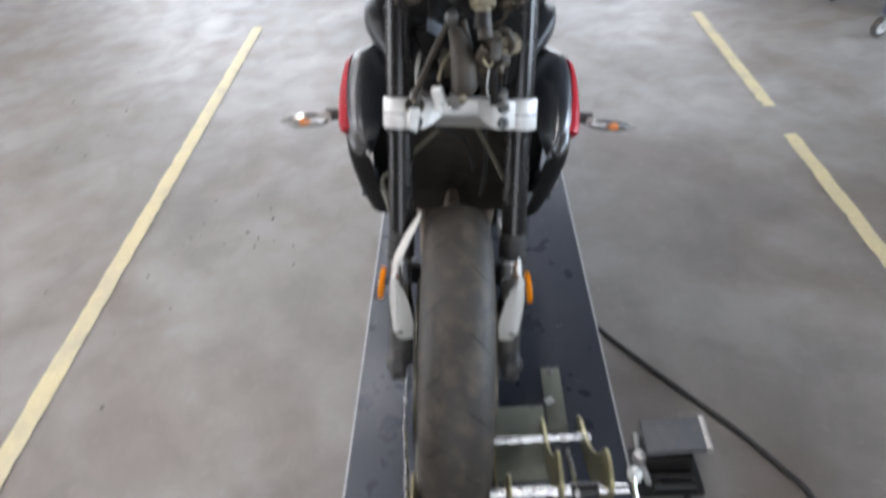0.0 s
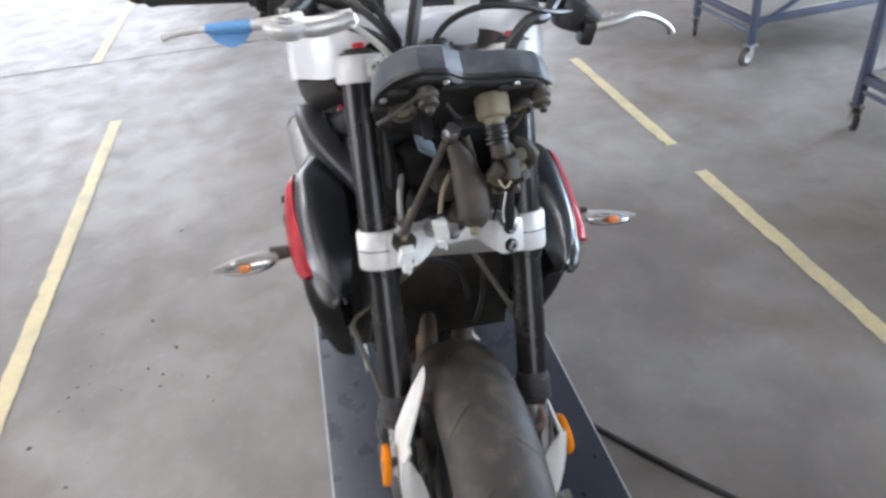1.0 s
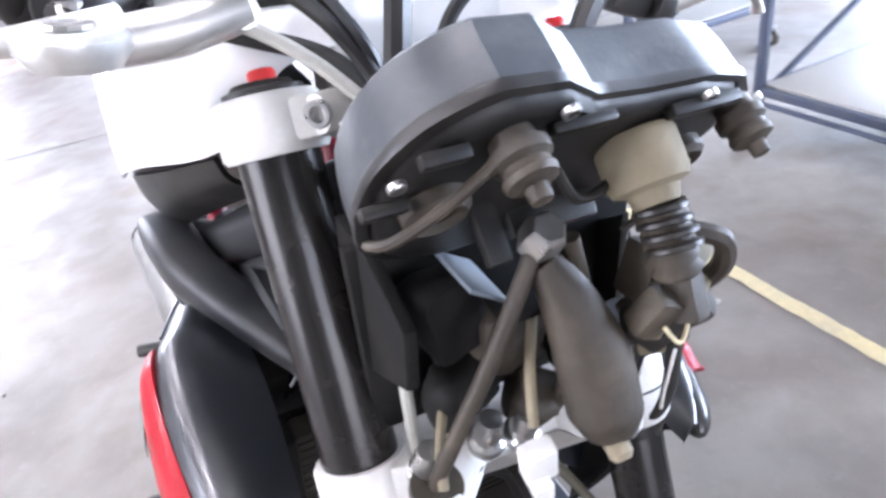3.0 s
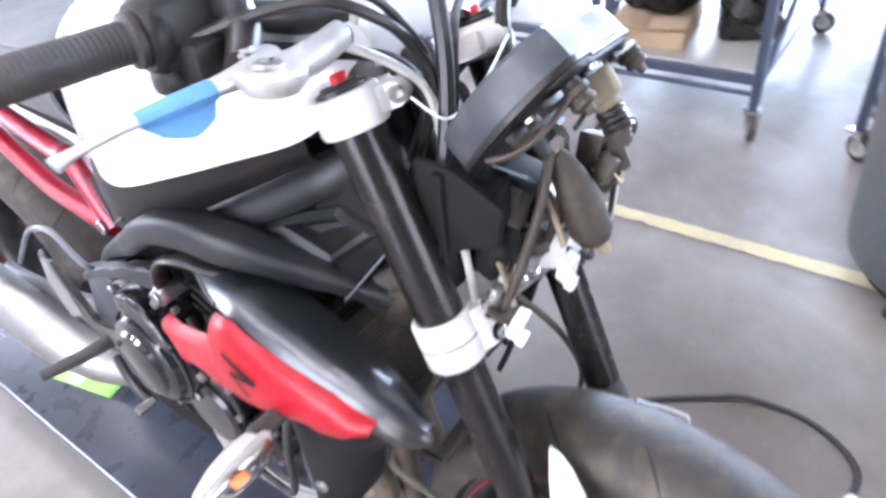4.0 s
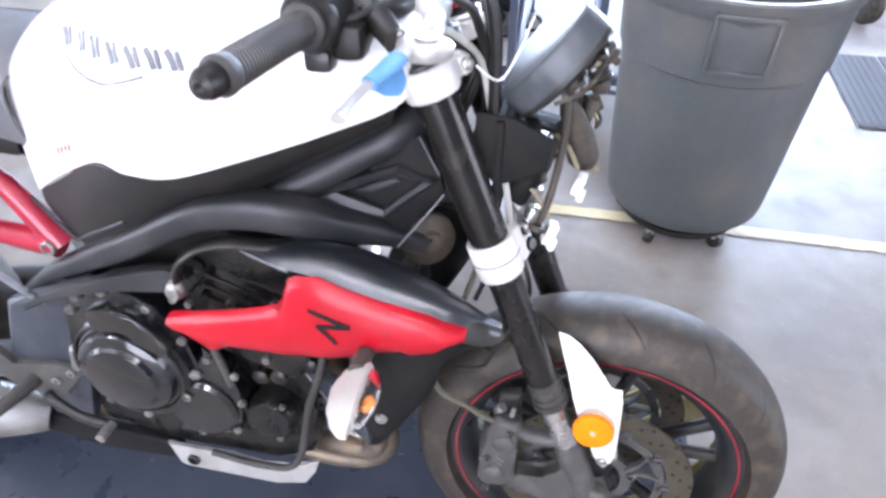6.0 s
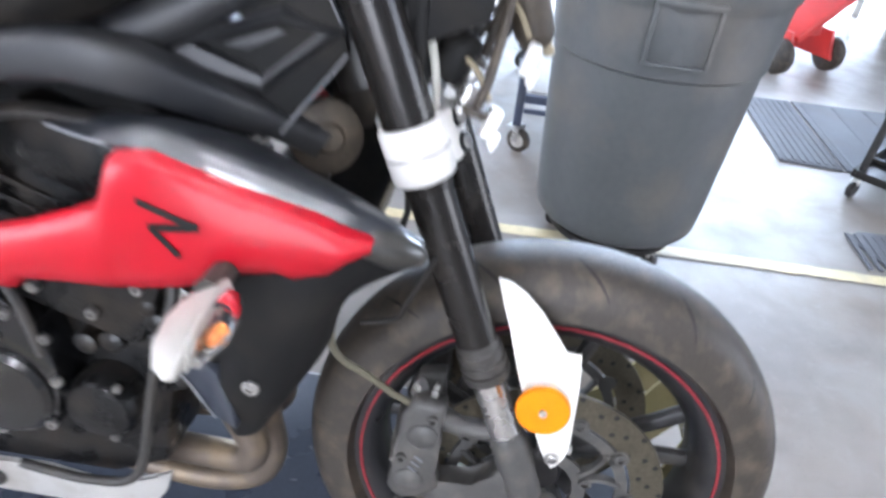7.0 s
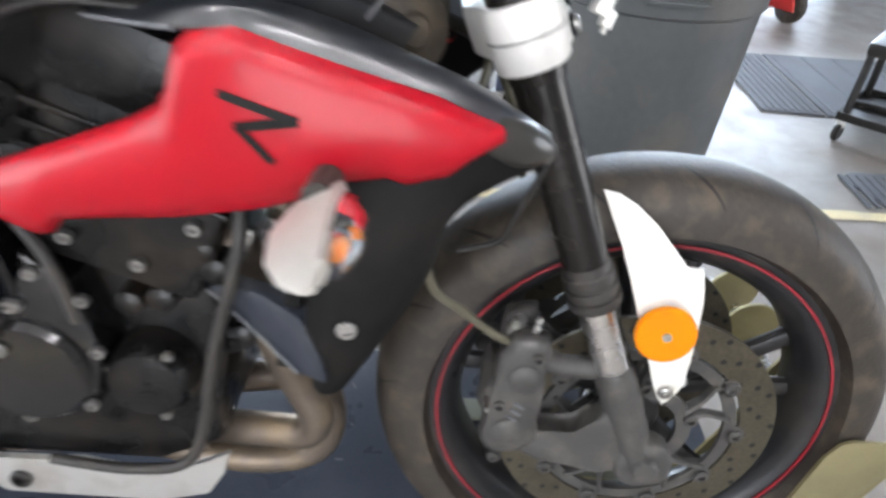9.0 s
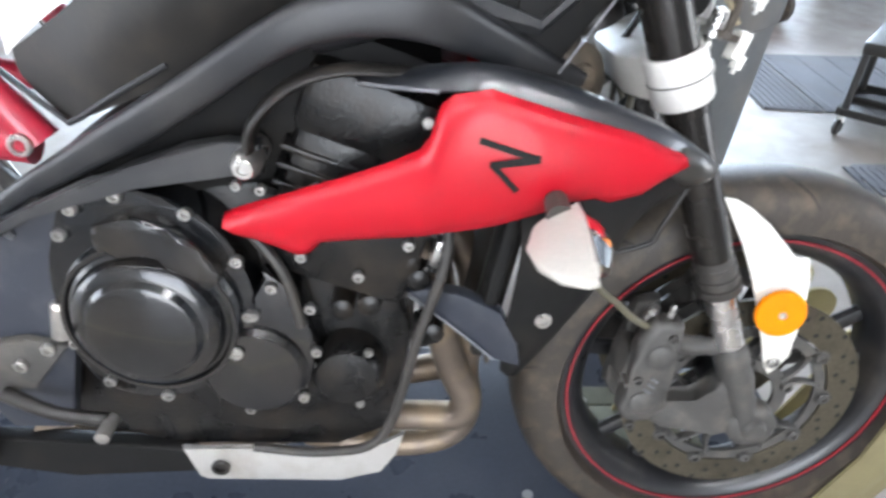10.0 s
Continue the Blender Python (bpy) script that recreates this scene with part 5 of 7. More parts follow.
    part("pivot_plate", prism([(0.742, 0.622), (0.843, 0.574), (0.9, 0.55), (0.95, 0.40), (0.9, 0.30), (0.83, 0.30), (0.80, 0.42), (0.775, 0.51)], s * 0.118, s * 0.14, 0.006), M_FIN, frm, "dark grey pivot plate")
    # red subframe
    sub = part("subframe_tube", sweep([(s * 0.098, 0.80, 0.645), (s * 0.1, 0.835, 0.70), (s * 0.1, 0.87, 0.742), (s * 0.098, 0.93, 0.747), (s * 0.095, 1.2, 0.80)], [0.022, 0.018, 0.016, 0.016, 0.014], 14, 5), M_REDDARK, frm, "dark red subframe tube")
    part("subframe_tube", sweep([(s * 0.1, 0.805, 0.645), (s * 0.104, 0.9, 0.655), (s * 0.104, 1.0, 0.675), (s * 0.1, 1.2, 0.76)], [0.022, 0.017, 0.016, 0.014], 14, 5), M_REDDARK, frm, "dark red subframe tube")
    bolt((s * 0.119, 0.807, 0.65), (s, 0, 0), sub, 0.012, 0.006)

# tank
tank = thing("fuel_tank")
tank.parent = bike


def tank_ring(y, hw, zb, zt, zs, k):
    """Half outline of the tank at y: bottom edge, shoulder and top."""
    half = [(hw, zb), (hw * 1.0, zb + (zs - zb) * 0.35), (hw * 0.97, zs), (hw * 0.86, zs + (zt - zs) * 0.55), (hw * 0.6, zs + (zt - zs) * 0.88), (hw * 0.3, zt - 0.002), (0.0, zt)]
    pts = [V((-a, y, z)) for a, z in half] + [V((a, y, z)) for a, z in reversed(half[:-1])]
    return pts


TS = [(0.262, 0.10, 0.945, 0.985, 0.965), (0.285, 0.14, 0.925, 1.01, 0.97), (0.34, 0.175, 0.908, 1.03, 0.975), (0.42, 0.19, 0.878, 1.038, 0.97), (0.53, 0.19, 0.836, 1.035, 0.955), (0.60, 0.178, 0.826, 1.025, 0.93), (0.66, 0.15, 0.82, 1.01, 0.91), (0.73, 0.128, 0.785, 0.985, 0.895), (0.78, 0.112, 0.753, 0.95, 0.87), (0.81, 0.097, 0.73, 0.915, 0.86)]
secs = [tank_ring(y, hw, zb, zt, zs, 0) for y, hw, zb, zt, zs in TS]
tk = part("tank_shell", weld(shell(secs, 4, 5)), M_WHITE, tank, "glossy white fuel tank", sharp=70)
cap = part("filler_cap", lathe([(0.0, 0.008), (0.02, 0.008), (0.024, 0.006), (0.033, 0.005), (0.036, 0.0), (0.036, -0.012)], (0, 0.42, 1.04), (0, 0.02, 1), 32), M_ALLOY, tank, "polished filler cap")
for k in range(6):
    a = 2 * math.pi * k / 6
    bolt((0.028 * math.cos(a), 0.42 + 0.028 * math.sin(a), 1.0445), (0, 0, 1), cap, 0.0035, 0.003)
part("tank_front_cover", box((0, 0.285, 0.985), (0.12, 0.05, 0.05), 0.015), M_WHITE, tank)
# worn badge strokes along an arc, a faint red mark behind


TANK_TREE = BVHTree.FromPolygons([v.co for v in tk.data.vertices], [p.vertices[:] for p in tk.data.polygons])


def on_tank(y, u, lift=0.0008):
    """Point on the tank's right side at y, u steps up its outline."""
    row = [float(np.interp(y, [r[0] for r in TS], [r[k] for r in TS])) for k in range(1, 5)]
    half = tank_ring(y, *row, 0)[:7]
    k = min(5, int(u))
    p = half[k].lerp(half[k + 1], u - k)
    near, n, _, _ = TANK_TREE.find_nearest(p)
    if n.x > 0:
        n = -n
    return near + n * lift, n


def tank_stroke(name, pts, w, mat, label):
    rows_ = []
    for i, (y, u) in enumerate(pts):
        p, n = on_tank(y, u, 0.0012)
        q, _ = on_tank(*pts[min(i + 1, len(pts) - 1)], 0.0012)
        r, _ = on_tank(*pts[max(i - 1, 0)], 0.0012)
        side = (q - r).cross(n).normalized() * w
        rows_.append([p - side, p + side])
    return part(name, skin(rows_, closed=False), mat, tk, label)


ARC = [(0.668, 3.1), (0.64, 2.95), (0.612, 2.78), (0.584, 2.6), (0.556, 2.43), (0.53, 2.33), (0.505, 2.28)]
for y, u in ARC:
    tank_stroke("badge_stroke", [(y + 0.006, u + 0.22), (y, u), (y - 0.004, u - 0.24)], 0.0042, M_GREY, "worn grey badge bar")
    tank_stroke("badge_stroke", [(y - 0.006, u + 0.18), (y - 0.009, u - 0.02), (y - 0.012, u - 0.24)], 0.003, M_GREY, "worn grey badge bar")
tank_stroke("badge_arc", [(0.668, 2.75), (0.655, 2.45), (0.63, 2.2), (0.6, 2.05), (0.57, 2.0), (0.54, 2.0)], 0.0018, M_GREY, "thin worn arc under the badge")
for k in range(4):
    tank_stroke("red_mark", [(0.7 + 0.008 * k, 0.95), (0.702 + 0.008 * k, 0.7)], 0.0016, M_REDCAP, "small red mark")

# seat and tail
seat = thing("seat")
seat.parent = bike
part("cushion", shell([[(-0.1, y, z - 0.11), (-0.12, y, z - 0.05), (-0.105, y, z - 0.008), (0, y, z + 0.008), (0.105, y, z - 0.008), (0.12, y, z - 0.05), (0.1, y, z - 0.11)] for y, z in ((0.79, 0.905), (0.83, 0.918), (0.93, 0.92), (1.08, 0.925), (1.2, 0.95), (1.38, 0.97))], 4, 5, 0.005), M_VINYL, seat, "dark grey vinyl seat")
part("seat_base", box((0, 1.06, 0.805), (0.17, 0.46, 0.04), 0.015, (4, 0, 0)), M_BLACK, seat)
part("piping", sweep([(-0.108, 0.8, 0.9), (-0.1085, 0.85, 0.913), (-0.1085, 0.95, 0.914), (-0.1085, 1.1, 0.922)], 0.0022, 6, 6), M_GREY, seat, "pale seat piping")

# side cowls: black shroud, red panel with a dark mark, radiator shroud
UPZ = [(0.604, 0.602), (0.597, 0.607), (0.575, 0.617), (0.522, 0.640), (0.488, 0.653), (0.444, 0.672), (0.420, 0.685), (0.411, 0.698), (0.406, 0.714), (0.402, 0.726), (0.392, 0.735), (0.362, 0.741), (0.305, 0.724), (0.236, 0.704), (0.188, 0.683)]
LOZ = [(0.604, 0.591), (0.595, 0.586), (0.581, 0.58), (0.535, 0.567), (0.524, 0.571), (0.512, 0.584), (0.42, 0.602), (0.352, 0.618), (0.307, 0.636), (0.295, 0.645), (0.266, 0.648), (0.252, 0.639), (0.224, 0.646), (0.188, 0.677)]
RED_Y = sorted({y for y, _ in UPZ + LOZ} | {0.188 + 0.0209 * k for k in range(21)}, reverse=True)
for s in (-1, 1):
    cowl = thing("side_cowl")
    cowl.parent = bike
    px = lambda y: float(np.interp(y, [0.188, 0.215, 0.25, 0.29, 0.33, 0.37, 0.42, 0.53, 0.62], [0.207, 0.2135, 0.219, 0.223, 0.225, 0.223, 0.215, 0.196, 0.168]))

    def panel(y):
        """Upper edge, lower edge and the smooth lower line that the bulge follows."""
        zu_ = float(np.interp(-y, [-a for a, _ in UPZ], [b for _, b in UPZ]))
        zl_ = float(np.interp(-y, [-a for a, _ in LOZ], [b for _, b in LOZ]))
        return zu_, zl_, min(zl_, float(np.interp(y, [0.188, 0.3, 0.42, 0.604], [0.668, 0.628, 0.598, 0.575])))

    def face(y, z):
        zu_, _, zr_ = panel(y)
        return px(y) + float(np.interp((z - zr_) / max(0.004, zu_ - zr_), [0, 0.12, 0.35, 0.6, 0.86, 0.95, 1], [-0.009, -0.001, 0.005, 0.006, 0.001, -0.004, -0.012]))

    secs = []
    for y in RED_Y:
        zu, zl, _ = panel(y)
        zs = [zl + (zu - zl) * q for q in (0, 0.12, 0.3, 0.5, 0.7, 0.86, 0.95, 1)]
        secs.append([V((s * (face(y, zl) - 0.003), y, zl))] + [V((s * face(y, z), y, z)) for z in zs[1:]])
    red = part("red_panel", shell(secs, 2, 1, 0.005), M_RED, cowl, "glossy red side panel", sharp=50)
    # angular mark
    zig = [(0.346 + (y_ - 0.346) * 0.88, 0.682 + (z_ - 0.678) * 0.86) for y_, z_ in ((0.372, 0.702), (0.342, 0.693), (0.319, 0.686), (0.338, 0.681), (0.361, 0.679), (0.352, 0.668), (0.338, 0.654))]
    for a_, b_ in ((0, 2), (2, 4), (4, 6)):
        (y0, z0), (y1, z1) = zig[a_], zig[b_]
        d = V((0, y1 - y0, z1 - z0)).normalized()
        n_ = V((0, -d.z, d.y)) * (0.0034 if a_ == 2 else 0.0028)
        strip = []
        for k in range(7):
            c_ = V((0, y0, z0)) - d * 0.002 + d * (V((0, y1 - y0, z1 - z0)).length + 0.004) * (k / 6)
            strip.append([V((s * (face(q.y, q.z) + 0.0012 + 0.0002 * a_), q.y, q.z)) for q in (c_ + n_, c_, c_ - n_)])
        part("panel_mark", skin(strip, closed=False), M_MATT, red, "dark angular mark")
    # upper black shroud
    edge = [(0.150, 0.176, 0.649), (0.167, 0.19, 0.664), (0.2, 0.2, 0.686), (0.236, 0.206, 0.701), (0.305, 0.212, 0.722), (0.362, 0.209, 0.737), (0.4, 0.2, 0.735), (0.44, 0.187, 0.733), (0.475, 0.17, 0.732)]
    crest = [(0.150, 0.155, 0.653), (0.167, 0.148, 0.664), (0.2, 0.141, 0.681), (0.236, 0.137, 0.697), (0.305, 0.134, 0.726), (0.362, 0.136, 0.737), (0.4, 0.141, 0.74), (0.44, 0.149, 0.741), (0.475, 0.158, 0.738)]
    sec = []
    for (y, xo, zo), (_, xi, zi) in zip(edge, crest):
        full = max(0.0, min(1.0, (0.46 - y) / 0.09))
        c_ = V((s * ((xo - 0.014) * full + (xo + xi) / 2 * (1 - full)), y, (max(zi, zo) + 0.034) * full + ((zo + zi) / 2 + 0.003) * (1 - full)))
        p0, p1 = V((s * xo, y, zo)), V((s * xi, y, zi))
        sec.append([p0 * (1 - q) ** 2 + c_ * 2 * q * (1 - q) + p1 * q * q for q in (0, 0.25, 0.5, 0.75, 1)])
    part("upper_shroud", shell(sec, 6, 4, 0.004), M_COWL, cowl, "gloss black air scoop shroud", sharp=60)
    part("shroud_nose", sweep([(s * 0.184, 0.25, 0.69), (s * 0.184, 0.22, 0.682), (s * 0.182, 0.195, 0.673), (s * 0.178, 0.172, 0.664), (s * 0.173, 0.156, 0.659), (s * 0.169, 0.147, 0.656)], [0.014, 0.017, 0.019, 0.0175, 0.012, 0.004], 20, 5), M_NOSE, cowl, "worn rounded nose of the shroud")
    part("scoop_lip", sweep([(s * 0.171, 0.475, 0.7325), (s * 0.187, 0.44, 0.7335), (s * 0.2, 0.404, 0.7345)], 0.0018, 8, 5), M_GREY, cowl, "pale worn lip of the scoop")
    # scoop frame behind the red panel
    part("scoop_arch", sweep([(s * 0.163, 0.577, 0.655), (s * 0.168, 0.571, 0.688), (s * 0.172, 0.55, 0.715), (s * 0.174, 0.522, 0.735), (s * 0.172, 0.484, 0.744), (s * 0.166, 0.443, 0.742), (s * 0.155, 0.41, 0.742)], [0.013, 0.014, 0.014, 0.013, 0.012, 0.011, 0.009], 14, 6, 0.42, up=(1, 0, 0)), M_SATIN, cowl, "grey-black arch over the air scoop")
    # lower shroud beside the radiator
    low = [
        [(0.205, 0.338, 0.665), (0.216, 0.30, 0.675), (0.208, 0.235, 0.672), (0.194, 0.185, 0.664), (0.178, 0.152, 0.652)],
        [(0.202, 0.325, 0.605), (0.213, 0.29, 0.605), (0.211, 0.245, 0.605), (0.194, 0.224, 0.604), (0.166, 0.214, 0.602)],
        [(0.198, 0.327, 0.54), (0.207, 0.3, 0.54), (0.203, 0.262, 0.54), (0.186, 0.241, 0.54), (0.16, 0.233, 0.54)],
        [(0.19, 0.332, 0.48), (0.198, 0.315, 0.478), (0.192, 0.285, 0.478), (0.174, 0.27, 0.478), (0.152, 0.264, 0.478)],
        [(0.178, 0.33, 0.425), (0.182, 0.322, 0.42), (0.176, 0.311, 0.417), (0.164, 0.303, 0.416), (0.147, 0.3, 0.416)]]
    lowp = part("radiator_shroud", shell([[V((s * a, b, c)) for a, b, c in r] for r in low], 4, 4, 0.004), M_MATT, cowl, "black radiator side shroud", sharp=60)
    bolt((s * 0.203, 0.296, 0.509), (s, -0.1, 0), lowp, 0.0085, 0.004)
    # small fin ahead of the engine
    fin = part("lower_fin", prism([(0.433, 0.492), (0.408, 0.506), (0.372, 0.512), (0.335, 0.506), (0.318, 0.475), (0.314, 0.45), (0.34, 0.446), (0.388, 0.472)], s * 0.178, s * 0.2, 0.004, lambda y, z: -s * (y - 0.32) * 0.62), M_FIN, cowl, "grey-blue plastic fin")
    part("fin_edge", sweep([(s * 0.1315, 0.432, 0.4905), (s * 0.16, 0.388, 0.473), (s * 0.189, 0.34, 0.448)], 0.0016, 6, 4), M_GREY, fin, "pale worn edge")
    bolt((s * 0.176, 0.412, 0.7), (s, 0.2, 0), cowl, 0.0055, 0.004)
    # turn signal
    sig = thing("turn_signal")
    sig.parent = bike
    part("stem", sweep([(s * 0.195, 0.30, 0.652), (s * 0.225, 0.303, 0.651), (s * 0.258, 0.304, 0.649)], [0.013, 0.010, 0.012], 12, 4), M_SOFTRUB, sig)
    def ring(x, h, front, back):
        """Cross-section of the signal: flatter in front, deeper behind."""
        return [V((s * x, 0.291 + (back if math.cos(a) > 0 else front) * math.cos(a), 0.649 - (x - 0.25) * 0.09 + (0.8 if s < 0 else 0.6) * h * math.sin(a) - max(0.0, back * math.cos(a)) * 0.42)) for a in (2 * math.pi * k / 24 for k in range(24))]
    part("housing", skin([ring(0.247, 0.007, 0.001, 0.02), ring(0.252, 0.014, 0.001, 0.034), ring(0.275, 0.018, 0.001, 0.042), ring(0.305, 0.0165, 0.001, 0.037), ring(0.33, 0.010, 0.001, 0.024), ring(0.346, 0.003, 0.001, 0.008)]), M_SIGNAL, sig, "pale silver turn signal housing")
    part("rim", skin([ring(0.2515, 0.015, 0.0045, 0.004), ring(0.275, 0.0192, 0.0045, 0.004), ring(0.305, 0.0177, 0.0045, 0.004), ring(0.331, 0.011, 0.0045, 0.004)]), M_SIGNAL, sig, "bright silver rim round the lens")
    part("lens", skin([ring(0.253, 0.006, 0.009, -0.005), ring(0.258, 0.011, 0.016, -0.005), ring(0.28, 0.0155, 0.022, -0.005), ring(0.308, 0.0145, 0.020, -0.005), ring(0.328, 0.008, 0.012, -0.005)]), M_LENS, sig, "clear lens")
    part("reflector_bowl", skin([ring(0.256, 0.009, 0.0055, -0.0046), ring(0.28, 0.014, 0.0055, -0.0046), ring(0.308, 0.013, 0.0055, -0.0046), ring(0.326, 0.007, 0.0055, -0.0046)]), M_CHROME, sig, "bright metal reflector bowl")
    part("bulb", lathe([(0.0, -0.01), (0.006, -0.008), (0.008, 0.0), (0.006, 0.008), (0.0, 0.01)], (s * 0.298, 0.279, 0.645), (1, 0, 0), 14), M_AMBER, sig, "amber bulb")

# radiator
rad = thing("radiator")
rad.parent = bike
part("core", box((0, 0.33, 0.552), (0.25, 0.024, 0.246), 0.004, (10, 0, 0)), M_CORE, rad, "dusty black radiator core")
for k in range(23):
    part("cooling_fin", box((0, 0.3175 - (k - 11) * 0.0018, 0.552 + (k - 11) * 0.0101), (0.246, 0.003, 0.0022), 0, (10, 0, 0)), M_CORE, rad)
for s in (-1, 1):
    part("side_tank", box((s * 0.133, 0.33, 0.552), (0.02, 0.03, 0.246), 0.006, (10, 0, 0)), M_SATIN, rad)
for s in (-1, 1):
    part("side_duct", box((s * 0.158, 0.337, 0.555), (0.036, 0.014, 0.23), 0.004, (10, 0, 0)), M_MATT, rad, "black duct beside the core")
part("inner_cover", box((0, 0.336, 0.465), (0.28, 0.006, 0.125), 0.002, (4, 0, 0)), M_CORE, rad, "black splash plate")

# engine
eng = thing("engine")
eng.parent = bike
part("crankcase", prism([(0.45, 0.27), (0.52, 0.235), (0.72, 0.235), (0.84, 0.27), (0.87, 0.36), (0.86, 0.5), (0.8, 0.6), (0.68, 0.64), (0.56, 0.60), (0.46, 0.53), (0.425, 0.42)], -0.105, 0.105, 0.015), M_ENGINE, eng, "black engine case")
part("cylinder_block", moved(box((0, 0, 0), (0.285, 0.16, 0.17), 0.014), pose(0, 0.485, 0.585, 20, 0, 0)), M_ENGINE, eng)
head = part("cylinder_head", moved(box((0, 0, 0), (0.30, 0.17, 0.07), 0.014), pose(0, 0.45, 0.685, 20, 0, 0)), M_ENGINE, eng)
for k in range(3):
    part("head_rib", moved(box((0, 0, 0), (0.295, 0.172, 0.006), 0.002), pose(0, 0.47 + 0.006 * k, 0.635 - 0.018 * k, 20, 0, 0)), M_ENGINE, head)
part("airbox_side", prism([(0.40, 0.735), (0.40, 0.66), (0.5, 0.62), (0.66, 0.60), (0.80, 0.57), (0.82, 0.60), (0.72, 0.68), (0.62, 0.74), (0.5, 0.77)], -0.115, 0.115, 0.012), M_MATT, eng, "black airbox between the frame spars")
part("airbox_dome", lathe([(0.0, 0.0), (0.045, -0.004), (0.062, -0.02), (0.068, -0.05), (0.07, -0.09)], (-0.135, 0.488, 0.655), (-1, 0, 0.25), 28), M_MATT, eng, "dusty black breather cover")
for s in (-1, 1):
    flange = [(0.795, 0.53), (0.775, 0.585), (0.755, 0.612), (0.708, 0.622), (0.65, 0.605), (0.612, 0.568), (0.594, 0.52), (0.592, 0.475), (0.615, 0.42), (0.66, 0.378), (0.72, 0.362), (0.775, 0.385), (0.795, 0.45)]
    fl = part("clutch_flange" if s < 0 else "alternator_flange", prism(flange, s * 0.105, s * 0.155, 0.005, smooth_n=3), M_ENGCOVER, eng, "black cover flange")
    cov = part("clutch_cover" if s < 0 else "alternator_cover", lathe([(0.094, -0.02), (0.092, 0.004), (0.086, 0.012), (0.078, 0.016), (0.074, 0.026), (0.066, 0.031), (0.06, 0.032), (0.055, 0.038), (0.05, 0.04), (0.0, 0.041)], (s * 0.155, 0.697, 0.478), (s, 0, 0), 56), M_ENGCOVER, eng, "gloss black domed engine cover", sharp=25)
    part("cover_rim", weld(ring_lathe([(0.086, 0.012), (0.089, 0.013), (0.089, 0.016), (0.085, 0.016)], (s * 0.155, 0.697, 0.478), (s, 0, 0), 56)), M_SATIN, cov)
    part("cover_step", prism([(0.73, 0.59), (0.69, 0.6), (0.645, 0.58), (0.615, 0.54), (0.635, 0.52), (0.66, 0.55), (0.7, 0.565), (0.73, 0.562)], s * 0.15, s * 0.178, 0.006, smooth_n=3), M_ENGCOVER, cov)
    for y, z in ((0.755, 0.6), (0.71, 0.615), (0.646, 0.597), (0.772, 0.572), (0.603, 0.545), (0.598, 0.478), (0.76, 0.388), (0.70, 0.368), (0.64, 0.39), (0.786, 0.44)):
        bolt((s * 0.155, y, z), (s, 0, 0), fl, 0.0068, 0.007)
    # lower front cover
    lo = part("starter_cover", join(lathe([(0.06, -0.045), (0.058, 0.006), (0.052, 0.012), (0.0, 0.014)], (s * 0.15, 0.6, 0.402), (s, 0, 0), 40),
              prism([(0.58, 0.53), (0.545, 0.5), (0.53, 0.43), (0.545, 0.36), (0.6, 0.345), (0.655, 0.37), (0.64, 0.43), (0.6, 0.47)], s * 0.105, s * 0.152, 0.006)), M_ENGCOVER, eng, "round black lower cover", sharp=28)
    for y, z in ((0.572, 0.512), (0.533, 0.487), (0.53, 0.43), (0.548, 0.365), (0.594, 0.477), (0.632, 0.435), (0.61, 0.347)):
        bolt((s * 0.153, y, z), (s, 0, 0), lo, 0.0062, 0.007)
    bolt((s * 0.164, 0.615, 0.434), (s, 0, 0), lo, 0.008, 0.004)
    wp = part("water_pump", lathe([(0.044, -0.04), (0.043, 0.0), (0.036, 0.01), (0.015, 0.014), (0.0, 0.014)], (s * 0.135, 0.5, 0.382), (s, 0, 0), 32), M_ENGINE, eng, "dusty round pump housing")
    for a in (0.4, 2.2, 4.4):
        bolt((s * 0.137, 0.5 + 0.043 * math.cos(a), 0.382 + 0.043 * math.sin(a)), (s, 0, 0), wp, 0.005, 0.006)
    for y, z in ((0.487, 0.575), (0.482, 0.522), (0.54, 0.545), (0.43, 0.56), (0.455, 0.63), (0.52, 0.62)):
        bolt((s * 0.143, y, z), (s, 0, 0), eng, 0.0065, 0.008)
    bigb = part("mount_boss", lathe([(0.0, 0.006), (0.010, 0.006), (0.013, 0.002), (0.014, -0.004), (0.014, -0.05)], (s * 0.174, 0.578, 0.655), (s, 0, 0), 24), M_STEEL, eng, "silver engine mount boss")
    bolt((s * 0.18, 0.578, 0.655), (s, 0, 0), bigb, 0.010, 0.005)
    for dy, dz in ((0.012, -0.022), (-0.01, -0.026)):
        bolt((s * 0.165, 0.578 + dy, 0.655 + dz), (s, 0, 0), eng, 0.005, 0.008)
    part("frame_arm", prism([(0.567, 0.672), (0.60, 0.672), (0.637, 0.667), (0.689, 0.641), (0.74, 0.627), (0.80, 0.598), (0.85, 0.572), (0.85, 0.556), (0.79, 0.592), (0.751, 0.61), (0.685, 0.625), (0.604, 0.638), (0.567, 0.64)], s * 0.14, s * 0.163, 0.005), M_SPAR, frm, "black engine hanger arm")
    part("engine_loom", sweep([(s * 0.14, 0.60, 0.58), (s * 0.15, 0.56, 0.53), (s * 0.15, 0.545, 0.46)], 0.006, 8, 5), M_SOFTRUB, eng)
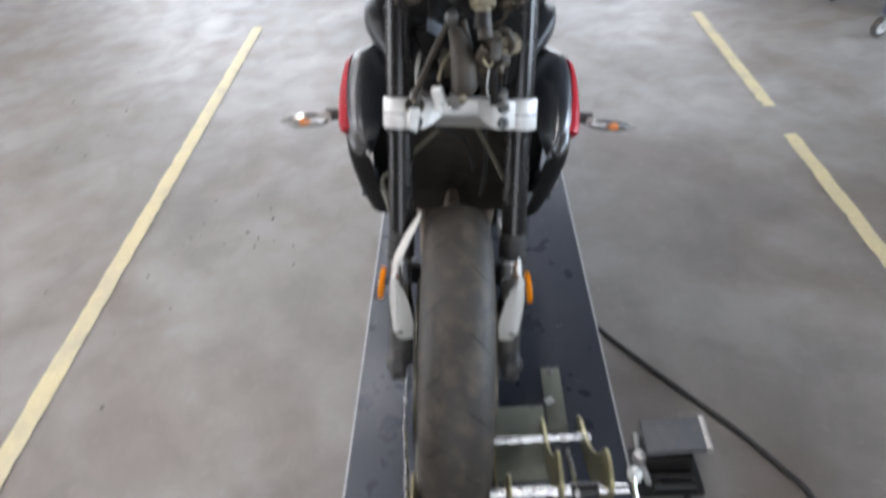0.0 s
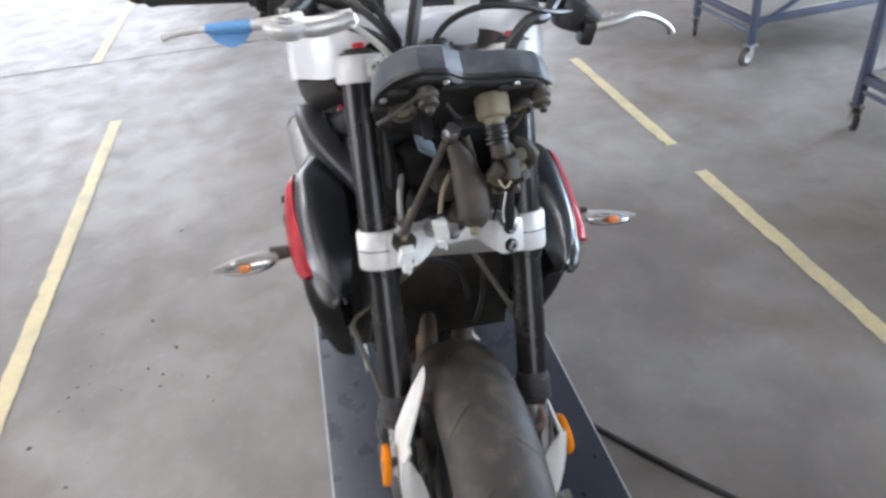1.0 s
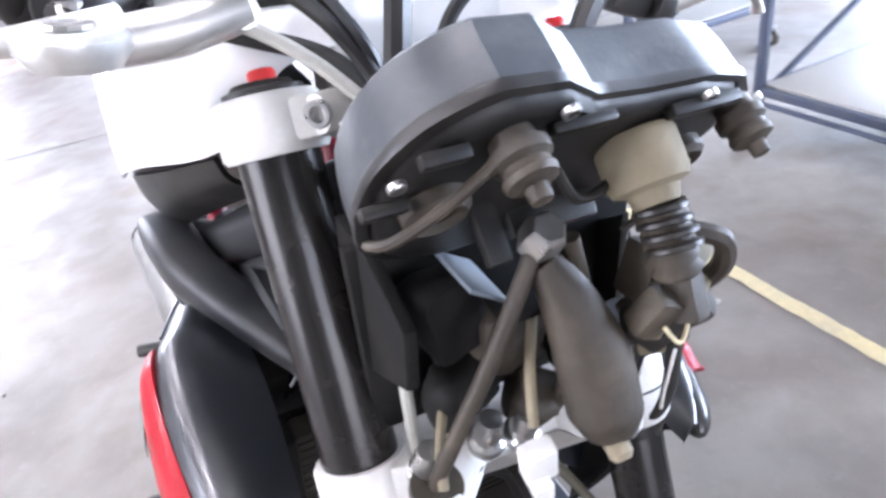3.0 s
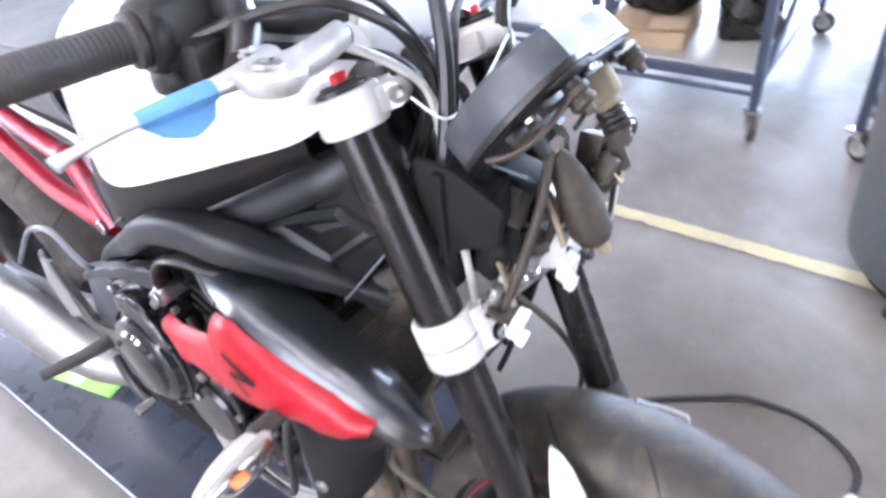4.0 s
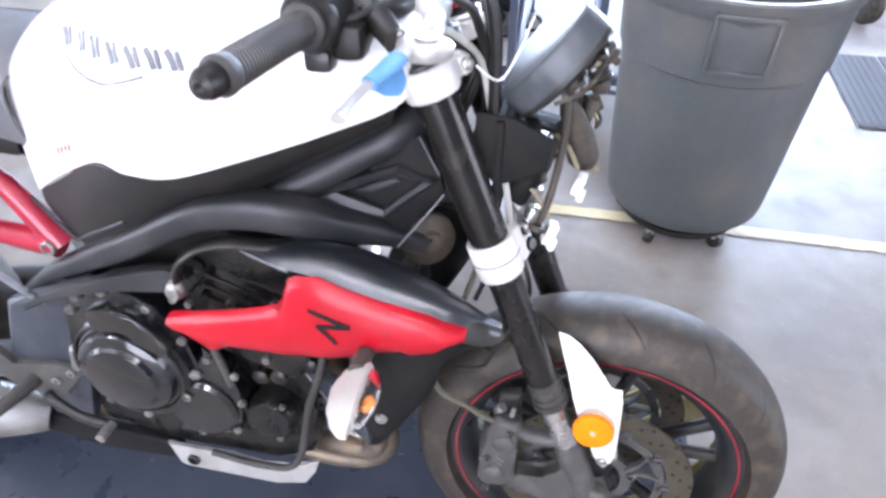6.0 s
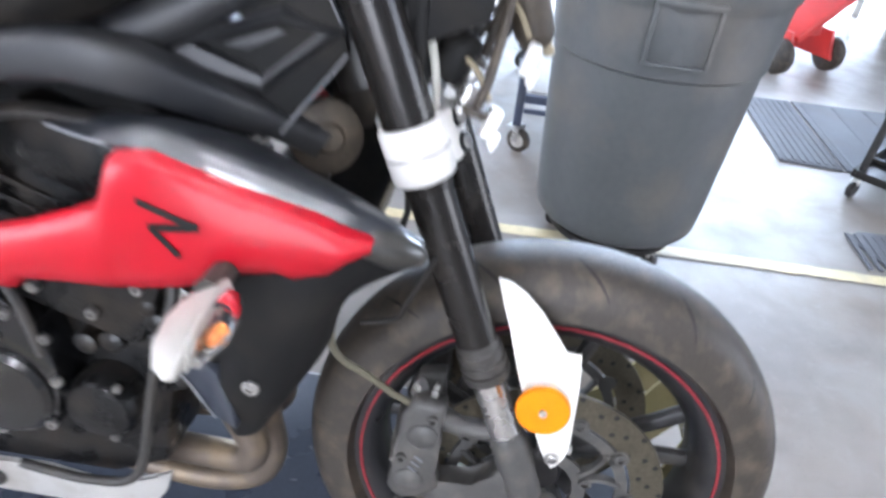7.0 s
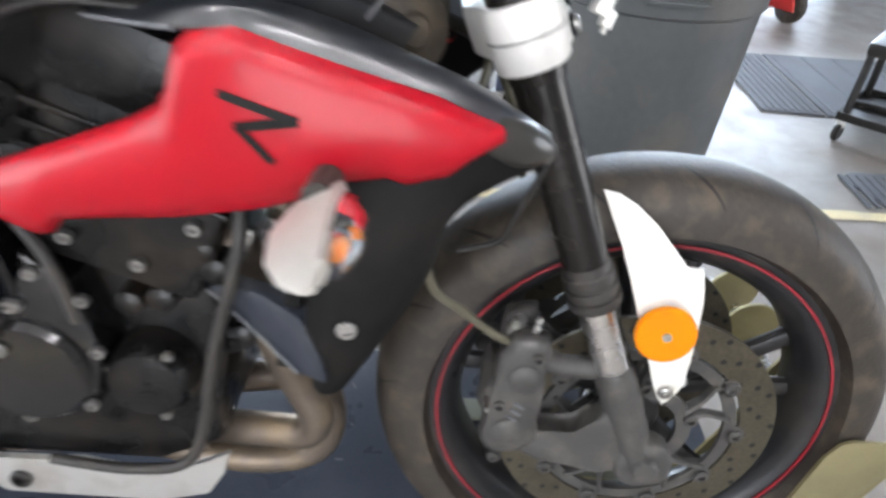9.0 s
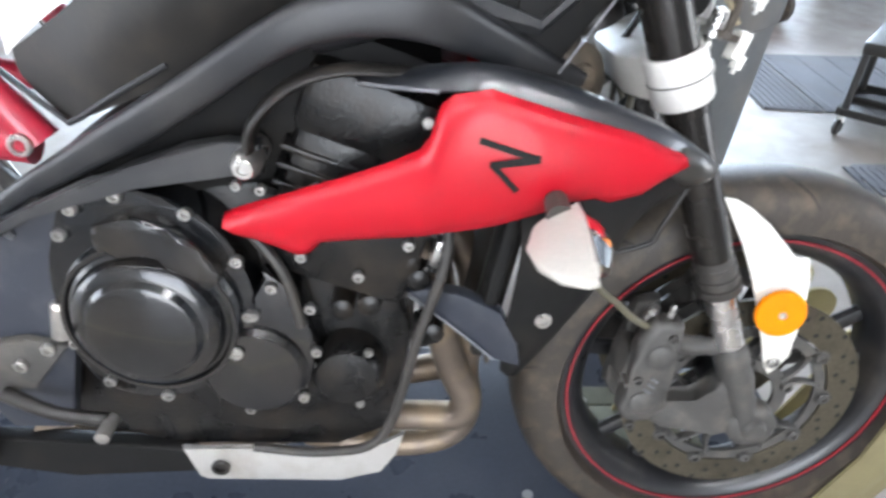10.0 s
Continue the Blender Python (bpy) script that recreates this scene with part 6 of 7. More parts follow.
# front detail of the engine
rng = random.Random(8)
for k in range(9):
    y, z = rng.uniform(0.40, 0.56), rng.uniform(0.40, 0.56)
    part("casting_boss", lathe([(0.014, -0.03), (0.013, 0.004), (0.008, 0.007), (0.0, 0.007)], (-0.135, y, z), (-1, 0, 0), 14), M_ENGINE, eng)
part("front_hose", sweep([(-0.12, 0.40, 0.62), (-0.155, 0.39, 0.56), (-0.16, 0.42, 0.45), (-0.15, 0.46, 0.30), (-0.14, 0.53, 0.262), (-0.135, 0.62, 0.265)], 0.006, 10, 8), M_SOFTRUB, eng, "black hose round the engine front")

# exhaust
exh = thing("exhaust")
exh.parent = bike
for x, run in ((0.0, [(0, 0.435, 0.53), (-0.004, 0.385, 0.512), (-0.008, 0.352, 0.455), (-0.01, 0.347, 0.39), (-0.01, 0.353, 0.335), (-0.01, 0.354, 0.282), (-0.01, 0.347, 0.225), (-0.01, 0.364, 0.176), (-0.01, 0.41, 0.152), (-0.01, 0.48, 0.15), (-0.01, 0.58, 0.17)]),
               (-0.095, [(-0.095, 0.435, 0.53), (-0.091, 0.408, 0.505), (-0.082, 0.398, 0.445), (-0.072, 0.388, 0.388), (-0.062, 0.372, 0.328), (-0.06, 0.354, 0.28), (-0.057, 0.366, 0.248), (-0.05, 0.412, 0.24), (-0.04, 0.52, 0.232)]),
               (0.095, [(0.095, 0.435, 0.53), (0.091, 0.408, 0.505), (0.082, 0.398, 0.445), (0.072, 0.388, 0.388), (0.062, 0.372, 0.328), (0.06, 0.354, 0.28), (0.057, 0.366, 0.248), (0.05, 0.412, 0.24), (0.04, 0.52, 0.232)])):
    part("header_pipe", sweep(run, 0.0205, 18, 6), M_HEADER, exh, "bronze heat-stained header pipe")
    part("header_flange", box((x, 0.40, 0.532), (0.06, 0.014, 0.04), 0.005, (20, 0, 0)), M_STEEL, exh)
part("collector", sweep([(0, 0.5, 0.19), (-0.01, 0.62, 0.19), (-0.03, 0.78, 0.2), (-0.08, 0.92, 0.24)], [0.03, 0.034, 0.032, 0.028], 18, 6), M_HEADER, exh)
part("silencer", sweep([(-0.11, 0.95, 0.255), (-0.14, 1.02, 0.28), (-0.17, 1.13, 0.32), (-0.19, 1.36, 0.38)], [0.035, 0.055, 0.06, 0.058], 24, 5, 0.8), M_SILENCER, exh, "brushed alloy silencer")
part("end_cap", lathe([(0.045, 0.0), (0.045, 0.02), (0.03, 0.03), (0.02, 0.028), (0.02, 0.0)], (-0.19, 1.36, 0.38), (-0.05, 1, 0.2), 24), M_BLACK, exh)
for s in (-1, 1):
    gd = part("belly_guard", prism([(0.715, 0.25), (0.70, 0.2), (0.69, 0.194), (0.52, 0.192), (0.465, 0.208), (0.445, 0.24), (0.435, 0.275), (0.455, 0.262), (0.49, 0.243), (0.54, 0.236), (0.595, 0.252), (0.65, 0.245)], s * 0.115, s * 0.123, 0.003), M_ALLOY, eng, "brushed alloy belly guard")
    part("lower_rail", prism([(0.705, 0.243), (0.7, 0.2), (0.86, 0.19), (1.0, 0.215), (1.0, 0.262), (0.86, 0.25)], s * 0.092, s * 0.116, 0.006), M_MATT, eng, "black lower rail behind the guard")
    bolt((s * 0.123, 0.67, 0.218), (s, 0, 0), gd, 0.012, 0.006, M_SATIN)

# swing arm, pegs, side stand
arm = thing("swing_arm")
arm.parent = bike
for s in (-1, 1):
    part("arm", sweep([(s * 0.085, 0.86, 0.40), (s * 0.11, 1.0, 0.38), (s * 0.115, 1.2, 0.345), (s * 0.112, 1.42, 0.312)], [0.045, 0.04, 0.034, 0.03], 14, 5, 0.5), M_GREY, arm, "dark grey swing arm")
    peg = thing("rider_peg")
    peg.parent = bike
    part("hanger", prism([(0.80, 0.43), (0.845, 0.44), (0.93, 0.42), (1.01, 0.525), (1.03, 0.52), (0.975, 0.40), (0.93, 0.36), (0.85, 0.37)], s * 0.14, s * 0.152, 0.004), M_CAST, peg, "dull grey alloy peg hanger")
    part("heel_plate", prism([(0.96, 0.43), (1.005, 0.53), (1.03, 0.53), (1.05, 0.47), (1.02, 0.40)], s * 0.152, s * 0.156, 0.001), M_SILENCER, peg)
    rod = part("peg", sweep([(s * 0.15, 0.90, 0.395), (s * 0.2, 0.915, 0.388), (s * 0.262, 0.94, 0.382)], [0.014, 0.012, 0.011], 10, 4), M_SOFTRUB, peg, "black rubber foot peg")
    part("pedal", sweep([(s * 0.16, 0.88, 0.37), (s * 0.175, 0.82, 0.355), (s * 0.18, 0.76, 0.35)], [0.009, 0.008, 0.009], 10, 4), M_SATIN, peg)
    part("pedal_tip", lathe([(0.0, -0.002), (0.008, -0.002), (0.008, 0.03), (0.0, 0.031)], (s * 0.178, 0.758, 0.35), (s, 0, 0), 12), M_STEEL, peg)
    for y, z in ((0.82, 0.428), (0.855, 0.405), (0.9, 0.395)):
        bolt((s * 0.152, y, z), (s, 0, 0), peg, 0.008, 0.006)
    part("light_switch", lathe([(0.012, -0.01), (0.012, 0.03), (0.008, 0.034), (0.0, 0.034)], (s * 0.15, 0.80, 0.455), (0, -0.2, 1), 14), M_STEEL, peg)
stand = thing("side_stand")
stand.parent = bike
part("leg", sweep([(0.12, 0.80, 0.26), (0.2, 0.83, 0.12), (0.243, 0.85, -0.005)], [0.014, 0.012, 0.011], 12, 4), M_SATIN, stand)
part("foot", box((0.247, 0.855, -0.012), (0.05, 0.06, 0.008), 0.002, (0, -LEAN, 0)), M_SATIN, stand)
hose("rear_brake_hose", [(-0.14, 0.83, 0.56), (-0.16, 0.84, 0.60), (-0.16, 0.9, 0.633), (-0.158, 1.0, 0.60), (-0.15, 1.12, 0.51), (-0.13, 1.25, 0.42)], 0.005, M_GREY, arm)
hose("front_brake_hose", [(-0.03, 0.19, 0.69), (-0.1, 0.22, 0.6), (-0.145, 0.235, 0.55), (-0.142, 0.228, 0.512), (-0.13, 0.2, 0.482), (-0.12, 0.17, 0.452), (-0.115, 0.14, 0.434)], 0.0042, M_OLIVEHOSE, harness, "pale olive brake hose")
hose("front_brake_hose", [(0.03, 0.19, 0.69), (0.085, 0.15, 0.6), (0.118, 0.13, 0.52), (0.122, 0.13, 0.47), (0.115, 0.14, 0.434)], 0.0042, M_OLIVEHOSE, harness, "pale olive brake hose")
hose("sensor_lead", [(-0.12, 0.14, 0.63), (-0.125, 0.165, 0.575), (-0.125, 0.175, 0.555), (-0.12, 0.21, 0.54)], 0.003, M_BLACK, harness)

# ---- wheel chock on the lift ----
chock = thing("wheel_chock", (0.06, 0, DECK), label="zinc-plated front wheel clamp bolted to the lift deck", category="wheel clamp")
CUR = [(-0.10, 0.03), (-0.17, 0.09), (-0.215, 0.18), (-0.235, 0.265), (-0.248, 0.288), (-0.262, 0.294), (-0.305, 0.294), (-0.32, 0.288), (-0.328, 0.272), (-0.322, 0.25), (-0.303, 0.205), (-0.282, 0.14), (-0.25, 0.08), (-0.2, 0.03), (-0.13, 0.004)]
for x in (-0.088, 0.07):
    part("side_plate", moved(prism(CUR + [(0.05, 0.004), (0.05, 0.05), (-0.02, 0.035)], x - 0.0025, x + 0.0025, 0.001), pose(0, 0, 0, 0, LEAN, 0)), M_ZINC, chock, "zinc-gold curved side plate")
part("base_plate", box((0.125, 0.005, 0.004), (0.13, 0.19, 0.006), 0.001), M_OLIVE, chock, "olive painted base plate")
part("base_plate", box((-0.03, -0.12, 0.004), (0.14, 0.3, 0.006), 0.001), M_OLIVE, chock)
strap = part("strap_plate", box((0.217, 0.12, 0.004), (0.044, 0.18, 0.006), 0.001), M_OLIVE, chock, "olive strap plate")
bolt((0.215, 0.2, 0.007), (0, 0, 1), strap, 0.008, 0.005)
part("guide_rod", sweep([(0.06, -0.035, 0.07), (0.275, -0.035, 0.07)], 0.007, 12, 2), M_CHROME, chock, "bright steel guide rod")
part("clamp_screw", sweep([(0.06, -0.252, 0.232), (0.295, -0.252, 0.232)], 0.0085, 12, 2), M_CHROME, chock, "bright steel clamp screw")
part("sleeve", lathe([(0.0085, 0), (0.013, 0), (0.013, 0.045), (0.0085, 0.045)], (0.2, -0.252, 0.232), (1, 0, 0), 16), M_SATIN, chock)
ARM = [(0.055, 0.007), (0.05, 0.03), (0.02, 0.06), (-0.04, 0.085), (-0.1, 0.125), (-0.15, 0.18), (-0.19, 0.245)]
ARM += [(-0.24 + 0.039 * math.cos(a), 0.262 + 0.039 * math.sin(a)) for a in (radians(20 + 200 * k / 12) for k in range(13))]
ARM += [(-0.262, 0.205), (-0.22, 0.14), (-0.16, 0.085), (-0.1, 0.045), (-0.03, 0.025), (0.0, 0.007)]
for x in (0.182, 0.262):
    part("clamp_arm", prism(ARM, x - 0.003, x + 0.003, 0.001), M_ZINC, chock, "zinc-gold curved clamp arm with a round head")
part("lever_link", sweep([(0.21, -0.146, 0.182), (0.209, -0.187, 0.212), (0.209, -0.264, 0.24)], 0.009, 8, 4, 0.5), M_CHROME, chock)
part("tie_rod", sweep([(-0.128, 0.2, 0.02), (-0.122, 0.03, 0.04), (-0.106, -0.142, 0.06), (-0.1, -0.26, 0.06)], 0.009, 10, 4, 0.6), M_CHROME, chock, "bright steel tie bar")
part("end_knob", lathe([(0.0, 0.012), (0.008, 0.011), (0.013, 0.004), (0.013, -0.004), (0.008, -0.012), (0.0, -0.012)], (0.311, -0.226, 0.232), (0.2, 0.3, 1), 20), M_NYLON, chock, "white worn end knob")
part("end_lever", sweep([(0.309, -0.23, 0.232), (0.305, -0.252, 0.232), (0.304, -0.3, 0.228)], 0.009, 8, 4, 0.5), M_CHROME, chock)
part("foot_bracket", box((0.0, -0.27, 0.03), (0.18, 0.05, 0.06), 0.005), M_ZINC, chock)
part("label_scrap", box((0.205, 0.11, 0.009), (0.02, 0.018, 0.002), 0.0005, (0, 0, 25)), M_NYLON, chock, "scrap of white tape")
part("washer_spot", lathe([(0.003, 0.0), (0.009, 0.0), (0.009, 0.003), (0.003, 0.003)], (0.0, 0.235, 0.0005), (0, 0, 1), 16), M_STEEL, chock, "loose steel washer")

# ---- foot pump and air hose ----
pump = thing("foot_pump", (0.545, 0.08, 0), label="grey steel lift foot pump with a treadle on the floor", category="foot pump")
part("treadle", moved(box((0, 0, 0), (0.15, 0.085, 0.02), 0.006), pose(0.02, 0.02, 0.105, 8, -4, 0)), M_GREY, pump, "grey steel treadle")
part("treadle_edge", moved(box((0, 0, 0), (0.014, 0.087, 0.022), 0.003), pose(0.09, 0.02, 0.11, 8, -4, 0)), M_ALLOY, pump)
part("body", box((0.0, 0.01, 0.045), (0.12, 0.07, 0.07), 0.01), M_SATIN, pump)
for y in (-0.035, -0.06):
    part("cylinder", sweep([(-0.04, y, 0.022), (0.06, y, 0.022)], 0.012, 14, 2), M_SATIN, pump)
part("crank", join(sweep([(-0.065, 0.05, 0.08), (-0.062, 0.0, 0.06), (-0.055, -0.07, 0.05)], 0.008, 10, 4), lathe([(0.0, -0.015), (0.014, -0.012), (0.016, 0.0), (0.014, 0.012), (0.0, 0.015)], (-0.07, -0.02, 0.085), (0, 0, 1), 14)), M_ALLOY, pump)
part("base", box((0.0, -0.01, 0.006), (0.16, 0.13, 0.012), 0.003), M_SATIN, pump)
air = thing("air_hose", (0, 0, 0), label="black corrugated air hose lying on the floor", category="hose")
HP = [(0.34, 0.75), (0.42, 0.64), (0.49, 0.52), (0.64, 0.32), (0.75, 0.18), (0.82, 0.07), (0.86, -0.01), (0.86, -0.15), (0.78, -0.26), (0.66, -0.24), (0.6, -0.12), (0.58, 0.0)]
line_ = curve_pts([(x, y, 0.009) for x, y in HP], 40)
rings = []
for i, p in enumerate(line_):
    d = (line_[min(i + 1, len(line_) - 1)] - line_[max(i - 1, 0)]).normalized()
    sd = d.cross(V((0, 0, 1))).normalized()
    r = 0.0085 if i % 2 else 0.0068
    rings.append([p + (sd * math.cos(a) + V((0, 0, 1)) * math.sin(a)) * r for a in (2 * math.pi * k / 8 for k in range(8))])
part("hose", skin(rings), M_SOFTRUB, air, sharp=80)

# ---- grey bin on a dolly ----
bin_ = thing("trash_bin", (1.47, -0.335, 0), label="grey ribbed plastic trash bin on a wheeled dolly", category="trash bin")
BH = 0.09


def bin_r(z):
    return float(np.interp(z, [0, 0.58, 0.585, 0.76, 0.78, 0.82], [0.262, 0.299, 0.308, 0.32, 0.333, 0.333]))


prof = [(0.0, 0.0), (0.19, 0.0), (0.206, 0.006), (0.25, 0.034), (0.262, 0.05)] + [(bin_r(z), z) for z in (0.1, 0.25, 0.4, 0.57, 0.578, 0.586, 0.65, 0.75, 0.765, 0.775, 0.81)] + [(0.328, 0.818), (0.308, 0.815), (0.303, 0.7), (0.24, 0.06), (0.19, 0.02), (0.0, 0.02)]
part("body", lathe(prof, (0, 0, BH), (0, 0, 1), 64), M_BIN, bin_, "grey plastic bin body", sharp=30)
for ang in (177, 357):
    a = radians(ang)
    hd = moved(join(box((0, 0, 0), (0.012, 0.16, 0.012), 0.003), box((0, -0.078, 0.075), (0.012, 0.012, 0.15), 0.003), box((0, 0.078, 0.075), (0.012, 0.012, 0.15), 0.003), box((0, 0, 0.155), (0.02, 0.17, 0.016), 0.004)), Matrix.Rotation(a, 4, "Z") @ Matrix.Translation((0.315, 0, BH + 0.625)) @ pose(0, 0, 0, 0, 4, 0))
    h = part("handle", hd, M_BIN, bin_, "moulded grip recess frame")
    part("grip_recess", moved(box((0, 0, 0), (0.004, 0.144, 0.145), 0.001), Matrix.Rotation(a, 4, "Z") @ Matrix.Translation((0.3135, 0, BH + 0.70)) @ pose(0, 0, 0, 0, 4, 0)), M_BIN, h, "moulded grip recess")
dolly = part("dolly", lathe([(0.0, 0.0), (0.2, 0.0), (0.21, 0.01), (0.21, 0.03), (0.2, 0.034), (0.0, 0.034)], (0, 0, 0.056), (0, 0, 1), 48), M_BLACK, bin_, "black plastic dolly")
for k in range(5):
    a = 2 * math.pi * k / 5 + 2.6
    part("caster", lathe([(0.0, -0.012), (0.026, -0.012), (0.028, -0.008), (0.028, 0.008), (0.026, 0.012), (0.0, 0.012)], (0.19 * math.cos(a), 0.19 * math.sin(a), 0.028), (math.sin(a), -math.cos(a), 0.0), 18), M_SATIN, dolly)
    part("caster_fork", box((0.19 * math.cos(a), 0.19 * math.sin(a), 0.048), (0.03, 0.03, 0.02), 0.004), M_STEEL, dolly)


# ---- service carts ----
def caster(x, y, parent, yaw):
    m = pose(x, y, 0, 0, 0, yaw)
    tyre = lathe([(0.0, -0.014), (0.036, -0.014), (0.05, -0.01), (0.05, 0.01), (0.036, 0.014), (0.0, 0.014)], (0.02, 0, 0.05), (0, 1, 0), 24)
    w = part("caster_wheel", moved(tyre, m), M_RUBBER, parent, "black caster tyre")
    part("caster_hub", moved(lathe([(0.0, -0.016), (0.03, -0.016), (0.03, 0.016), (0.0, 0.016)], (0.02, 0, 0.05), (0, 1, 0), 18), m), M_ALLOY, w, "pale caster hub")
    fork = join(box((0.012, -0.021, 0.075), (0.03, 0.004, 0.06), 0.001), box((0.012, 0.021, 0.075), (0.03, 0.004, 0.06), 0.001), box((0.0, 0, 0.108), (0.06, 0.06, 0.008), 0.002))
    part("caster_fork", moved(fork, m), M_STEEL, w)


def cart(at, w, d, h, yaw, label, group="service carts"):
    """Angle-iron cart: legs on casters, lower shelf, braces, top tray."""
    ob = thing("service_cart", m=pose(*at, 0, 0, yaw), label=label, category="cart", group=group)
    t = 0.034
    for x in (0, d):
        for y in (0, w):
            part("leg", box((x, y, 0.112 + (h - 0.112) / 2), (t, t, h - 0.112), 0.004), M_CART, ob)
            caster(x, y, ob, 200 + 70 * (x > 0) + 40 * (y > 0))
    for z in (0.23, h - 0.03):
        for y in (0, w):
            part("rail", box((d / 2, y, z), (d - t, t * 0.8, t), 0.003), M_CART, ob)
        for x in (0, d):
            part("rail", box((x, w / 2, z), (t * 0.8, w - t, t), 0.003), M_CART, ob)
    part("shelf", box((d / 2, w / 2, 0.252), (d - 0.03, w - 0.03, 0.008), 0.001), M_SIGNAL, ob, "pale sheet steel lower shelf")
    for x in (0, d):
        part("lower_rail", sweep([(x, 0.02, 0.175), (x, w - 0.02, 0.175)], 0.011, 8, 2), M_CART, ob)
    part("tray", box((d / 2, w / 2, h), (d + 0.04, w + 0.04, 0.03), 0.006), M_CART, ob, "dark steel top tray")
    part("brace", sweep([(0.02, 0, 0.2), (d - 0.02, 0, h - 0.1)], 0.014, 8, 2), M_CART, ob)
    part("brace", sweep([(0.02, w, 0.2), (d - 0.02, w, h - 0.1)], 0.014, 8, 2), M_CART, ob)
    return ob


cart((2.22, 2.53, 0), 0.55, 1.0, 0.80, 0, "dark blue steel service cart on casters")
cart((2.2, 1.06, 0), 0.65, 1.0, 0.80, 0, "dark blue steel service cart on casters")
cart((2.06, 0.36, 0), 0.58, 1.0, 0.82, 0, "dark blue steel service cart with boxes on its shelf")
cart((2.06, -0.52, 0), 0.53, 1.0, 0.82, 0, "dark blue steel service cart behind the bin")


def carton(at, size, yaw, label):
    ob = thing("cardboard_box", m=pose(*at, 0, 0, yaw), label=label, category="box")
    part("body", box((0, 0, size[2] / 2), size, 0.003), M_CARD, ob)
    for s in (-1, 1):
        part("flap", moved(box((0, 0, 0), (size[0], size[1] * 0.45, 0.004), 0.001), pose(0, s * size[1] * 0.26, size[2] + 0.012, s * 5, 0, 0)), M_CARD, ob)


carton((2.3, 0.84, 0.257), (0.36, 0.3, 0.07), 7, "brown cardboard box on the cart's lower shelf")


def engine_part(at, yaw, k, label):
    """A pile of dark dismantled machine parts."""
    ob = thing("machine_part", m=pose(*at, 0, 0, yaw), label=label, category="machine part")
    part("casing", join(box((0, 0, 0.1), (0.26, 0.22, 0.2), 0.03), lathe([(0.07, -0.12), (0.085, -0.1), (0.085, 0.12), (0.07, 0.14)], (0.05, 0, 0.24), (0, 1, 0), 24)), M_ENGINE, ob, "oily dark casing")
    for q in range(4):
        part("flange", lathe([(0.0, 0.0), (0.05 - 0.006 * q, 0.0), (0.05 - 0.006 * q, 0.02), (0.0, 0.03)], (-0.13, -0.06 + 0.05 * q, 0.08 + 0.03 * q), (-1, 0.1 * k, 0), 20), (M_CAST, M_ENGINE)[q % 2], ob)
    part("arm", sweep([(-0.1, 0.05, 0.15), (-0.2, 0.1, 0.22), (-0.18, 0.16, 0.3)], 0.018, 10, 5), M_CAST, ob)


engine_part((2.42, 0.52, 0.257), 20, 1, "oily dark machine casing on the cart's lower shelf")
engine_part((2.36, 0.84, 0.347), 75, 2, "oily dark machine casing on top of a cardboard box")
engine_part((2.4, 0.62, 0.835), -30, 2, "oily dark machine casing on the cart's top tray")
engine_part((2.6, 1.45, 0.815), 60, 1, "oily dark machine casing on the cart's top tray")
engine_part((2.5, -0.25, 0.835), 10, 1, "oily dark machine casing on the cart's top tray")
engine_part((2.6, 2.8, 0.815), 100, 2, "oily dark machine casing on the cart's top tray")


# ---- rubber mats ----
def mat(outline, label, ribbed=True):
    """Slotted rubber floor mat: a bevelled sheet and raised ribs across."""
    ob = thing("floor_mat", (0, 0, 0), label=label, category="mat", group="floor mats")
    part("sheet", prism(outline, 0.001, 0.009, 0.003, axis="z"), M_MAT, ob, "black rubber sheet")
    x0_, x1_ = min(p[0] for p in outline), max(p[0] for p in outline)
    y0_, y1_ = min(p[1] for p in outline), max(p[1] for p in outline)
    bm = bmesh.new()
    n = int((y1_ - y0_) / 0.033)
    for k in range(n):
        y = y0_ + 0.03 + k * 0.033
        if not ribbed and k % 5:
            continue
        xa, xb = x0_ + 0.03, x1_ - 0.03
        bmesh.ops.create_cube(bm, size=1, matrix=Matrix.Translation(((xa + xb) / 2, y, 0.0095)) @ Matrix.Diagonal((xb - xa, 0.015, 0.006 if ribbed else 0.003, 1)))
    part("rib", bm, M_MAT, ob, "raised rubber ribs")["kind"] = "stuff"
    return ob


mat([(3.06, -1.18), (2.29, -1.17), (2.27, -1.44), (3.07, -1.44)], "dark grey ribbed rubber mat on the floor")
mat([(2.27, -1.455), (2.27, -2.02), (3.07, -2.02), (3.07, -1.455)], "dark grey smooth rubber mat on the floor", False)
mat([(2.27, -2.035), (2.27, -2.6), (3.07, -2.6), (3.07, -2.035)], "dark grey smooth rubber mat on the floor", False)
mat([(1.69, -1.24), (1.5, -1.32), (1.45, -1.45), (1.45, -2.3), (1.74, -2.3), (1.74, -1.3)], "black ribbed rubber mat on the floor")

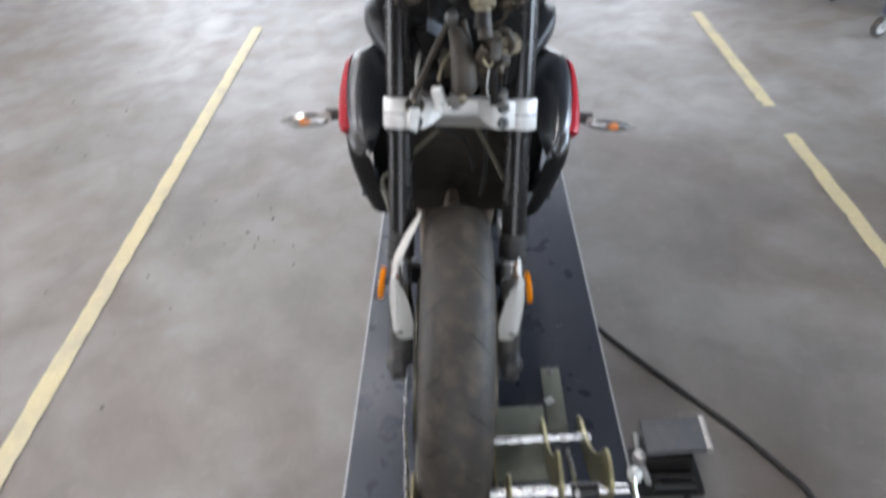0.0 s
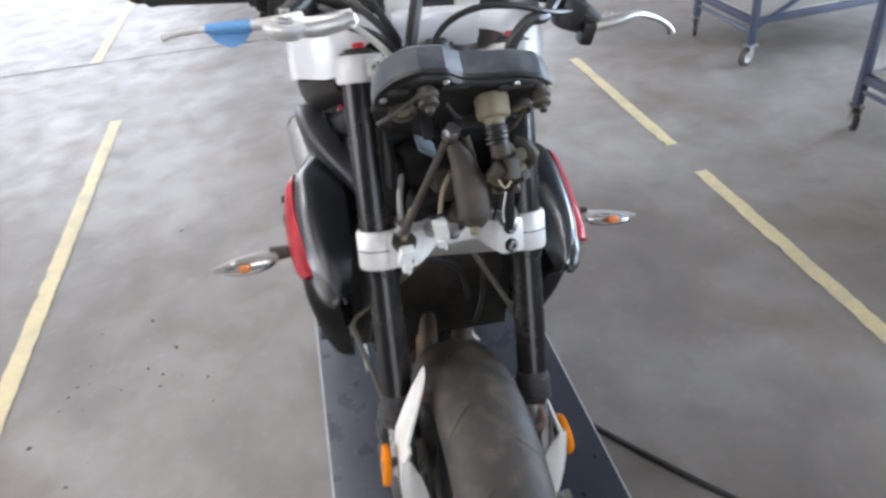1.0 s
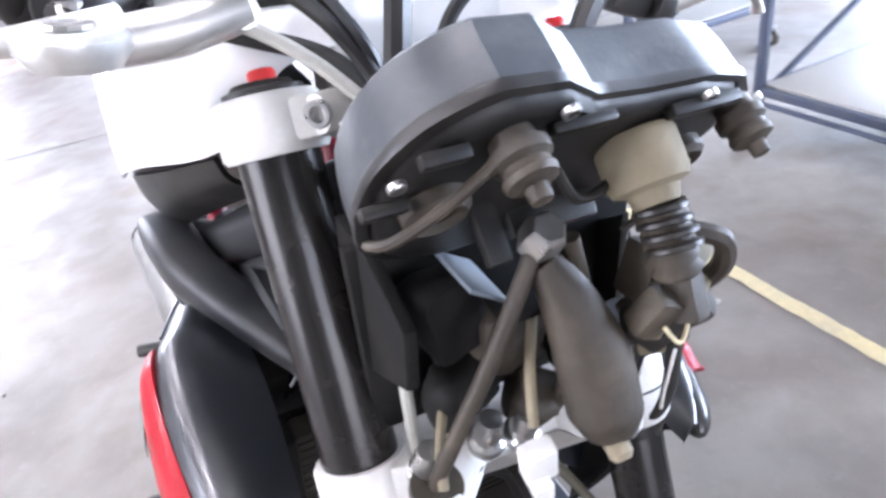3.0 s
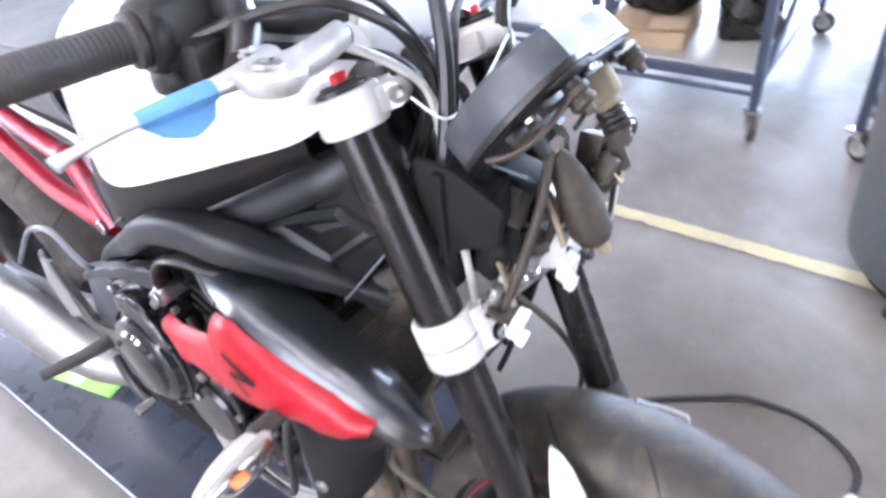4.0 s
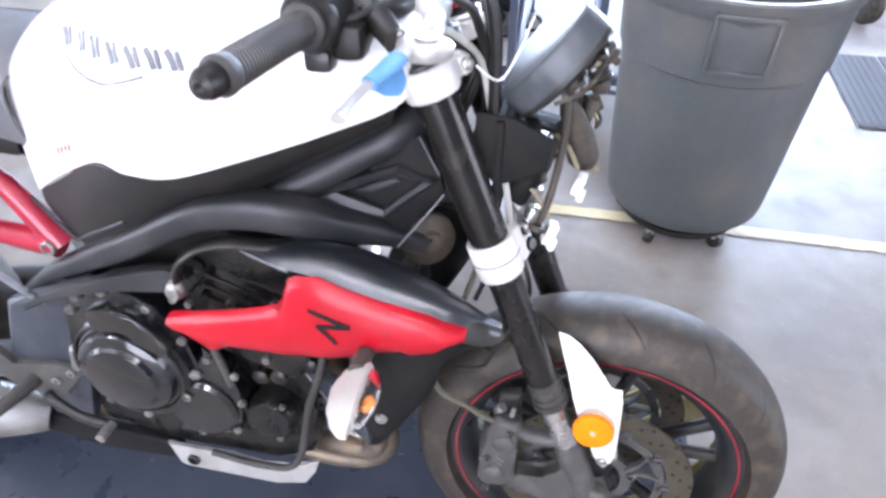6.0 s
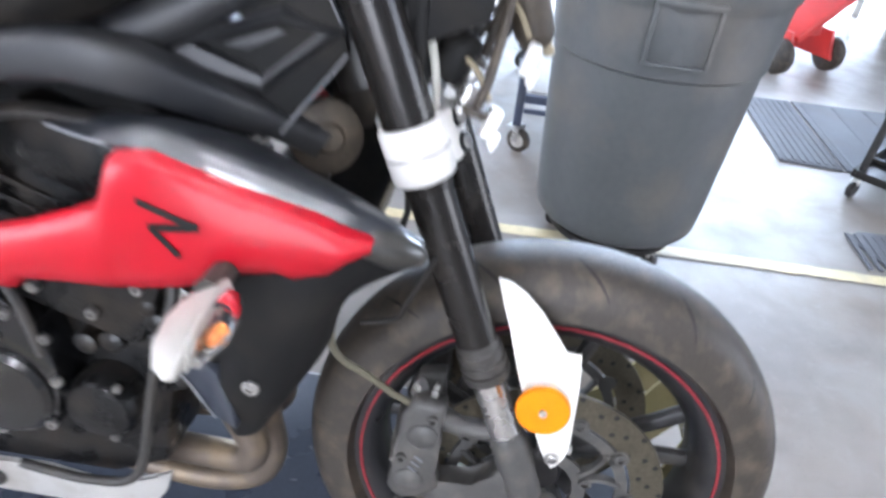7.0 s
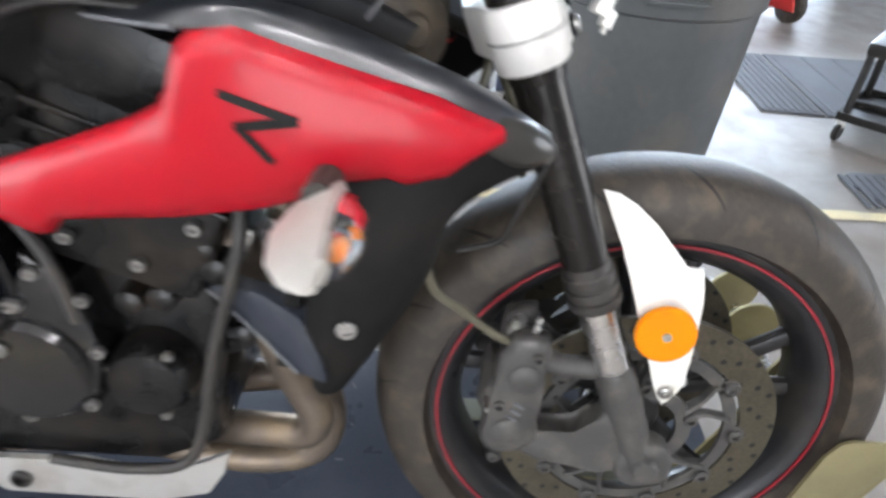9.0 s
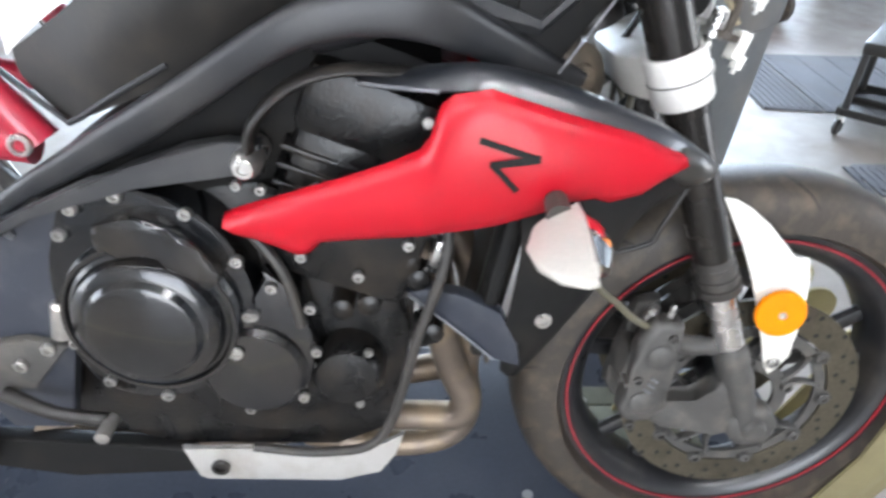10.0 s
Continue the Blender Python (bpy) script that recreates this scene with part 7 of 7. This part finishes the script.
# ---- roller stool ----
stool = thing("roller_stool", m=pose(2.03, -1.37, 0, 0, 0, -40), label="dark grey mechanic's roller stool with a tool tray", category="stool")
SW, SD = 0.36, 0.40
part("seat", box((SD / 2, -SW / 2 + 0.02, 0.375), (SD, SW, 0.055), 0.02), M_SATIN, stool, "dark padded seat")
tr = part("tray", box((SD / 2, -SW / 2 + 0.02, 0.092), (SD, SW, 0.008), 0.002), M_BLACK, stool, "black tool tray")
for c, z_ in (((SD / 2, 0.02, 0.105), (SD, 0.014, 0.034)), ((SD / 2, 0.02 - SW, 0.105), (SD, 0.014, 0.034)), ((0, 0.02 - SW / 2, 0.105), (0.014, SW - 0.016, 0.032)), ((SD, 0.02 - SW / 2, 0.105), (0.014, SW - 0.016, 0.032)), ((SD / 2, 0.02 - SW / 2, 0.105), (0.01, SW - 0.016, 0.03))):
    part("tray_edge", box(c, z_, 0.003), M_BLACK, tr)
for x in (0.03, SD - 0.03):
    for y in (0.0, 0.04 - SW):
        part("leg", sweep([(x, y, 0.09), (x + (0.02 if x < 0.2 else -0.02), y, 0.35)], 0.016, 8, 2), M_BLACK, stool)
        caster_m = lathe([(0.0, -0.012), (0.03, -0.012), (0.036, -0.006), (0.036, 0.006), (0.03, 0.012), (0.0, 0.012)], (x - 0.02, y, 0.036), (0.2, 1, 0), 18)
        part("caster", caster_m, M_SATIN, stool)
        part("caster_hood", box((x - 0.01, y, 0.068), (0.035, 0.035, 0.03), 0.008), M_ALLOY, stool)

# ---- red floor jack ----
jack = thing("floor_jack", m=pose(3.587, -1.693, 0, 0, 0, 28), label="red steel trolley jack with black wheels", category="jack")
for y in (-0.16, 0.16):
    part("side_frame", prism([(0.0, 0.08), (0.7, 0.06), (0.72, 0.14), (0.3, 0.24), (0.05, 0.24)], y - 0.012, y + 0.012, 0.004, axis="y"), M_JACKRED, jack, "red steel side frame")
    part("wheel", lathe([(0.0, -0.03), (0.08, -0.03), (0.1, -0.02), (0.1, 0.02), (0.08, 0.03), (0.0, 0.03)], (0.06, y * 1.25, 0.1), (0, 1, 0), 28), M_RUBBER, jack, "black jack wheel")
    part("rear_wheel", lathe([(0.0, -0.02), (0.055, -0.02), (0.06, -0.01), (0.06, 0.01), (0.055, 0.02), (0.0, 0.02)], (0.66, y * 1.2, 0.06), (0, 1, 0), 22), M_ALLOY, jack)
part("lift_arm", box((0.35, 0, 0.2), (0.6, 0.12, 0.06), 0.015, (0, 8, 0)), M_JACKRED, jack)
part("hood", box((0.2, -0.1, 0.36), (0.34, 0.56, 0.05), 0.012, (-36, 0, 0)), M_JACKRED, jack, "sloping red steel hood")
part("handle", sweep([(0.4, 0, 0.4), (0.6, 0, 0.7), (0.7, 0, 0.95)], 0.018, 12, 3), M_ALLOY, jack)

# ---- far bench with odds and ends ----
bench = thing("work_bench", m=pose(4.6, -3.6, 0, 0, 0, 0), label="pale steel workbench with tools along the far wall", category="workbench")
part("top", box((0.35, 1.0, 0.88), (0.75, 2.4, 0.05), 0.008), M_WALL, bench)
for x in (0.05, 0.65):
    for y in (-0.1, 1.0, 2.1):
        part("leg", box((x, y, 0.43), (0.06, 0.06, 0.86), 0.006), M_ALLOY, bench)
part("shelf", box((0.35, 1.0, 0.3), (0.7, 2.3, 0.03), 0.004), M_CART, bench)
for k, (x, y) in enumerate(((4.75, -3.3), (4.85, -2.7), (4.8, -2.2))):
    eb = thing("tool_case", m=pose(x, y, 0.315, 0, 0, 15 * k), label="dark plastic tool case on the bench shelf", category="tool case", group="tool cases")
    part("case", box((0, 0, 0.11), (0.35, 0.3, 0.22), 0.02), (M_GREY, M_CART, M_BLACK)[k], eb)
    part("case_handle", sweep([(-0.08, 0, 0.22), (-0.07, 0, 0.26), (0.07, 0, 0.26), (0.08, 0, 0.22)], 0.009, 8, 4), M_BLACK, eb)

# ---- green card on the lift ----
card = thing("green_card", m=pose(-0.02, 1.36, DECK, 0, 0, 12), label="bright green card packet lying on the lift deck", category="packet")
part("packet", box((0, 0, 0.006), (0.13, 0.2, 0.012), 0.002), M_GREEN, card)
part("packet_band", box((0, 0.02, 0.0135), (0.132, 0.04, 0.002), 0.0005), M_WHITE, card)
